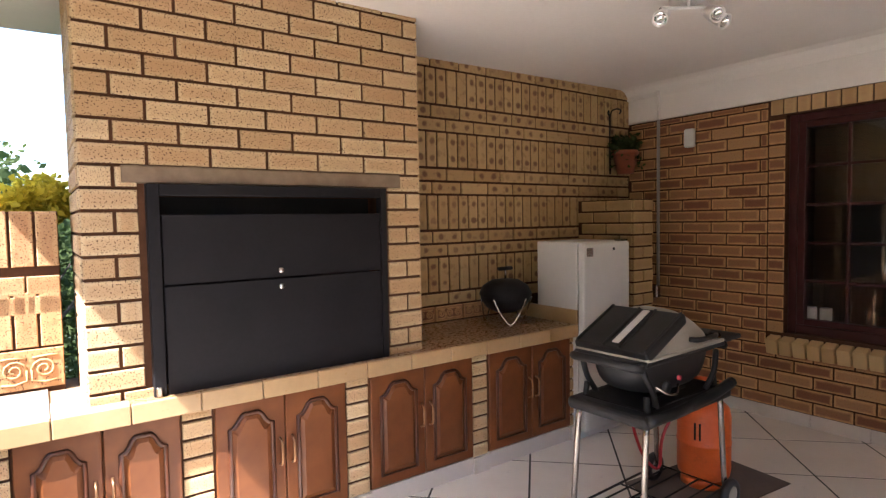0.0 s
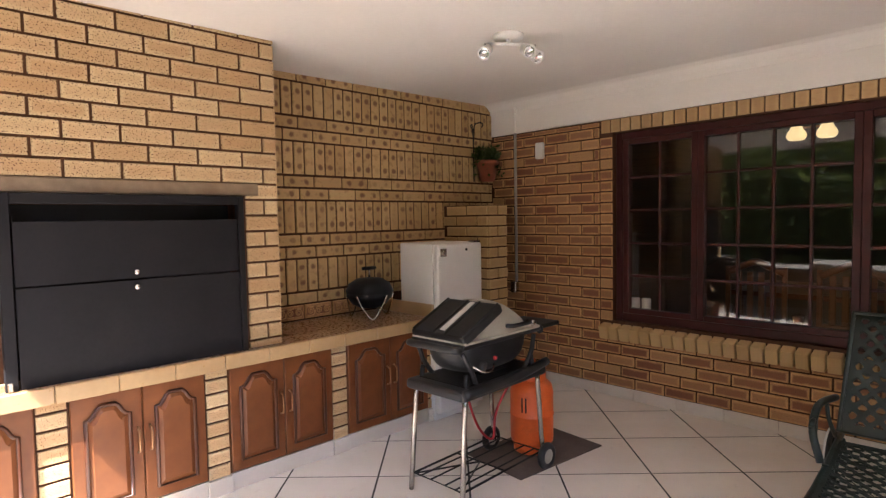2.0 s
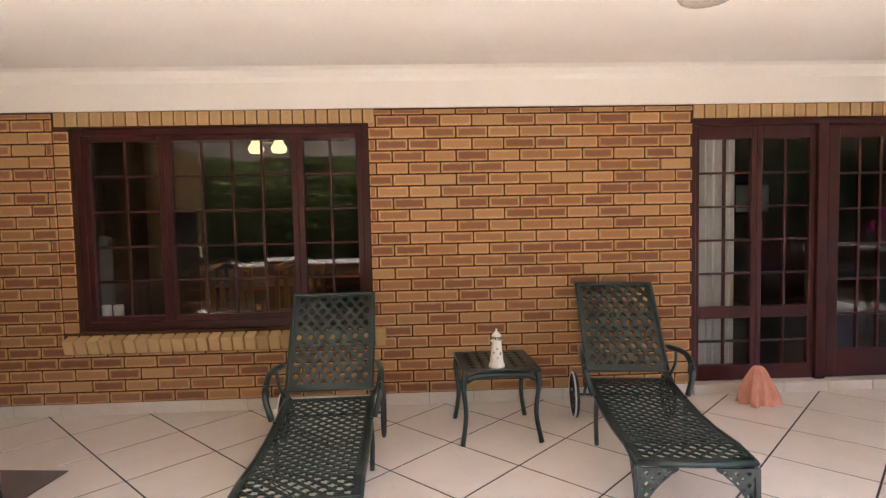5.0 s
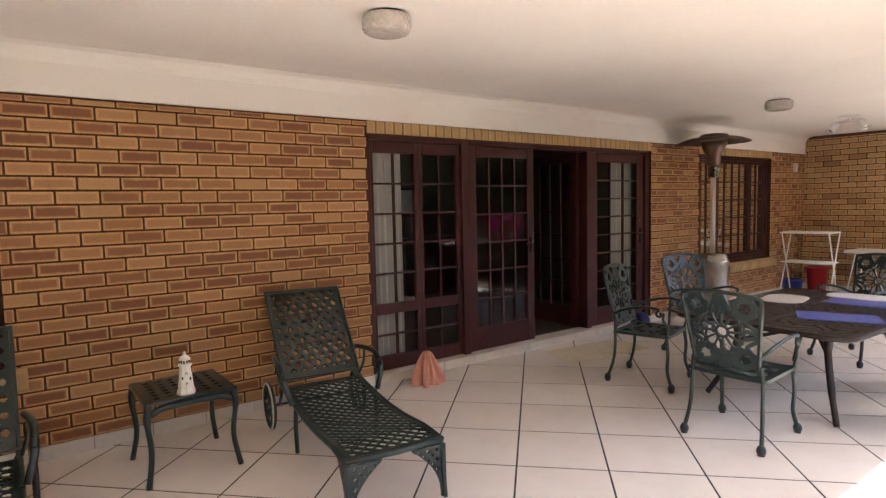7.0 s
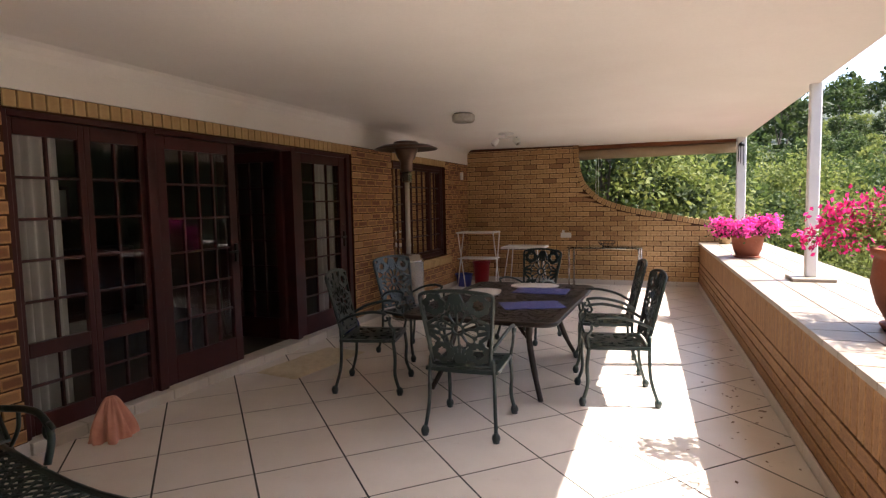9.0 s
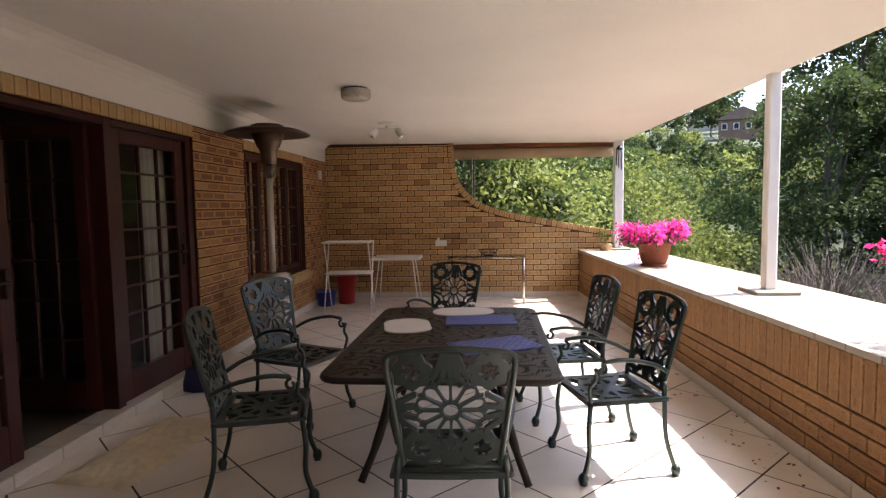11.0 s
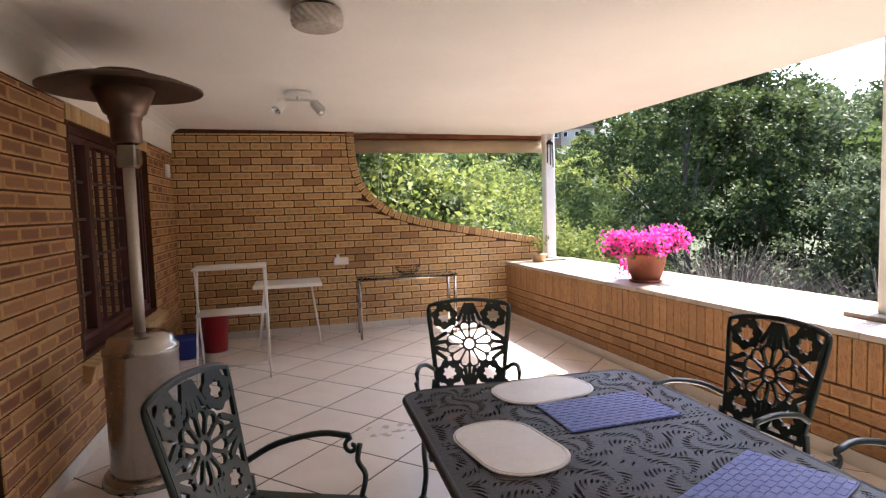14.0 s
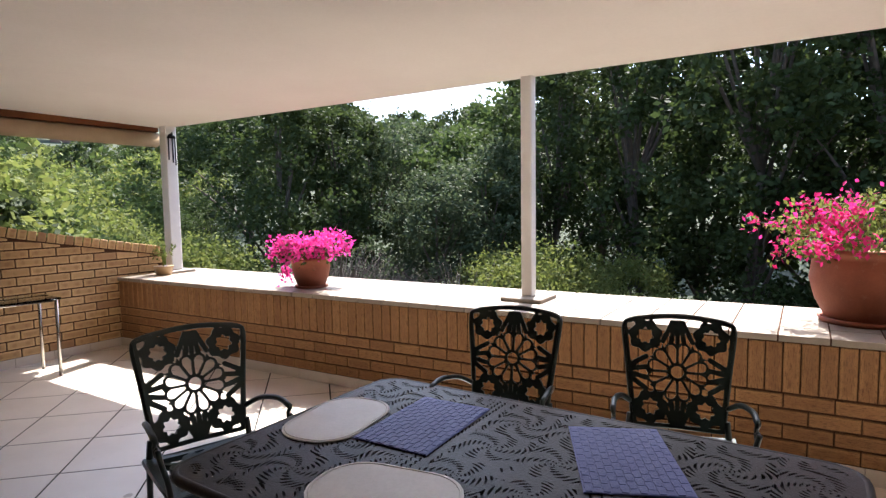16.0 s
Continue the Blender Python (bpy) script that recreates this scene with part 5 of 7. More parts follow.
gas = thing("gas_cylinder", "orange steel gas cylinder standing on a slate mat", "cylinder", pose(2.72, 1.98, 0.008))
part("tank", one_lathe([(0, 0.03), (0.10, 0.03), (0.126, 0.06), (0.13, 0.09), (0.13, 0.215), (0.133, 0.22), (0.133, 0.232), (0.13, 0.237), (0.13, 0.36), (0.12, 0.405), (0.09, 0.435), (0.04, 0.45), (0, 0.452)], 30), M_ORANGE, gas, smooth=True)
part("foot_ring", one_lathe([(0.105, 0), (0.112, 0), (0.112, 0.05), (0.105, 0.05), (0.105, 0)], 26), M_ORANGE, gas, smooth=True)
bm = bmesh.new()
for a0 in (20, 200):
    prev = None
    for k in range(9):
        a = radians(a0 + k * 16)
        cur = [bm.verts.new((r * math.cos(a), r * math.sin(a), z)) for r, z in ((0.082, 0.43), (0.088, 0.43), (0.088, 0.535), (0.082, 0.535))]
        if prev:
            for i in range(4):
                bm.faces.new((prev[i], prev[(i + 1) % 4], cur[(i + 1) % 4], cur[i]))
        else:
            bm.faces.new(list(reversed(cur)))
        prev = cur
    bm.faces.new(prev)
part("collar", bm, M_ORANGE, gas, "orange guard collar")
part("valve", one_lathe([(0.02, 0.45), (0.02, 0.49), (0.032, 0.495), (0.032, 0.51), (0, 0.515)], 12), M_BRASS, gas, "brass valve", True)
bm = bmesh.new()
for ang in (190, 200):
    for k in range(8):
        a, b = radians(ang), radians(ang + 4)
        z = 0.26 + k * 0.011
        q = [bm.verts.new((0.1345 * math.cos(t), 0.1345 * math.sin(t), zz)) for t, zz in ((a, z), (b, z), (b, z + 0.011), (a, z + 0.011))]
        bm.faces.new(q)
part("stencil", bm, M_STEEL_BLACK, gas, "black stencilled figure eleven")
mat_ob = thing("floor_mat", "dark slate-coloured mat under the gas cylinder", "mat", pose(2.72, 1.96, 0, 0, 0, -6))
part("sheet", one_box(-0.36, 0.36, -0.23, 0.23, 0.0, 0.007, 0.003), M_MAT, mat_ob)

# ---- on and beside the worktop ----
kt = thing("kettle_barbecue", "small round black kettle barbecue on wire legs", "barbecue", pose(2.35, 3.1, TOP) @ Matrix.Diagonal((1.1, 1.1, 1.12, 1)))
part("bowl", one_lathe([(0, 0.06), (0.06, 0.065), (0.11, 0.09), (0.14, 0.13), (0.148, 0.165), (0.14, 0.165), (0, 0.16)], 26), M_STEEL_BLACK, kt, smooth=True)
part("lid", one_lathe([(0.152, 0.162), (0.15, 0.175), (0.13, 0.215), (0.08, 0.245), (0, 0.255)], 26), M_STEEL_BLACK, kt, "black domed lid", True)
part("handle", one_tube([(-0.05, 0, 0.31), (0.05, 0, 0.31)], 0.011, 8), M_STEEL_BLACK, kt, "black lid handle", True)
part("handle_stem", one_tube([(0, 0, 0.25), (0, 0, 0.305)], 0.006, 6), M_CHROME, kt, smooth=True)
for a in (0, 120, 240):
    b, c2 = radians(a - 38), radians(a + 38)
    part("leg", one_tube(smooth_path([(0.15 * math.cos(b), 0.15 * math.sin(b), 0.15), (0.13 * math.cos(b * 0.6 + radians(a) * 0.4), 0.13 * math.sin(b * 0.6 + radians(a) * 0.4), 0.06), (0.13 * math.cos(radians(a)), 0.13 * math.sin(radians(a)), 0.005), (0.13 * math.cos(c2 * 0.6 + radians(a) * 0.4), 0.13 * math.sin(c2 * 0.6 + radians(a) * 0.4), 0.06), (0.15 * math.cos(c2), 0.15 * math.sin(c2), 0.15)], 3), 0.005, 6), M_CHROME, kt, "bent chrome wire leg", True)
fr = thing("refrigerator", "white enamelled upright refrigerator with closed door", "refrigerator", pose(2.87, 2.71, 0))
part("cabinet", one_box(-0.225, 0.225, 0.055, 0.40, 0.0, 1.25, 0.008, 2), M_FRIDGE, fr)
dr = part("door", one_box(-0.225, 0.225, 0.0, 0.05, 0.06, 1.245, 0.012, 2), M_FRIDGE, fr)
part("badge", one_box(-0.20, -0.14, -0.002, 0.0, 1.16, 1.215, 0.0008), M_STEEL, dr, "small grey sticker")
part("lock", turned(one_lathe([(0.01, 0), (0.01, 0.004), (0, 0.005)], 10), pose(0.06, 0.0, 1.2, 90)), M_STEEL_BLACK, dr, "small dark lock")
part("top_hinge", one_box(0.15, 0.22, 0.01, 0.07, 1.245, 1.26, 0.003), M_STEEL, fr)

# ---- hanging basket, pipe, boxes ----
hook = thing("plant_bracket", "black wrought iron plant bracket on the brick wall", "bracket", pose(3.74, BACK_Y, 0))
part("stem", one_tube(smooth_path([(0.0, -0.012, 1.75), (0.0, -0.014, 2.2), (0.02, -0.05, 2.27), (0.05, -0.08, 2.26), (0.045, -0.07, 2.23)], 4), 0.006, 6), M_STEEL_BLACK, hook, smooth=True)
part("scroll", one_tube(smooth_path([(0.0, -0.014, 2.1), (-0.03, -0.03, 2.2), (-0.06, -0.05, 2.25), (-0.075, -0.05, 2.23), (-0.06, -0.05, 2.21)], 4), 0.005, 6), M_STEEL_BLACK, hook, smooth=True)
part("hoop", one_tube([(0.075 + 0.09 * math.cos(k * math.pi / 8), -0.105 + 0.09 * math.sin(k * math.pi / 8), 1.90) for k in range(16)], 0.005, 6, closed=True), M_STEEL_BLACK, hook, smooth=True)
hp = thing("wall_plant_pot", "terracotta pot with trailing green plant in a bracket", "plant", pose(3.815, BACK_Y - 0.105, 1.78))
part("pot", one_lathe([(0, -0.03), (0.065, -0.03), (0.095, 0.12), (0.105, 0.12), (0.105, 0.155), (0.09, 0.155), (0.08, 0.13), (0, 0.13)], 22), M_TERRA, hp, smooth=True)
random.seed(3)


def leaf_cloud(bm, centre, radius, count, size, flat=1.0, droop=0.0):
    """Many small leaf blades about a centre."""
    cx, cy, cz = centre
    for _ in range(count):
        d = Vector((random.gauss(0, 1), random.gauss(0, 1), random.gauss(0, 1) * flat))
        d.normalize()
        p = Vector((cx, cy, cz)) + d * radius * random.random() ** 0.4
        add_leaf(bm, p, size * random.uniform(0.6, 1.3), droop)


def add_leaf(bm, p, s, droop=0.0):
    a = Vector((random.gauss(0, 1), random.gauss(0, 1), random.gauss(0, 1) - droop)).normalized()
    b = a.cross(Vector((random.gauss(0, 1), random.gauss(0, 1), random.gauss(0, 1)))).normalized() * s * 0.32
    c = a.cross(b).normalized() * s * 0.08
    bm.faces.new([bm.verts.new(q) for q in (p, p + a * s * 0.5 + b + c, p + a * s, p + a * s * 0.5 - b + c)])


bm = bmesh.new()
leaf_cloud(bm, (0, 0, 0.2), 0.11, 300, 0.055, 0.45)
for k in range(9):
    a = random.uniform(0, 6.28)
    for i in range(8):
        t = i / 8
        add_leaf(bm, Vector((math.cos(a) * (0.06 + 0.1 * t), math.sin(a) * (0.06 + 0.1 * t) * 0.8, 0.2 - 0.22 * t * t)), 0.045, 0.6)
part("foliage", bm, M_LEAF_MID, hp)
pipe = thing("conduit_pipe", "grey conduit pipe down the brick wall", "pipe", pose(WALL_X - 0.014, 3.09, 0))
part("tube", one_tube([(0, 0, 0.84), (0, 0, BAND)], 0.0125, 8), M_PIPE, pipe, smooth=True)
part("upper_tube", one_tube([(0, 0, BAND), (0, 0, CEIL)], 0.012, 8), M_PLASTER, pipe, "conduit painted over in white", True)
for nm, y, z, w, h in (("socket_box", 3.105, 0.80, 0.06, 0.1),):
    sb = thing(nm, "grey outdoor socket box on the brick wall", "socket", pose(WALL_X, y, z))
    part("case", one_box(-0.05, 0.0, -w / 2, w / 2, -h / 2, h / 2, 0.006), M_STEEL, sb)
wb = thing("wall_sensor", "white plastic alarm box on the brick wall", "sensor", pose(WALL_X, 2.82, 1.99))
part("case", one_box(-0.04, 0.0, -0.04, 0.04, -0.07, 0.07, 0.012, 2), M_WHITE, wb)
wb2 = copy_thing(wb, pose(WALL_X, -9.95, 1.95))
sk = thing("plug_box", "white socket box with a plugged adaptor on brick wall", "socket", pose(2.17, FAR_Y, 0.86))
part("case", one_box(-0.09, 0.09, 0.0, 0.05, -0.045, 0.045, 0.008, 2), M_WHITE, sk)
part("plug", one_box(0.02, 0.06, 0.045, 0.075, 0.04, 0.09, 0.006), M_WHITE, sk)


# ---- ceiling lights ----
def spot_cluster(m, heads, label):
    c = thing("ceiling_spotlight", label, "light", m)
    part("plate", one_lathe([(0, 0), (0.085, 0), (0.085, -0.014), (0.07, -0.022), (0, -0.024)], 24), M_WHITE, c, smooth=True)
    part("bar", one_tube([(-0.12, 0, -0.05), (0.12, 0, -0.05)], 0.009, 8), M_WHITE, c, smooth=True)
    part("stem", one_tube([(0, 0, -0.02), (0, 0, -0.05)], 0.012, 8), M_WHITE, c, smooth=True)
    for x, y, rx, rz in heads:
        h = part("lamp_head", turned(one_lathe([(0, 0.05), (0.02, 0.05), (0.03, 0.03), (0.034, -0.035), (0.037, -0.045), (0.031, -0.045), (0.026, -0.02), (0, -0.01)], 16), pose(x, y, -0.095, rx, 0, rz)), M_WHITE, c, smooth=True)
        part("reflector", turned(one_lathe([(0.0285, -0.038), (0.02, -0.022), (0, -0.018)], 14), pose(x, y, -0.095, rx, 0, rz)), M_CHROME, h, "chrome lamp reflector", True)
        part("arm", one_tube([(x, 0, -0.05), (x, y, -0.085)], 0.007, 6), M_CHROME, c, smooth=True)
    return c


spot_cluster(pose(2.46, 1.92, CEIL - FALL * 1.54, 0, 0, -38), [(-0.13, -0.02, -60, -30), (0.09, -0.05, -65, 10), (0.15, 0.03, -55, 35)], "white ceiling fitting with three spotlight heads")
spot_cluster(pose(2.63, -8.1, CEIL - FALL * 1.37, 0, 0, 4) @ Matrix.Diagonal((1.25, 1.25, 1.3, 1)), [(-0.12, 0.03, 45, 60), (0.12, 0.03, 45, -50)], "white ceiling fitting with two spotlight heads")
M_CUT = plain("pressed clear glass", (0.55, 0.50, 0.44), (0.42, 0.38, 0.33), 0.15, big=30, fine=90, bump=0.6)
for x, y in ((2.42, -1.62), (2.56, -6.13)):
    c = thing("ceiling_lamp", "round pressed glass ceiling lamp", "light", pose(x, y, CEIL - FALL * (WALL_X - x)), group="glass ceiling lamps")
    part("plate", one_lathe([(0, 0), (0.10, 0), (0.10, -0.015), (0, -0.015)], 26), M_BRONZE, c, "dark metal ceiling plate", True)
    bm = bmesh.new()
    n = 40
    rows = [[bm.verts.new(((r + (0.004 if (i + k) % 2 else 0)) * math.cos(2 * math.pi * i / n), (r + (0.004 if (i + k) % 2 else 0)) * math.sin(2 * math.pi * i / n), z)) for i in range(n)] for k, (r, z) in enumerate(((0.115, -0.014), (0.12, -0.03), (0.12, -0.05), (0.12, -0.07), (0.115, -0.085), (0.10, -0.095), (0.07, -0.10), (0.03, -0.103)))]
    for p, q in zip(rows, rows[1:]):
        for i in range(n):
            bm.faces.new((p[i], q[i], q[(i + 1) % n], p[(i + 1) % n]))
    bm.faces.new(rows[-1])
    part("glass_shade", bm, M_CUT, c, "faceted clear glass shade")

# ---- patio heater ----
ht = thing("patio_heater", "tall stainless steel gas patio heater with mushroom hood", "heater", pose(3.57, -6.78, 0) @ Matrix.Diagonal((1, 1, 1.02, 1)))
part("base", one_lathe([(0, 0), (0.235, 0), (0.235, 0.03), (0.22, 0.05), (0, 0.05)], 32), M_STEEL, ht, smooth=True)
part("tank_housing", one_lathe([(0.19, 0.05), (0.19, 0.70), (0.195, 0.705), (0.195, 0.725), (0.185, 0.74), (0.17, 0.755), (0.165, 0.79), (0.12, 0.81), (0.05, 0.815), (0, 0.815)], 32), M_STEEL, ht, "brushed steel tank housing", True)
part("pole", one_tube([(0, 0, 0.80), (0, 0, 1.72)], 0.03, 14), M_POLE, ht, smooth=True)
part("burner_box", box(one_box(-0.05, 0.05, -0.05, 0.05, 1.70, 1.83, 0.01), -0.065, -0.045, -0.03, 0.03, 1.72, 1.80, 0.004), M_STEEL, ht, "steel control head")
part("emitter", one_lathe([(0.06, 1.83), (0.078, 1.835), (0.078, 1.95), (0.085, 1.96), (0.085, 1.975), (0.105, 1.99), (0.155, 2.11), (0.15, 2.115), (0, 2.115)], 28), M_HOOD, ht, "dark perforated burner cone", True)
part("hood", one_lathe([(0.40, 2.105), (0.402, 2.115), (0.30, 2.155), (0.16, 2.175), (0.155, 2.195), (0.13, 2.205), (0, 2.21), (0, 2.2), (0.15, 2.165), (0.30, 2.145), (0.40, 2.105)], 40), M_HOOD, ht, "dark metal reflector hood", True)

# ---- far end tables ----
rk = thing("folding_shelf", "white folding metal stand with two shelves", "stand", pose(3.28, -8.75, 0, 0, 0, 2))
part("top_shelf", one_box(-0.31, 0.31, -0.2, 0.2, 0.985, 1.005, 0.006), M_WHITE, rk)
wire_shelf = part("wire_shelf", one_tube([(-0.29, -0.17, 0.585), (0.29, -0.17, 0.585), (0.29, 0.17, 0.585), (-0.29, 0.17, 0.585)], 0.006, 6, closed=True), M_WHITE, rk, smooth=True)
for k in range(9):
    part("wire", one_tube([(-0.29, -0.16 + 0.04 * k, 0.59), (0.29, -0.16 + 0.04 * k, 0.59)], 0.005, 5), M_WHITE, wire_shelf, smooth=True)
for sx in (-1, 1):
    part("leg", one_tube([(sx * 0.30, -0.17, 0.985), (sx * 0.305, 0.22, 0.0)], 0.009, 7), M_WHITE, rk, smooth=True)
    part("leg", one_tube([(sx * 0.285, 0.17, 0.985), (sx * 0.29, -0.22, 0.0)], 0.009, 7), M_WHITE, rk, smooth=True)
    part("rail", one_tube([(sx * 0.295, -0.17, 0.585), (sx * 0.295, 0.17, 0.585)], 0.007, 6), M_WHITE, rk, smooth=True)
part("foot_bar", one_tube([(-0.29, -0.21, 0.03), (0.29, -0.21, 0.03)], 0.007, 6), M_WHITE, rk, smooth=True)
t2 = thing("camping_table", "small white folding table with splayed metal legs", "table", pose(2.80, -9.85, 0))
part("tabletop", one_box(-0.36, 0.36, -0.27, 0.27, 0.66, 0.70, 0.01, 2), M_WHITE, t2)
for sx in (-1, 1):
    for sy in (-1, 1):
        part("leg", one_tube([(sx * 0.25, sy * 0.15, 0.66), (sx * 0.33, sy * 0.25, 0.0)], 0.009, 7), M_WHITE, t2, smooth=True)
g2 = thing("glass_table", "glass-topped console table with grey steel legs", "table", pose(1.46, -9.87, 0, 0, 0, -3))
part("glass_top", one_box(-0.58, 0.58, -0.22, 0.22, 0.69, 0.702, 0.003), M_TABLEGLASS, g2, "clear glass top").visible_shadow = False
bm = bmesh.new()
for a, b in (((-0.55, -0.19), (0.55, -0.19)), ((-0.55, 0.19), (0.55, 0.19)), ((-0.55, -0.19), (-0.55, 0.19)), ((0.55, -0.19), (0.55, 0.19))):
    tube(bm, [(*a, 0.678), (*b, 0.678)], 0.011, 6)
part("frame", bm, M_STEEL, g2, smooth=True)
for sx in (-1, 1):
    for sy in (-1, 1):
        part("leg", one_tube([(sx * 0.55, sy * 0.19, 0.0), (sx * 0.55, sy * 0.19, 0.675)], 0.015, 8), M_STEEL, g2, "grey tubular steel leg", True)
bw = thing("wire_basket", "dark woven wire basket on the glass table", "basket", pose(1.43, -9.87, 0.703))
bm = bmesh.new()
for k in range(14):
    a = 2 * math.pi * k / 14
    tube(bm, smooth_path([(0.07 * math.cos(a), 0.05 * math.sin(a), 0.003), (0.12 * math.cos(a), 0.08 * math.sin(a), 0.04), (0.15 * math.cos(a), 0.1 * math.sin(a), 0.09)], 3), 0.003, 5)
part("ribs", bm, M_STEEL_BLACK, bw, smooth=True)
for r, z in ((0.07, 0.003), (0.12, 0.04), (0.15, 0.09)):
    part("hoop", one_tube([(r * math.cos(k * math.pi / 12), r * 0.67 * math.sin(k * math.pi / 12), z) for k in range(24)], 0.004, 5, closed=True), M_STEEL_BLACK, bw, smooth=True)
for nm, x, y, mt, lab, r in (("bucket", 3.58, -9.8, M_RED, "red plastic bucket on the tiled floor", 0.15), ("bucket", 3.84, -9.6, M_BLUE, "blue plastic bucket on the tiled floor", 0.15)):
    b = thing(nm, lab, "bucket", pose(x, y, 0))
    hgt = 0.42 if mt is M_RED else 0.22
    part("pail", one_lathe([(0, 0), (r * 0.78, 0), (r, hgt), (r + 0.01, hgt), (r + 0.01, hgt - 0.02), (r - 0.006, hgt), (r * 0.76, 0.01), (0, 0.01)], 24), mt, b, smooth=True)
    part("handle", one_tube([((r + 0.005) * math.cos(k * math.pi / 10), 0.0, hgt - 0.02 - 0.1 * math.sin(k * math.pi / 10)) for k in range(11)], 0.004, 5), M_STEEL, b, smooth=True)
bg = thing("blue_bag", "dark blue cloth bag beside the doors", "bag", pose(3.80, -5.68, 0) @ Matrix.Diagonal((0.6, 0.7, 0.65, 1)))
bm = shell(0.17, 0.13, 0.0, 0.30, 0.35, 20, 6)
for v in bm.verts:
    v.co += 0.02 * noise.noise_vector(v.co * 9)
bmesh.ops.translate(bm, verts=bm.verts, vec=(0, 0, 0.012))
part("sack", bm, plain("navy cloth", (0.03, 0.035, 0.11), (0.022, 0.026, 0.085), 0.9, big=8, fine=120, bump=0.5), bg, smooth=True)

# ---- cloth on the floor ----
rag = thing("floor_cloth", "pink towelling cloth standing crumpled by the doors", "cloth", pose(3.77, -2.71, 0) @ Matrix.Diagonal((0.7, 0.78, 0.97, 1)))
bm = bmesh.new()
n, rows = 96, []
for k in range(13):
    t = k / 12
    row = []
    for i in range(n):
        a = 2 * math.pi * i / n
        fold = 1 + 0.20 * math.sin(8 * a + 3 * t) * (1 - t * 0.4) + 0.13 * math.sin(5 * a + 1.3 - 2 * t) + 0.07 * math.sin(17 * a)
        r = (0.125 * (1 - t ** 1.6) ** 0.8 + 0.03) * fold
        row.append(bm.verts.new((r * math.cos(a), r * math.sin(a) * 1.05, 0.004 + 0.27 * t - 0.03 * (1 - t) * (1 + math.sin(5 * a)) * 0.2)))
    rows.append(row)
for p, q in zip(rows, rows[1:]):
    for i in range(n):
        bm.faces.new((p[i], p[(i + 1) % n], q[(i + 1) % n], q[i]))
bm.faces.new(rows[-1])
part("folds", bm, M_PINK, rag, smooth=True)
rug = thing("doormat", "cream shaggy cotton mat at the open door", "mat", pose(3.54, -4.60, 0, 0, 0, 83))
bm = bmesh.new()
g = {}
for i in range(41):
    for j in range(27):
        u, v = i / 40 * 2 - 1, j / 26 * 2 - 1
        wob = 1 + 0.05 * noise.noise((u * 3, v * 3, 2))
        edge = min(1.0, 8 * min(1 - abs(u), 1 - abs(v)))
        g[i, j] = bm.verts.new((0.49 * u * wob, 0.23 * v * wob, 0.003 + edge * (0.018 + 0.012 * noise.noise((u * 12, v * 9, 0)))))
for i in range(40):
    for j in range(26):
        bm.faces.new((g[i, j], g[i + 1, j], g[i + 1, j + 1], g[i, j + 1]))
part("cotton_sheet", bm, M_RUG, rug, smooth=True)

# ---- seen through the glass ----
for y0, y1 in ((-2.78, -2.40), (-6.08, -5.72)):
    cu = thing("curtain", "white gathered curtain behind the door glass", "curtain", pose(4.22, 0, 0))
    bm = bmesh.new()
    pts = [(0.03 * math.sin((y - y0) * 95) + 0.012 * math.sin((y - y0) * 41), y) for y in [y0 + (y1 - y0) * k / 60 for k in range(61)]]
    lo = [bm.verts.new((x * 1.3, y, 0.1)) for x, y in pts]
    hi = [bm.verts.new((x * 0.8, y, 2.05)) for x, y in pts]
    for k in range(60):
        bm.faces.new((lo[k], lo[k + 1], hi[k + 1], hi[k]))
    part("drape", bm, M_CURTAIN, cu, smooth=True)
for y in (2.06, 1.97):
    cd = thing("pillar_candle", "cream pillar candle inside the window", "candle", pose(4.20, y, 0.615))
    part("wax", one_lathe([(0, 0), (0.035, 0), (0.036, 0.15), (0.03, 0.155), (0, 0.148)], 18), M_WICK, cd, smooth=True)
mug = thing("copper_mug", "small polished copper beaker on the inner window board", "mug", pose(4.215, 0.93, 0.615))
M_COPPER = plain("polished copper", (0.72, 0.30, 0.13), (0.62, 0.24, 0.10), 0.22, metal=0.9, big=9, fine=80, bump=0.04)
part("cup", one_lathe([(0, 0), (0.035, 0), (0.03, 0.02), (0.028, 0.08), (0.036, 0.13), (0.033, 0.13), (0.025, 0.08), (0, 0.02)], 20), M_COPPER, mug, smooth=True)
ins = tagged(part("window_board", one_box(4.145, 4.30, 0.05, 2.15, 0.60, 0.615), M_MAROON), "dark timber inner window board", "sill", kind="structure")
pl = thing("pendant_lamp", "lit pendant lamp with two cream glass shades", "light", pose(6.0, 1.28, 2.5))
DROP = 0.1
part("rod", one_tube([(0, 0, 0), (0, 0, -0.2 - DROP)], 0.008, 6), M_BRASS, pl, smooth=True)
part("cross_bar", one_tube([(0, -0.13, -0.2 - DROP), (0, 0.13, -0.2 - DROP)], 0.008, 6), M_BRASS, pl, smooth=True)
for y in (-0.12, 0.12):
    part("shade", one_lathe([(0.02, -0.16), (0.045, -0.18), (0.055, -0.21), (0.075, -0.24), (0.085, -0.27), (0.07, -0.30), (0.06, -0.31), (0, -0.29)], 20, (0, y, -DROP)), M_BULB, pl, "glowing cream glass shade", True)
lp = copy_thing(pl, pose(7.4, -3.6, 2.45, 0, 0, 20))
dt = thing("dining_table", "dark wooden dining table inside the house", "table", pose(5.7, 0.9, 0))
part("tabletop", one_box(-0.5, 0.5, -0.8, 0.8, 0.72, 0.76, 0.01), M_CAB, dt)
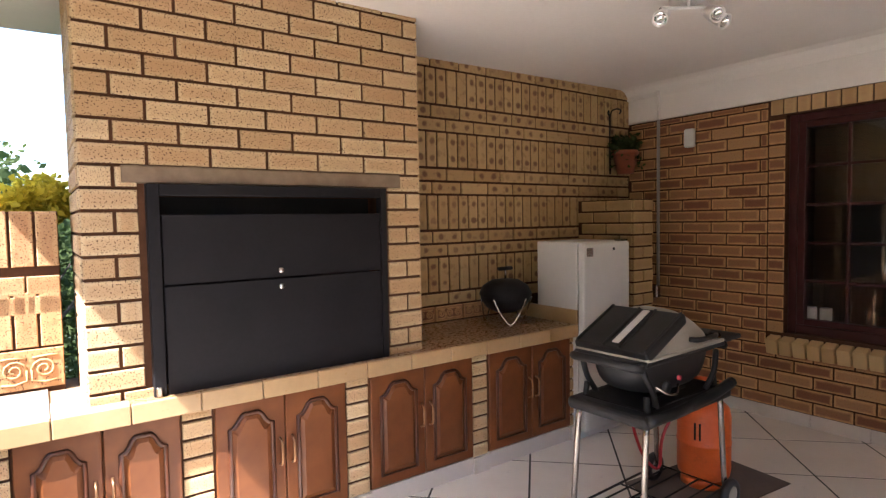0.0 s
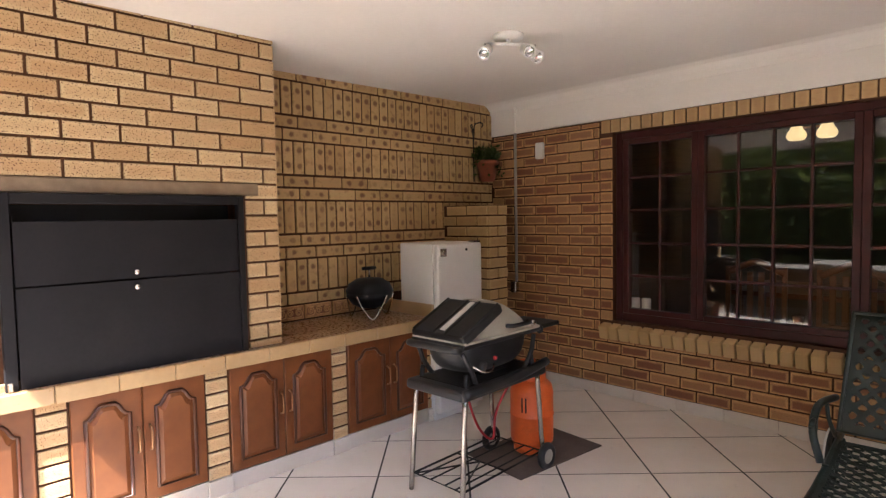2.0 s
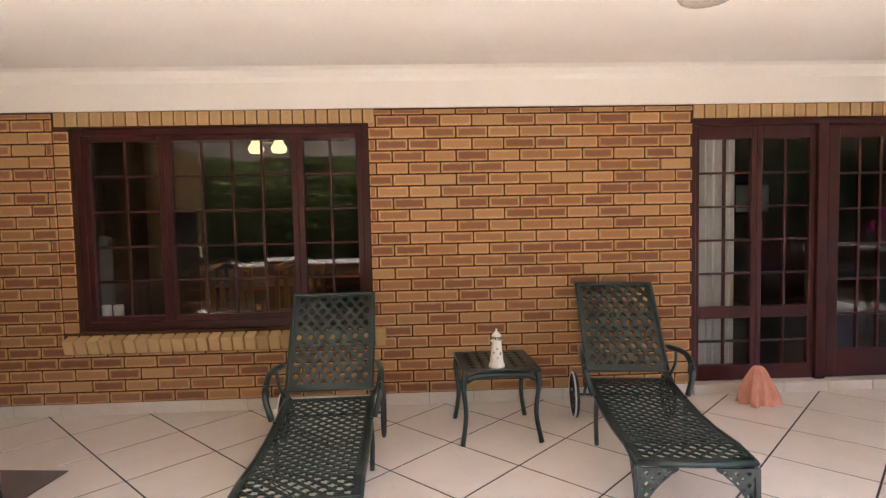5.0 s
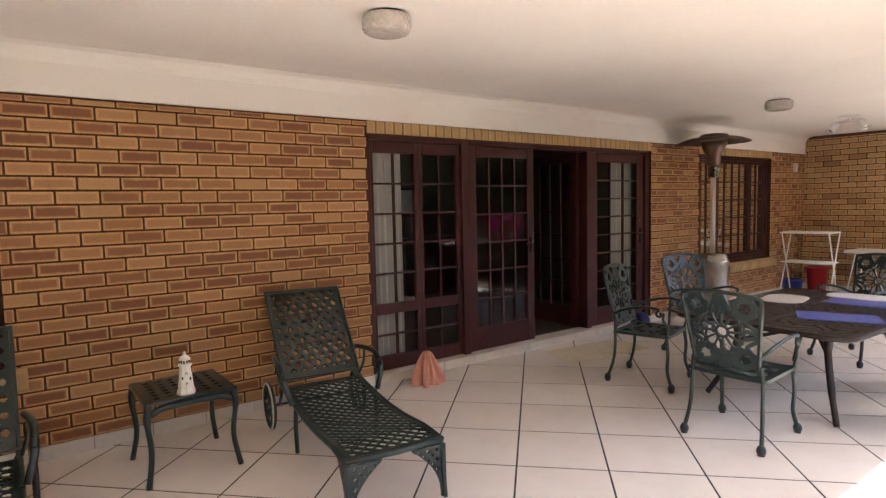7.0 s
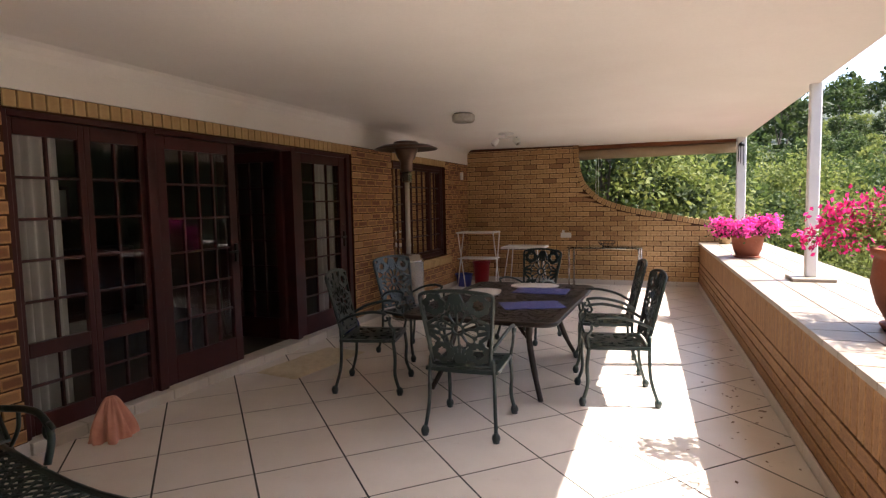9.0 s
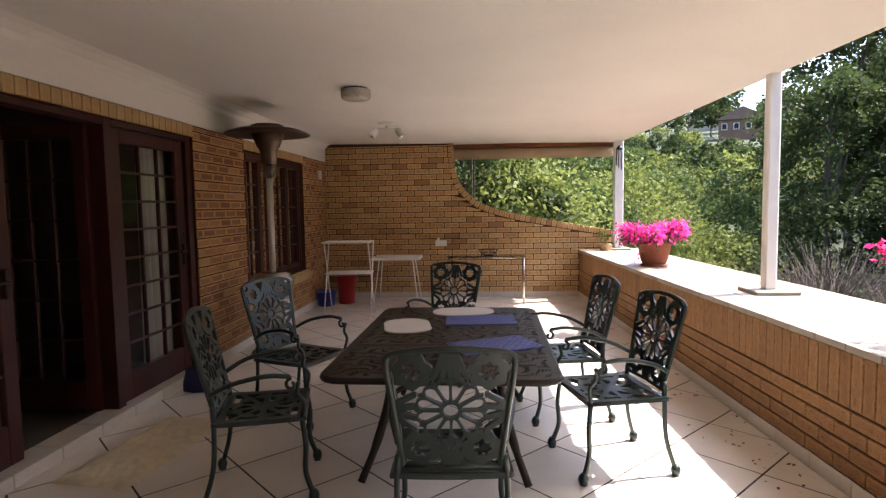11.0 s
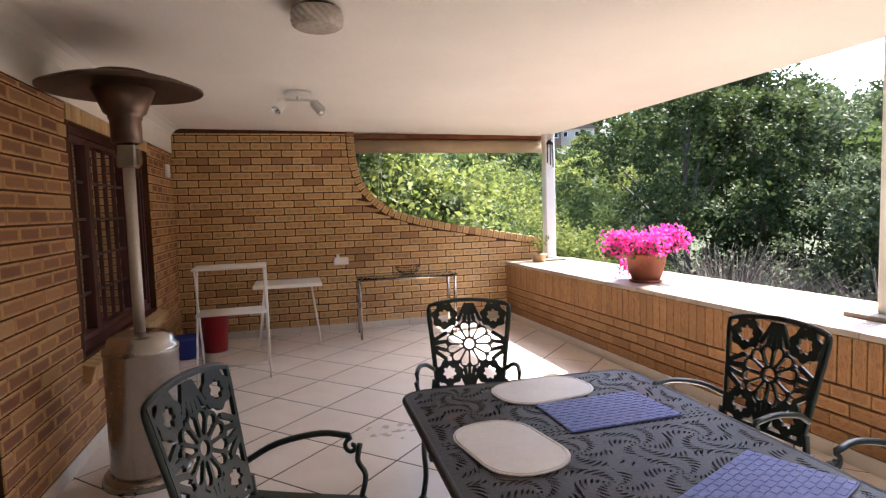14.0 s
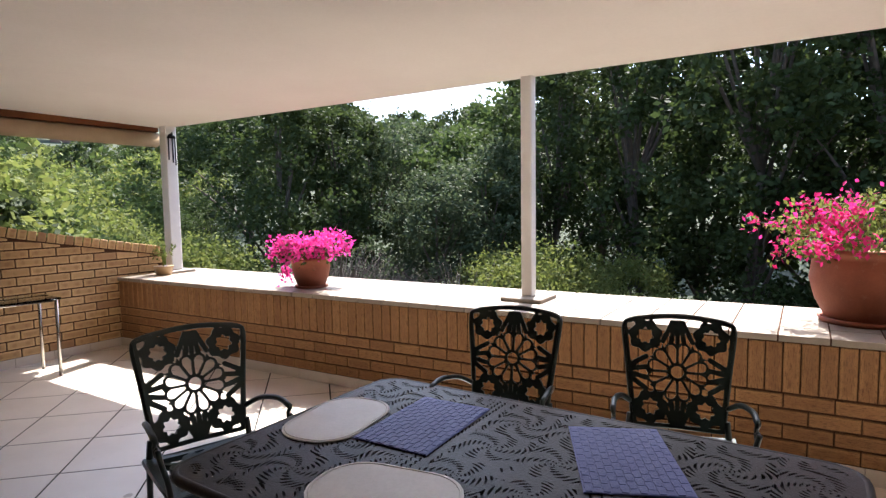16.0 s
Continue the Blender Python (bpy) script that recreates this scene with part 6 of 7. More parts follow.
for sx in (-1, 1):
    for sy in (-1, 1):
        part("leg", one_box(sx * 0.43 - 0.035, sx * 0.43 + 0.035, sy * 0.73 - 0.035, sy * 0.73 + 0.035, 0, 0.72, 0.006), M_CAB, dt)
dc = thing("dining_chair", "carved orange-brown wooden dining chair inside", "chair", pose(5.05, 0.75, 0, 0, 0, 90), group="dining chairs")
M_PINE = plain("orange varnished pine", (0.22, 0.085, 0.028), (0.17, 0.065, 0.02), 0.35, big=4, fine=30)
part("seat", one_box(-0.21, 0.21, -0.2, 0.2, 0.43, 0.46, 0.008), M_PINE, dc)
for sx in (-0.12, -0.04, 0.04, 0.12):
    part("back_slat", one_box(sx - 0.022, sx + 0.022, 0.182, 0.198, 0.60, 0.96, 0.004), M_PINE, dc)
part("lower_rail", one_box(-0.182, 0.182, 0.178, 0.202, 0.56, 0.60, 0.005), M_PINE, dc)
part("crest", one_tube(smooth_path([(-0.2, 0.19, 0.95), (-0.1, 0.19, 1.0), (0, 0.19, 1.04), (0.1, 0.19, 1.0), (0.2, 0.19, 0.95)], 4), 0.028, 8), M_PINE, dc, smooth=True)
for sx in (-1, 1):
    part("back_post", one_box(sx * 0.2 - 0.018, sx * 0.2 + 0.018, 0.17, 0.205, 0, 1.0, 0.004), M_PINE, dc)
    part("leg", one_box(sx * 0.19 - 0.018, sx * 0.19 + 0.018, -0.2, -0.165, 0, 0.43, 0.004), M_PINE, dc)
copy_thing(dc, pose(5.05, 1.4, 0, 0, 0, 95))
sb = thing("sideboard", "dark wooden sideboard against the inner wall", "cabinet", pose(7.95, -5.6, 0))
part("body", one_box(-0.22, 0.22, -0.6, 0.6, 0.08, 0.95, 0.01), M_MAROON, sb)
part("base", one_box(-0.2, 0.2, -0.55, 0.55, 0, 0.08), M_MAROON, sb)
pc = thing("picture", "dark framed picture on the inner wall", "picture", pose(8.2, -5.3, 1.55))
part("frame", one_box(-0.03, 0.0, -0.3, 0.3, -0.25, 0.25, 0.006), M_MAROON, pc)
part("print", one_box(-0.034, -0.031, -0.25, 0.25, -0.2, 0.2), M_CURTAIN, pc)


# ---- pots on the coping ----
def bougainvillea(bm_leaf, bm_petal, centre, rx, rz, petals, leaves, size=0.035):
    cx, cy, cz = centre
    blobs = []
    for _ in range(18):
        a, r = random.uniform(0, 6.28), rx * random.random() ** 0.5
        blobs.append((cx + r * math.cos(a), cy + r * math.sin(a), cz + random.uniform(-0.25, 1.0) * rz * (1 - 0.4 * r / rx)))
    for i in range(petals):
        b = random.choice(blobs)
        p = Vector(b) + Vector((random.gauss(0, 0.05), random.gauss(0, 0.05), random.gauss(0, 0.035)))
        add_leaf(bm_petal, p, size * random.uniform(0.7, 1.3))
    for i in range(leaves):
        b = random.choice(blobs)
        add_leaf(bm_leaf, Vector(b) + Vector((random.gauss(0, 0.06), random.gauss(0, 0.06), random.gauss(-0.04, 0.05))), size * 1.1)


random.seed(11)
p1 = thing("flower_pot", "terracotta pot of magenta bougainvillea on the coping", "plant", pose(-0.40, -7.86, TOP))
part("saucer", one_lathe([(0, 0), (0.14, 0), (0.15, 0.02), (0.14, 0.022), (0, 0.015)], 24), M_TERRA, p1, smooth=True)
part("pot", one_lathe([(0, 0.015), (0.12, 0.015), (0.15, 0.09), (0.17, 0.18), (0.175, 0.235), (0.19, 0.24), (0.19, 0.265), (0.172, 0.27), (0.165, 0.23), (0, 0.23)], 30), M_TERRA, p1, smooth=True)
bl, bp = bmesh.new(), bmesh.new()
bougainvillea(bl, bp, (0, 0, 0.34), 0.31, 0.13, 2600, 500, 0.04)
for _ in range(60):
    add_leaf(bp, Vector((0.06 + random.gauss(0, 0.03), -0.26 + random.gauss(0, 0.03), 0.12 + random.gauss(0, 0.04))), 0.04)
part("foliage", bl, M_LEAF_MID, p1)
part("blossom", bp, M_PETAL, p1, "magenta bracts")
p2 = thing("flower_pot", "large terracotta pot of leggy crimson bougainvillea on the coping", "plant", pose(-0.81, -3.81, TOP) @ Matrix.Diagonal((0.84, 0.84, 0.97, 1)))
part("saucer", one_lathe([(0, 0), (0.25, 0), (0.27, 0.03), (0.25, 0.032), (0, 0.02)], 30), M_TERRA, p2, smooth=True)
part("pot", one_lathe([(0, 0.02), (0.22, 0.02), (0.29, 0.14), (0.325, 0.26), (0.31, 0.38), (0.30, 0.40), (0.33, 0.41), (0.33, 0.445), (0.30, 0.45), (0.28, 0.38), (0, 0.36)], 36), M_TERRA, p2, smooth=True)
bl, bp = bmesh.new(), bmesh.new()
for k in range(16):
    a = random.uniform(0, 6.28)
    reach = random.uniform(0.25, 0.62)
    tip = Vector((reach * math.cos(a) * 0.8, reach * math.sin(a), 0.38 + random.uniform(0.12, 0.36)))
    path = smooth_path([(0, 0, 0.36), (tip.x * 0.4, tip.y * 0.4, 0.36 + (tip.z - 0.36) * 0.75), tip], 4)
    part("stem", one_tube(path, 0.004, 5), M_BARK, p2, smooth=True)
    for q in path[3:]:
        for _ in range(14):
            add_leaf(bl, q + Vector((random.gauss(0, 0.05), random.gauss(0, 0.05), random.gauss(0, 0.04))), 0.04)
    if k % 2:
        for _ in range(26):
            add_leaf(bp, tip + Vector((random.gauss(0, 0.055), random.gauss(0, 0.055), random.gauss(0, 0.045))), 0.042)
for tx, ty, tz, count in ((0.10, -0.66, 0.60, 35), (0.08, -0.52, 0.60, 40), (0.16, -0.50, 0.42, 35), (0.30, -0.28, 0.62, 110), (0.40, -0.20, 0.55, 110), (0.36, -0.34, 0.46, 70), (0.24, -0.36, 0.70, 100), (0.44, -0.08, 0.66, 90), (0.1, -0.2, 0.70, 90), (0.52, -0.16, 0.62, 110), (0.62, -0.24, 0.50, 110), (0.54, -0.05, 0.50, 70)):
    path = smooth_path([(0, 0, 0.38), (tx * 0.5, ty * 0.5, 0.38 + (tz - 0.38) * 0.9), (tx, ty, tz)], 5)
    part("stem", one_tube(path, 0.004, 5), M_BARK, p2, smooth=True)
    for q in path[3:]:
        for _ in range(9):
            add_leaf(bl, q + Vector((random.gauss(0, 0.035), random.gauss(0, 0.05), random.gauss(0, 0.03))), 0.04)
    for _ in range(int(count * 0.6)):
        add_leaf(bp, Vector((tx + random.gauss(0, 0.04), ty + random.gauss(0, 0.045), tz + random.gauss(0, 0.04))), 0.042)
part("foliage", bl, M_LEAF_LIME, p2)
part("blossom", bp, M_PETAL_RED, p2, "crimson and magenta bracts")
p3 = thing("small_pot", "small cream pot with a thin plant on the coping", "plant", pose(-0.33, -10.05, TOP))
part("pot", one_lathe([(0, 0), (0.075, 0), (0.10, 0.09), (0.105, 0.1), (0.095, 0.1), (0, 0.085)], 22), M_EDGE, p3, smooth=True)
bl = bmesh.new()
for k in range(14):
    a = random.uniform(0, 6.28)
    tip = Vector((0.12 * math.cos(a), 0.12 * math.sin(a), random.uniform(0.2, 0.34)))
    tube(bl, smooth_path([(0, 0, 0.08), (tip.x * 0.3, tip.y * 0.3, tip.z * 0.7), tip], 3), 0.002, 4)
    for _ in range(7):
        add_leaf(bl, tip * random.uniform(0.6, 1.0) + Vector((0, 0, 0.02)), 0.035)
part("foliage", bl, M_LEAF_LIME, p3)
ch = thing("wind_chime", "dark hanging wind chime on the verandah post", "wind chime", pose(-0.54, -10.12, 2.25))
part("cap", one_lathe([(0, 0.06), (0.03, 0.04), (0.05, 0.0), (0, 0.0)], 12), M_STEEL_BLACK, ch, smooth=True)
for k in range(5):
    a = 2 * math.pi * k / 5
    part("tube", one_tube([(0.035 * math.cos(a), 0.035 * math.sin(a), 0.0), (0.037 * math.cos(a), 0.037 * math.sin(a), -0.24 - 0.03 * k)], 0.007, 6), M_STEEL_BLACK, ch, smooth=True)
part("hook", one_tube([(0, 0, 0.05), (-0.06, -0.04, 0.10)], 0.004, 5), M_STEEL_BLACK, ch, smooth=True)
bd = thing("rolled_blind", "beige rolled canvas blind under the soffit", "blind", pose(0, FAR_Y - 0.10, -0.045))
M_CANVAS = plain("beige canvas", (0.40, 0.30, 0.19), (0.34, 0.25, 0.16), 0.9, big=5, fine=120, bump=0.4)
part("roll", one_tube([(-0.55, 0, 2.30), (1.98, 0, 2.30)], 0.085, 16), M_CANVAS, bd, smooth=True)
part("head_board", one_box(-0.55, 1.98, -0.06, 0.06, 2.385, CEIL, 0.004), M_CAB, bd, "brown timber head board")
for x in (1.66, 1.62):
    part("cord", one_tube([(x, 0.05, 2.25), (x + 0.01, 0.05, 1.45)], 0.003, 5), M_WHITE, bd, smooth=True)

# brick planter column outside the braai corner
pc2 = thing("planter_column", "brown brick planter column with carved base tile", "planter", pose(-0.05, 3.2, 0))
part("core", one_box(-0.19, 0.05, 0.012, 0.42, TOP - 0.02, 1.465), M_MORTAR, pc2)
for z, up in ((0.93, True), (1.255, True)):
    for k in range(3):
        br = new("brick", brick_mesh(0.073, 0.222, BRICK["column"][0]))
        br.matrix_basis = pose(-0.155 + 0.083 * k, 0.0, z + 0.10, 0, 0, 180)
        br.parent = pc2
for z in (1.17, 1.09):
    for k, w in ((0, 0.12), (1, 0.11)):
        br = new("brick", brick_mesh(w, 0.073, BRICK["column"][0]))
        br.matrix_basis = pose(-0.13 + 0.122 * k, 0.0, z - 0.002, 0, 0, 180)
        br.parent = pc2
br = new("carved_tile", brick_mesh(0.235, 0.16, BRICK["column"][0]))
br.matrix_basis = pose(-0.07, -0.002, 0.83, 0, 0, 180)
br.parent = pc2
part("relief", scrollwork(0.2, 0.12, 2), BRICK["column"][0], pc2, "carved leaf scrolls", True).matrix_basis = pose(-0.07, -0.003, 0.83)
bl = bmesh.new()
leaf_cloud(bl, (0.0, 0.26, 1.52), 0.12, 1300, 0.035, 0.6)
leaf_cloud(bl, (-0.12, 0.2, 1.50), 0.10, 500, 0.04, 0.5)
part("foliage", bl, M_LEAF_YELLOW, pc2, "golden yellow shrub in the planter")


# ---- garden ----
def ground_z(x, y):
    d = math.hypot(x + 2, y + 4)
    steep = 0.02 + 0.13 * min(1.0, max(0.0, (6.0 - y) / 12.0))
    z = -1.5 + (0 if d < 16 else min(70.0, (d - 16) * steep)) + 0.5 * noise.noise((x * 0.06, y * 0.06, 0))
    if x > -3.0:
        z = min(z, -1.4) if -13 < y < 6 else z - 0.2
    return z


bm = bmesh.new()
grid = {}
N = 70
for i in range(N + 1):
    for j in range(N + 1):
        fx, fy = (i / N) * 2 - 1, (j / N) * 2 - 1
        x, y = 1500 * fx * abs(fx) ** 1.6 - 2, 1500 * fy * abs(fy) ** 1.6 - 4
        grid[i, j] = bm.verts.new((x, y, ground_z(x, y)))
for i in range(N):
    for j in range(N):
        bm.faces.new((grid[i, j], grid[i + 1, j], grid[i + 1, j + 1], grid[i, j + 1]))
tagged(part("ground", bm, M_GRASS, smooth=True), "rough sloping garden ground with grass and litter", "ground", kind="structure")


def crown_mesh(seed, height, spread, clumps, per, leaf, low=0.25, clump_r=0.2):
    """Leaves in clumps about the ends of the limbs, with gaps between them. Unit: metres."""
    rng = random.Random(seed)
    vs, fs, ends = [], [], []
    for _ in range(clumps):
        t = rng.random() ** 0.8
        z = height * (low + (1 - low) * t)
        r = spread * math.sqrt(max(0.03, 1 - (2 * t - 0.9) ** 2 * 0.8)) * rng.uniform(0.35, 1.0)
        a = rng.uniform(0, 6.283)
        c = Vector((r * math.cos(a), r * math.sin(a), z))
        ends.append(c)
        cr = spread * clump_r * rng.uniform(0.6, 1.5)
        for _ in range(per):
            d = Vector((rng.gauss(0, 1), rng.gauss(0, 1), rng.gauss(0, 0.75))).normalized()
            p = c + d * cr * rng.random() ** 0.45
            s = leaf * rng.uniform(0.6, 1.5)
            a1 = (d * 0.6 + Vector((rng.gauss(0, 1), rng.gauss(0, 1), rng.gauss(-0.15, 0.8)))).normalized()
            b1 = a1.cross(Vector((rng.gauss(0, 1), rng.gauss(0, 1), rng.gauss(0, 1)))).normalized() * s * 0.3
            k = len(vs)
            vs += [p, p + a1 * s * 0.5 + b1, p + a1 * s, p + a1 * s * 0.5 - b1]
            fs.append((k, k + 1, k + 2, k + 3))
    me = bpy.data.meshes.new("crown")
    me.from_pydata(vs, [], fs)
    return me, ends


def trunk_bmesh(seed, height, ends, r0, limbs=10):
    rng = random.Random(seed)
    bm = bmesh.new()
    lean = Vector((rng.uniform(-0.4, 0.4), rng.uniform(-0.4, 0.4), 0)) * height * 0.12
    main = smooth_path([(0, 0, -0.4), lean * 0.3 + Vector((0, 0, height * 0.3)), lean + Vector((0, 0, height * 0.85))], 6)
    tube(bm, main, [r0 * (1.0 - 0.85 * k / (len(main) - 1)) for k in range(len(main))], 8)
    for e in rng.sample(ends, min(limbs, len(ends))):
        s = main[min(len(main) - 2, max(2, int(len(main) * min(0.75, e.z / height * 0.7))))]
        pts = smooth_path([s, s.lerp(e, 0.5) + Vector((0, 0, 0.08 * height * rng.uniform(-0.3, 0.5))), e], 4)
        tube(bm, pts, [r0 * 0.42 * (1 - 0.85 * k / (len(pts) - 1)) for k in range(len(pts))], 5)
    return bm


def tree_kind(name, label, seed, height, spread, clumps, per, leaf, material, low, r0, clump_r=0.2, category="tree", limbs=10, bark=None):
    t = thing(name, label, category, pose(0, 0, -50), group=name + "s of the garden")
    me, ends = crown_mesh(seed, height, spread, clumps, per, leaf, low, clump_r)
    me.materials.append(material)
    cr = new("crown", me)
    cr.parent = t
    part("trunk", trunk_bmesh(seed, height, ends, r0, limbs), bark or M_BARK, t, smooth=True)
    return t


KINDS = [
    tree_kind("broadleaf_tree", "dark green broadleaf tree with open leafy crown", 1, 7.0, 2.6, 95, 140, 0.135, M_LEAF_DARK, 0.18, 0.16, 0.17),
    tree_kind("tall_tree", "tall dark green tree with many thin stems", 2, 10.0, 2.8, 115, 125, 0.16, M_LEAF_DARK, 0.12, 0.18, 0.15, limbs=22),
    tree_kind("grey_tree", "dry grey-green feathery tree", 3, 6.0, 2.4, 90, 130, 0.125, M_LEAF_GREY, 0.15, 0.12, 0.17),
    tree_kind("green_tree", "mid green leafy garden tree", 4, 5.0, 2.3, 75, 120, 0.14, M_LEAF_MID, 0.12, 0.12, 0.18),
    tree_kind("bright_shrub", "sunlit yellow-green leafy shrub", 5, 2.6, 1.5, 62, 135, 0.075, M_LEAF_LIME, 0.05, 0.04, 0.24, "shrub"),
    tree_kind("green_shrub", "dense mid green garden shrub", 6, 1.9, 1.3, 50, 85, 0.085, M_LEAF_MID, 0.05, 0.04, 0.26, "shrub"),
    tree_kind("bare_shrub", "leafless grey twiggy shrub", 7, 1.9, 1.6, 120, 1, 0.04, M_LEAF_GREY, 0.15, 0.022, 0.2, "shrub", limbs=115, bark=M_TWIG),
    tree_kind("hillside_tree", "distant dark green tree on the slope", 8, 7.0, 2.8, 45, 26, 0.5, M_LEAF_DARK, 0.1, 0.15, 0.2, limbs=3),
    tree_kind("hillside_tree", "distant mid green tree on the slope", 9, 6.0, 3.0, 42, 26, 0.5, M_LEAF_MID, 0.1, 0.15, 0.22, limbs=3),
    tree_kind("hillside_bush", "distant yellow-green bush on the sunny slope", 10, 6.0, 3.6, 42, 26, 0.5, M_LEAF_LIME, 0.05, 0.12, 0.22, "shrub", limbs=3),
]


def plant(k, x, y, scale=1.0, turn=0.0, base=None):
    t = copy_thing(KINDS[k], Matrix.Identity(4))
    z = ground_z(x, y) if base is None else base
    t.matrix_basis = pose(x, y, z - 0.05, 0, 0, turn) @ Matrix.Diagonal((scale, scale, scale, 1))
    return t


rng = random.Random(21)
# belt of trees below and beyond the parapet, by bearing and distance from the garden table
for bearing, dist, k, s in (
        (-19, 13, 0, 0.85), (-21, 22, 0, 1.15), (-13, 14, 0, 0.8), (-14, 19, 0, 1.0), (-9, 15, 2, 0.9), (-4, 19, 2, 1.0),
        (1, 14, 3, 0.95), (6, 17, 3, 1.2), (11, 13, 1, 0.7), (16, 16, 0, 0.95), (21, 12, 1, 0.72), (26, 15, 1, 0.9), (31, 11, 1, 0.82), (37, 14, 1, 1.0), (43, 11, 1, 0.85), (50, 13, 1, 0.95),
        (58, 12, 1, 0.9), (66, 13, 3, 1.2), (70, 10, 4, 1.9), (78, 9.5, 4, 1.7), (86, 10.5, 4, 2.0), (75, 13, 3, 1.1), (84, 14, 4, 2.3), (94, 12, 4, 2.0), (4, 12, 2, 0.8), (-2, 11, 2, 0.6),
        (-20, 30, 0, 1.0), (-10, 31, 0, 0.9), (0, 33, 2, 0.9), (7, 30, 0, 0.75), (20, 28, 1, 1.1), (30, 26, 1, 1.1), (42, 24, 1, 1.2), (55, 24, 1, 1.2), (70, 26, 0, 1.4), (85, 28, 1, 1.1)):
    x, y = 1.7 + dist * math.sin(radians(238 + bearing)), -4.9 + dist * math.cos(radians(238 + bearing))
    plant(k, x, y, s * rng.uniform(0.93, 1.07), rng.uniform(0, 360))
# undergrowth
for _ in range(60):
    b, dist = rng.uniform(-48, 70), rng.uniform(6.2, 12.5)
    x, y = 1.7 + dist * math.sin(radians(238 + b)), -4.9 + dist * math.cos(radians(238 + b))
    if x < -2.6:
        plant(rng.choice([6, 6, 6, 6, 6] if -22 < b < 3 else [5, 5, 6, 6, 6] if 3 <= b < 14 else [5, 6, 6] if b >= 14 else [5, 5, 4, 4]), x, y, rng.uniform(0.55, 1.0), rng.uniform(0, 360))
# bare twiggy shrubs below the flower pot
for _ in range(16):
    b, dist = rng.uniform(-20, 2), rng.uniform(6.8, 10.5)
    x, y = 1.7 + dist * math.sin(radians(238 + b)), -4.9 + dist * math.cos(radians(238 + b))
    plant(6, x, y, rng.uniform(1.0, 1.4), rng.uniform(0, 360))
# sunlit low growth beyond the near post
for b, dist, s in ((8, 8.2, 0.8), (11, 9.0, 0.9), (5, 9.4, 0.8), (15, 8.6, 0.7), (20, 10.0, 0.8)):
    plant(4, 1.7 + dist * math.sin(radians(238 + b)), -4.9 + dist * math.cos(radians(238 + b)), s, rng.uniform(0, 360))
# bright shrubs beyond the end wall and the corner post
for x, y, k, s in ((2.9, -13.7, 0, 0.8), (1.75, -13.3, 0, 0.78), (3.8, -14.2, 0, 0.7), (0.75, -14.2, 4, 1.6), (0.0, -15.6, 4, 1.3), (1.2, -15.0, 3, 0.75), (-0.9, -14.4, 4, 0.85), (-1.8, -16.0, 3, 0.62), (-2.6, -15.0, 4, 0.9), (-3.4, -17.0, 4, 1.0), (-2.2, -13.0, 5, 0.9), (-3.4, -13.6, 4, 0.9), (-4.2, -16.5, 5, 1.1), (1.2, -17.5, 0, 0.7), (3.4, -16.5, 0, 0.75), (-0.2, -18.0, 3, 0.9), (-3.0, -20.0, 4, 1.5), (-5.2, -21.0, 5, 1.5), (-6.5, -24, 5, 1.8), (-4.6, -26, 3, 0.8), (-1.5, -24, 3, 0.95)):
    plant(k, x, y, s, rng.uniform(0, 360))
# wooded slope
for _ in range(130):
    b, dist = rng.uniform(-60, 50), rng.uniform(36, 160)
    x, y = 1.7 + dist * math.sin(radians(238 + b)), -4.9 + dist * math.cos(radians(238 + b))
    if -44 < b < -26 and dist < 108:
        continue
    plant(rng.choice([7, 7, 8]), x, y, rng.uniform(0.6, 1.05) * (0.75 + dist / 200), rng.uniform(0, 360))
# bushes between the houses
for _ in range(210):
    b, dist = rng.uniform(-46, -24), rng.uniform(30, 105)
    x, y = 1.7 + dist * math.sin(radians(238 + b)), -4.9 + dist * math.cos(radians(238 + b))
    plant(rng.choice([7, 8, 9, 9]), x, y, (min(0.5, max(0.14, (5.3 - 0.054 * dist) / 6.5)) if -37 < b < -30 else 0.42) * rng.uniform(0.6, 1.1), rng.uniform(0, 360))
# low growth on the open slope
for _ in range(34):
    b, dist = rng.uniform(-52, -22), rng.uniform(12, 34)
    x, y = 1.7 + dist * math.sin(radians(238 + b)), -4.9 + dist * math.cos(radians(238 + b))
    plant(rng.choice([4, 5, 5, 5]), x, y, rng.uniform(0.75, 1.1) * (0.55 + dist / 70), rng.uniform(0, 360))
# trees behind the planter column
for x, y, k, s in ((-0.6, 9.5, 3, 0.8), (-2.2, 10.5, 3, 0.78), (-0.2, 13.0, 3, 0.76), (1.2, 12.0, 3, 0.72), (-3.6, 13.0, 2, 0.7)):
    plant(k, x, y, s, rng.uniform(0, 360))
# trees behind the braai corner
for x, y, k, s in ((-6, 26, 3, 1.0), (-10, 30, 0, 0.9), (-2, 30, 3, 0.8), (-14, 26, 0, 1.0), (-7.5, 16, 5, 1.1), (-5.5, 14, 5, 1.0), (-9, 13, 3, 0.7)):
    plant(k, x, y, s, rng.uniform(0, 360))
for t in KINDS:
    for o in (*t.children, t):
        bpy.data.objects.remove(o)


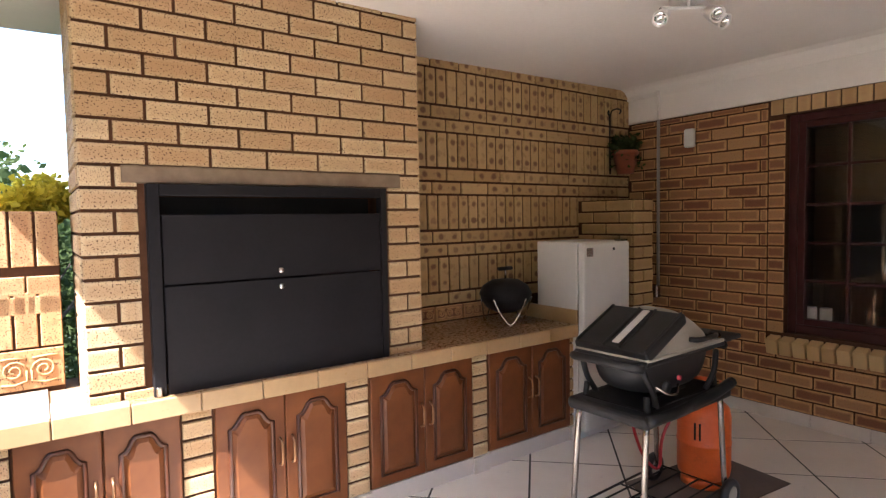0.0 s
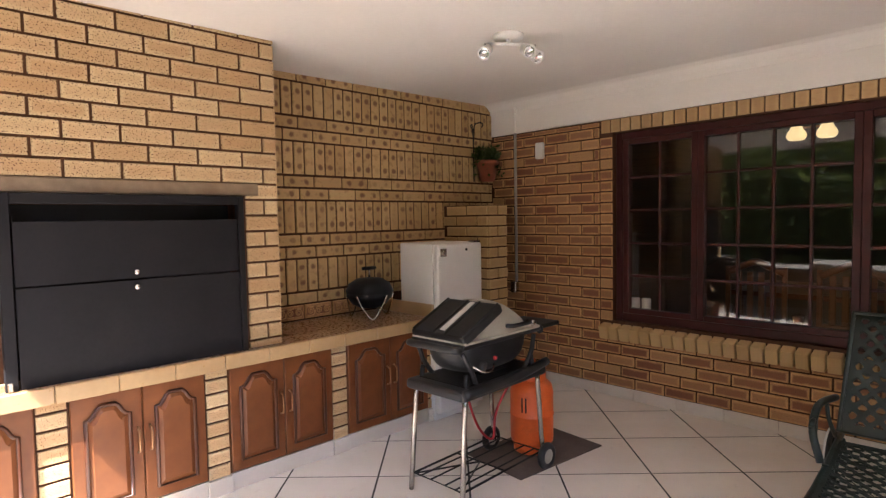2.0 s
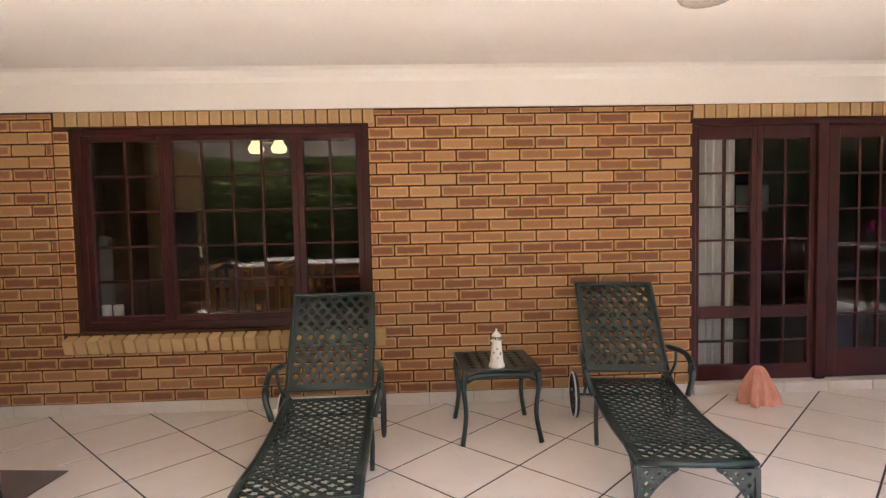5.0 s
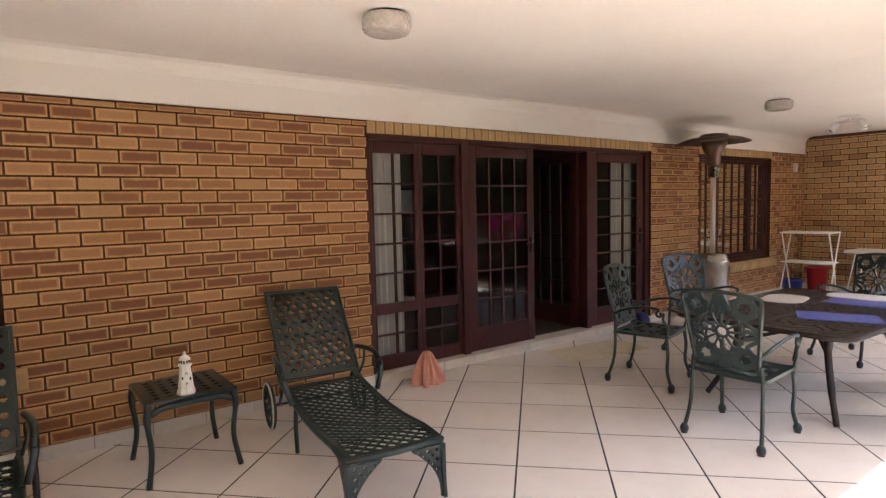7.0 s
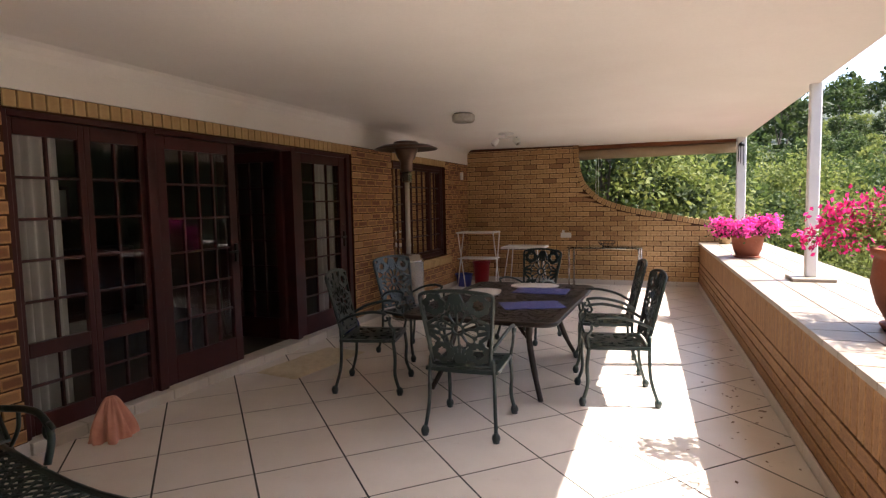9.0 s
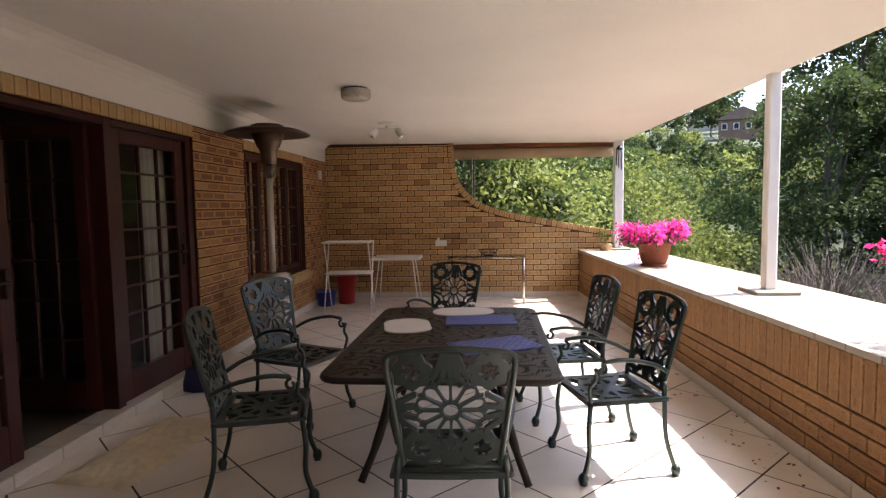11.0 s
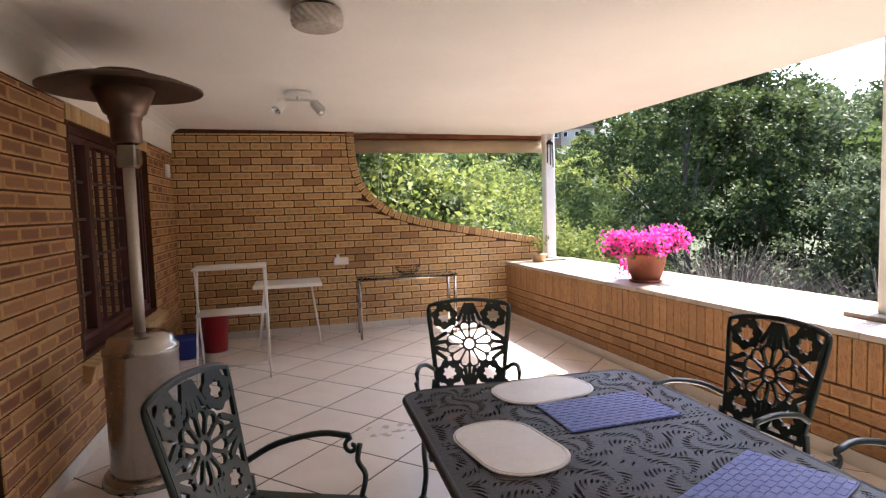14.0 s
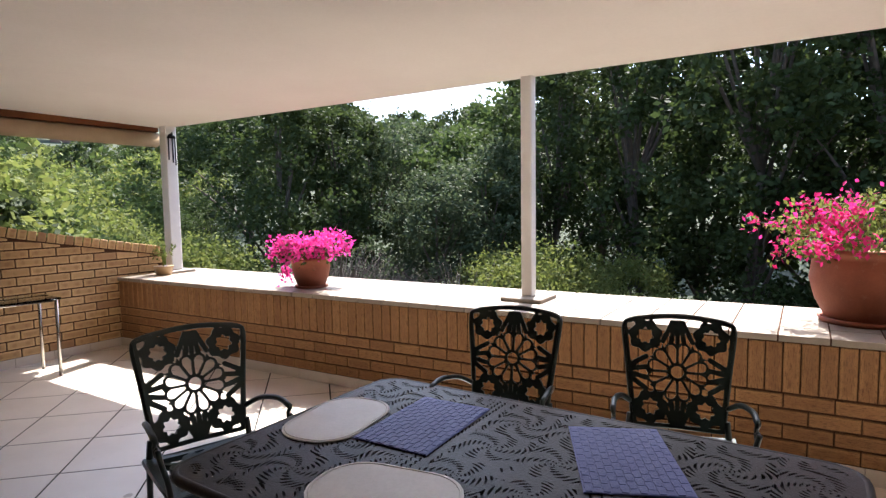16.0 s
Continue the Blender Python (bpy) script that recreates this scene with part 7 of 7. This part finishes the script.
# ---- houses on the slope ----
def hill_house(x, y, turn, w, depth, h, wall_mat, roof_mat, label):
    c = thing("hill_house", label, "house", pose(x, y, ground_z(x, y) + 0.2, 0, 0, turn), group="houses on the slope")
    part("wall", one_box(-w / 2, w / 2, -depth / 2, depth / 2, -1.6, h), wall_mat, c)
    bm = bmesh.new()
    for y0 in (-depth / 2 - 0.4, depth / 2 + 0.4):
        for px, pz in ((-w / 2 - 0.5, h - 0.1), (0, h + w * 0.28), (w / 2 + 0.5, h - 0.1), (0, h - 0.12)):
            bm.verts.new((px, y0, pz))
    bm.verts.ensure_lookup_table()
    v = bm.verts
    for q in ((0, 1, 5, 4), (1, 2, 6, 5), (0, 3, 1), (3, 2, 1), (4, 5, 7), (5, 6, 7), (0, 4, 7, 3), (3, 7, 6, 2)):
        bm.faces.new([v[i] for i in q])
    part("roof", bm, roof_mat, c, "pitched tiled roof")
    for k in range(4):
        x0 = -w / 2 + w * (k + 0.5) / 4
        win = part("window", one_box(x0 - 0.45, x0 + 0.45, depth / 2 + 0.0, depth / 2 + 0.06, h * 0.35, h * 0.75), M_WHITE, c, "white framed window")
        part("pane", one_box(x0 - 0.36, x0 + 0.36, depth / 2 + 0.06, depth / 2 + 0.08, h * 0.38, h * 0.72), M_STEEL_BLACK, win)


M_ROOF = plain("weathered brown roof tiles", (0.16, 0.10, 0.075), (0.12, 0.075, 0.055), 0.85, big=1, fine=12, bump=0.6)
M_RENDERED = plain("pale rendered wall", (0.50, 0.42, 0.34), (0.44, 0.37, 0.30), 0.9, big=0.6)
M_DULLBRICK = plain("dull brown brickwork", (0.17, 0.095, 0.065), (0.13, 0.075, 0.05), 0.9, big=0.8)
hill_house(-45, -107, -24, 7.5, 6, 2.8, M_DULLBRICK, M_ROOF, "brown brick house with brown gabled roof on the slope")
hill_house(-53, -110, -25, 9, 6, 2.5, M_RENDERED, M_ROOF, "pale house with long brown roof on the slope")
hill_house(-57, -150, -20, 12, 7, 3.6, M_RENDERED, M_ROOF, "pale rendered house high on the slope")

# ---- fallen leaves along the foot of the parapet ----
rng = random.Random(5)
bm = bmesh.new()
for _ in range(110):
    y = rng.uniform(-6.5, -0.6)
    x = inner_x(y) + 0.03 + abs(rng.gauss(0, 0.22))
    a, s = rng.uniform(0, 6.28), rng.uniform(0.008, 0.022)
    u, v = Vector((math.cos(a), math.sin(a), 0)) * s, Vector((-math.sin(a), math.cos(a), 0)) * s * 0.45
    c = Vector((x, y, 0.0045))
    bm.faces.new([bm.verts.new(c + d) for d in (-u, v + Vector((0, 0, 0.003)), u + Vector((0, 0, 0.002)), -v)])
M_DRYLEAF = plain("dry brown leaves", (0.16, 0.085, 0.04), (0.10, 0.05, 0.025), 0.9)
tagged(part("fallen_leaves", bm, M_DRYLEAF), "scattered dry brown leaves on the floor tiles", "leaves", kind="stuff")


bm = bmesh.new()
for _ in range(22):
    c = Vector((rng.gauss(2.12, 0.2), rng.gauss(-6.97, 0.09), 0.0008))
    a, s = rng.uniform(0, 6.28), rng.uniform(0.02, 0.05)
    bm.faces.new([bm.verts.new(c + Vector((math.cos(a + k * 0.785), math.sin(a + k * 0.785), 0)) * s * rng.uniform(0.3, 1.0)) for k in range(8)])
M_STAIN = plain("faint brown leaf stain", (0.44, 0.37, 0.30), (0.36, 0.30, 0.24), 0.4, big=20, fine=120, bump=0.05)
tagged(part("leaf_stains", bm, M_STAIN), "faint brown leaf stains on the floor tiles", "stains", kind="stuff")


# ---- brickwork, tiles and coping, piece by piece ----
bricks = [(WALL_X, u, z, 90, w, h) for u, z, w, h in bond(FAR_Y, BACK_Y - 0.0, 0.087, BAND, holes=[(WIN1[0] - 0.0, WIN1[1] + 0.11, WIN1[2] - 0.1, 3), (DOORS[0], DOORS[1], 0, 3), (WIN2[0], WIN2[1] + 0.06, WIN2[2] - 0.1, 3)])]
for h in bond(WIN1[1], WIN1[1] + 0.1, WIN1[2], 2.06):
    bricks.append((WALL_X, WIN1[1] + 0.055, h[1], 90, 0.1, h[3]))
lay_bricks(house, bricks, "house", near=lambda b: -2.4 < b[1] < 0.1 or b[1] > 2.5)
soldiers = []
for y0, y1 in ((WIN1[0] - 0.05, WIN1[1] + 0.1), DOORS[:2], (WIN2[0], WIN2[1] + 0.06)):
    n = round((y1 - y0) / 0.0845)
    soldiers += [(WALL_X - 0.002, y0 + (i + 0.5) * (y1 - y0) / n, (2.065 + BAND) / 2, 90, (y1 - y0) / n - 0.01, BAND - 2.065 - 0.008) for i in range(n)]
lay_bricks(house, soldiers, "band", near=lambda b: b[1] > -3)
for n, w in ((1, WIN1), (2, WIN2)):
    sill = thing("window_sill", "sloping brown brick-on-edge window sill", "sill", kind="structure")
    count = round((w[1] - w[0] + 0.2) / 0.085)
    for i in range(count):
        y = w[0] - 0.1 + (i + 0.5) * 0.085
        bm = one_box(-0.075, 0.16, -0.0365, 0.0365, -0.105, 0.0, 0.004)
        ob = part("sill_brick", bm, BRICK["band"][0], sill)
        ob.matrix_basis = pose(WALL_X, y, w[2] - 0.025, 0, -16, 0)

far = []
for u, z, w, h in bond(-0.49, WALL_X + 0.07, 0.087, CEIL, joint=0.013, start=0.05):
    a, b = u - w / 2, u + w / 2
    zt, zb = z + h / 2, z - h / 2
    while a < b and a < 2.05 and (curve_top(a) < zb + 0.075 or curve_top(a - 0.058) < zb + 0.01):
        a += 0.01
    if b - a < 0.04:
        continue
    tops = [max(zb + 0.015, min(zt, curve_top(q) - 0.058)) for q in (a, b)]
    if min(tops) < zt - 0.004:
        vs, fs = brick_geometry(b - a, h)
        vs = [(vx, vy, vz if vz < 0 else vz - (zt - (tops[1] if vx > 0 else tops[0]))) for vx, vy, vz in vs]
        me = bpy.data.meshes.new("cut_brick")
        me.from_pydata(vs, [], fs)
        put_uv(me, [(v[0] / (b - a) + 0.5, v[2] / h + 0.5) for v in vs])
        me.materials.append(BRICK["far"][0])
        ob = new("cut_brick", me)
        ob.matrix_basis = pose((a + b) / 2, FAR_Y, z)
        ob.parent = far_wall
    else:
        far.append(((a + b) / 2, FAR_Y, z, 0, b - a, h))
lay_bricks(far_wall, far, "far", near=lambda b: b[2] > 0.75)
edge = []
run, lens = 0.0, 0.0
pts = smooth_path([(p.x, 0, p.z) for p in CURVE], 4)
nextat = 0.04
for p, q in zip(pts, pts[1:]):
    seg = (q - p).length
    while nextat <= run + seg:
        c = p + (q - p) * ((nextat - run) / seg)
        d = (q - p).normalized()
        edge.append((c.x - d.z * -0.05 * 0 + 0.05 * (d.z * 0), FAR_Y + 0.012, c.z, 0, 0.070, 0.09, math.degrees(math.atan2(-d.z, d.x))))
        nextat += 0.083
    run += seg
lay_bricks(far_wall, edge, "far", name="edge_brick")

# patterned wall: bands of upright and lying bricks
pat, row = [], 0
kinds = ["lie", "up", "lie", "lie", "up", "lie", "lie", "up", "lie", "lie", "up", "lie"]
drop = CEIL + 0.012
while row < len(kinds) and drop > 0.9:
    k = kinds[row % len(kinds)]
    z = drop - (0.232 if k == "up" else 0.085)
    if k == "up":
        x = CHIM_X1 + 0.01
        while x < WALL_X - 0.03:
            pat.append((x + 0.0365, BACK_Y, z + 0.111, 180, 0.069, 0.216))
            x += 0.083
    else:
        x = CHIM_X1 - (0.116 if row % 2 else 0.0)
        while x < WALL_X - 0.03:
            a, b = max(x, CHIM_X1), min(x + 0.222, WALL_X)
            if b - a > 0.03:
                pat.append(((a + b) / 2, BACK_Y, z + 0.0365, 180, b - a - 0.002, 0.070))
            x += 0.232
    drop = z
    row += 1
lay_bricks(back_wall, pat, "pattern")
carved = []
x = CHIM_X1 + 0.02
while x < 2.6:
    carved.append((x + 0.11, BACK_Y - 0.001, 0.795, 180, 0.215, 0.095))
    x += 0.225
lay_bricks(back_wall, carved, "house", name="carved_tile")
for tile in carved:
    part("relief", scrollwork(0.19, 0.07, 3), BRICK["house"][0], back_wall, "carved scroll relief", True).matrix_basis = pose(tile[0], tile[1], tile[2])

# chimney breast
holes = [(FIRE[0] - 0.02, FIRE[1] + 0.02, TOP, FIRE[3] + 0.072)]
front = [(u, CHIM_Y, z, 180, w, h) for u, z, w, h in bond(CHIM_X0, CHIM_X1, 0.699, CEIL + 0.03, joint=0.0125, holes=holes, start=0.116)]
side = [(CHIM_X1, u, z, -90, w, h) for u, z, w, h in bond(CHIM_Y + 0.012, BACK_Y, 0.699, CEIL + 0.03, joint=0.0125, start=0.0)]
side += [(CHIM_X0, u, z, 90, w, h) for u, z, w, h in bond(CHIM_Y + 0.012, BACK_Y, 0.699, CEIL + 0.03, joint=0.0125, start=0.0)]
lay_bricks(chimney, front, "chimney")
lay_bricks(chimney, side, "chimney")

# low pier beside the refrigerator
pb = [(u, PIER[2], z, 180, w, h) for u, z, w, h in bond(PIER[0], PIER[1], 0.005, PIER[4])]
pb += [(PIER[0], u, z, 90, w, h) for u, z, w, h in bond(PIER[2] + 0.012, PIER[3], 0.005, PIER[4], start=0.116)]
pb += [(PIER[1], u, z, -90, w, h) for u, z, w, h in bond(PIER[2] + 0.012, PIER[3], 0.005, PIER[4], start=0.116)]
lay_bricks(pier, pb, "band")
for ob, a, b in CAB_PIERS:
    z = 0.09
    while z < 0.665:
        br = new("brick", brick_mesh(b - a, 0.064, BRICK["chimney"][0]))
        br.matrix_basis = pose((a + b) / 2, 2.80, z + 0.032, 0, 0, 180)
        br.parent = ob
        z += 0.076

# parapet
para = []
length = Vector((0.32, 7.5)).normalized()
zs = [0.087 + 0.085 * i for i in range(5)]
for u, z, w, h in bond(FAR_Y, 2.7, 0.087, 0.087 + 0.085 * 4, joint=0.0125):
    para.append((inner_x(u), u, z, -90 + SKEW, w + 0.006, h))
y = FAR_Y + 0.04
while y < 2.7:
    para.append((inner_x(y), y, (0.087 + 0.34 + TOP - 0.035) / 2 - 0.003, -90 + SKEW, 0.0765, TOP - 0.035 - 0.427 - 0.006))
    y += 0.083
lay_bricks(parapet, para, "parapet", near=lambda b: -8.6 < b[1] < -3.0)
cap_count = 58
for i in range(cap_count):
    y0 = FAR_Y - 0.05 + (Y_END - FAR_Y + 0.05) * i / cap_count
    y1 = FAR_Y - 0.05 + (Y_END - FAR_Y + 0.05) * (i + 1) / cap_count - 0.009
    for k in range(4):
        def at(y, f):
            a = inner_x(y) + 0.012
            return a - 0.98 * f
        f0, f1 = k / 4, (k + 1) / 4 - 0.010
        bm = slab(bmesh.new(), [(at(y0, f1), y0), (at(y0, f0), y0), (at(y1, f0), y1), (at(y1, f1), y1)], TOP - 0.035, TOP)
        part("coping_tile", bm, M_CAP, parapet)

# floor tiles laid on the diagonal
H = 0.503 / math.sqrt(2)
G0 = (1.838, -3.316)


def clip(poly, inside, cross):
    out = []
    for i, p in enumerate(poly):
        q = poly[(i + 1) % len(poly)]
        if inside(p):
            out.append(p)
        if inside(p) != inside(q):
            out.append(cross(p, q))
    return out


def cut(poly, axis, limit, keep_below):
    def inside(p):
        return p[axis] <= limit if keep_below else p[axis] >= limit

    def cross(p, q):
        t = (limit - p[axis]) / (q[axis] - p[axis])
        return (p[0] + (q[0] - p[0]) * t, p[1] + (q[1] - p[1]) * t)
    return clip(poly, inside, cross)


def cut_skew(poly):
    def off(p):
        return p[0] - inner_x(p[1])

    def cross(p, q):
        t = off(p) / (off(p) - off(q))
        return (p[0] + (q[0] - p[0]) * t, p[1] + (q[1] - p[1]) * t)
    return clip(poly, lambda p: off(p) >= 0, cross)


whole = None
GAP = 0.0078
for i in range(-14, 15):
    for j in range(-40, 41):
        if (i + j) % 2:
            continue
        cx, cy = G0[0] + i * H, G0[1] + (j + 1) * H
        r = H - GAP
        poly = [(cx + r, cy), (cx, cy + r), (cx - r, cy), (cx, cy - r)]
        cutp = cut_skew(cut(cut(cut(poly, 0, WALL_X, True), 1, FAR_Y, False), 1, 3.3, True))
        if len(cutp) < 3:
            continue
        if cutp == poly:
            if whole is None:
                whole = finish("tile", slab(bmesh.new(), [(r, 0), (0, r), (-r, 0), (0, -r)], -0.008, 0.0), M_TILE)
            ob = new("tile", whole)
            ob.matrix_basis = pose(cx, cy, 0)
            ob.parent = floor
        else:
            ob = part("tile", slab(bmesh.new(), [(x - cx, y - cy) for x, y in cutp], -0.008, 0.0), M_TILE, floor)
            ob.matrix_basis = pose(cx, cy, 0)
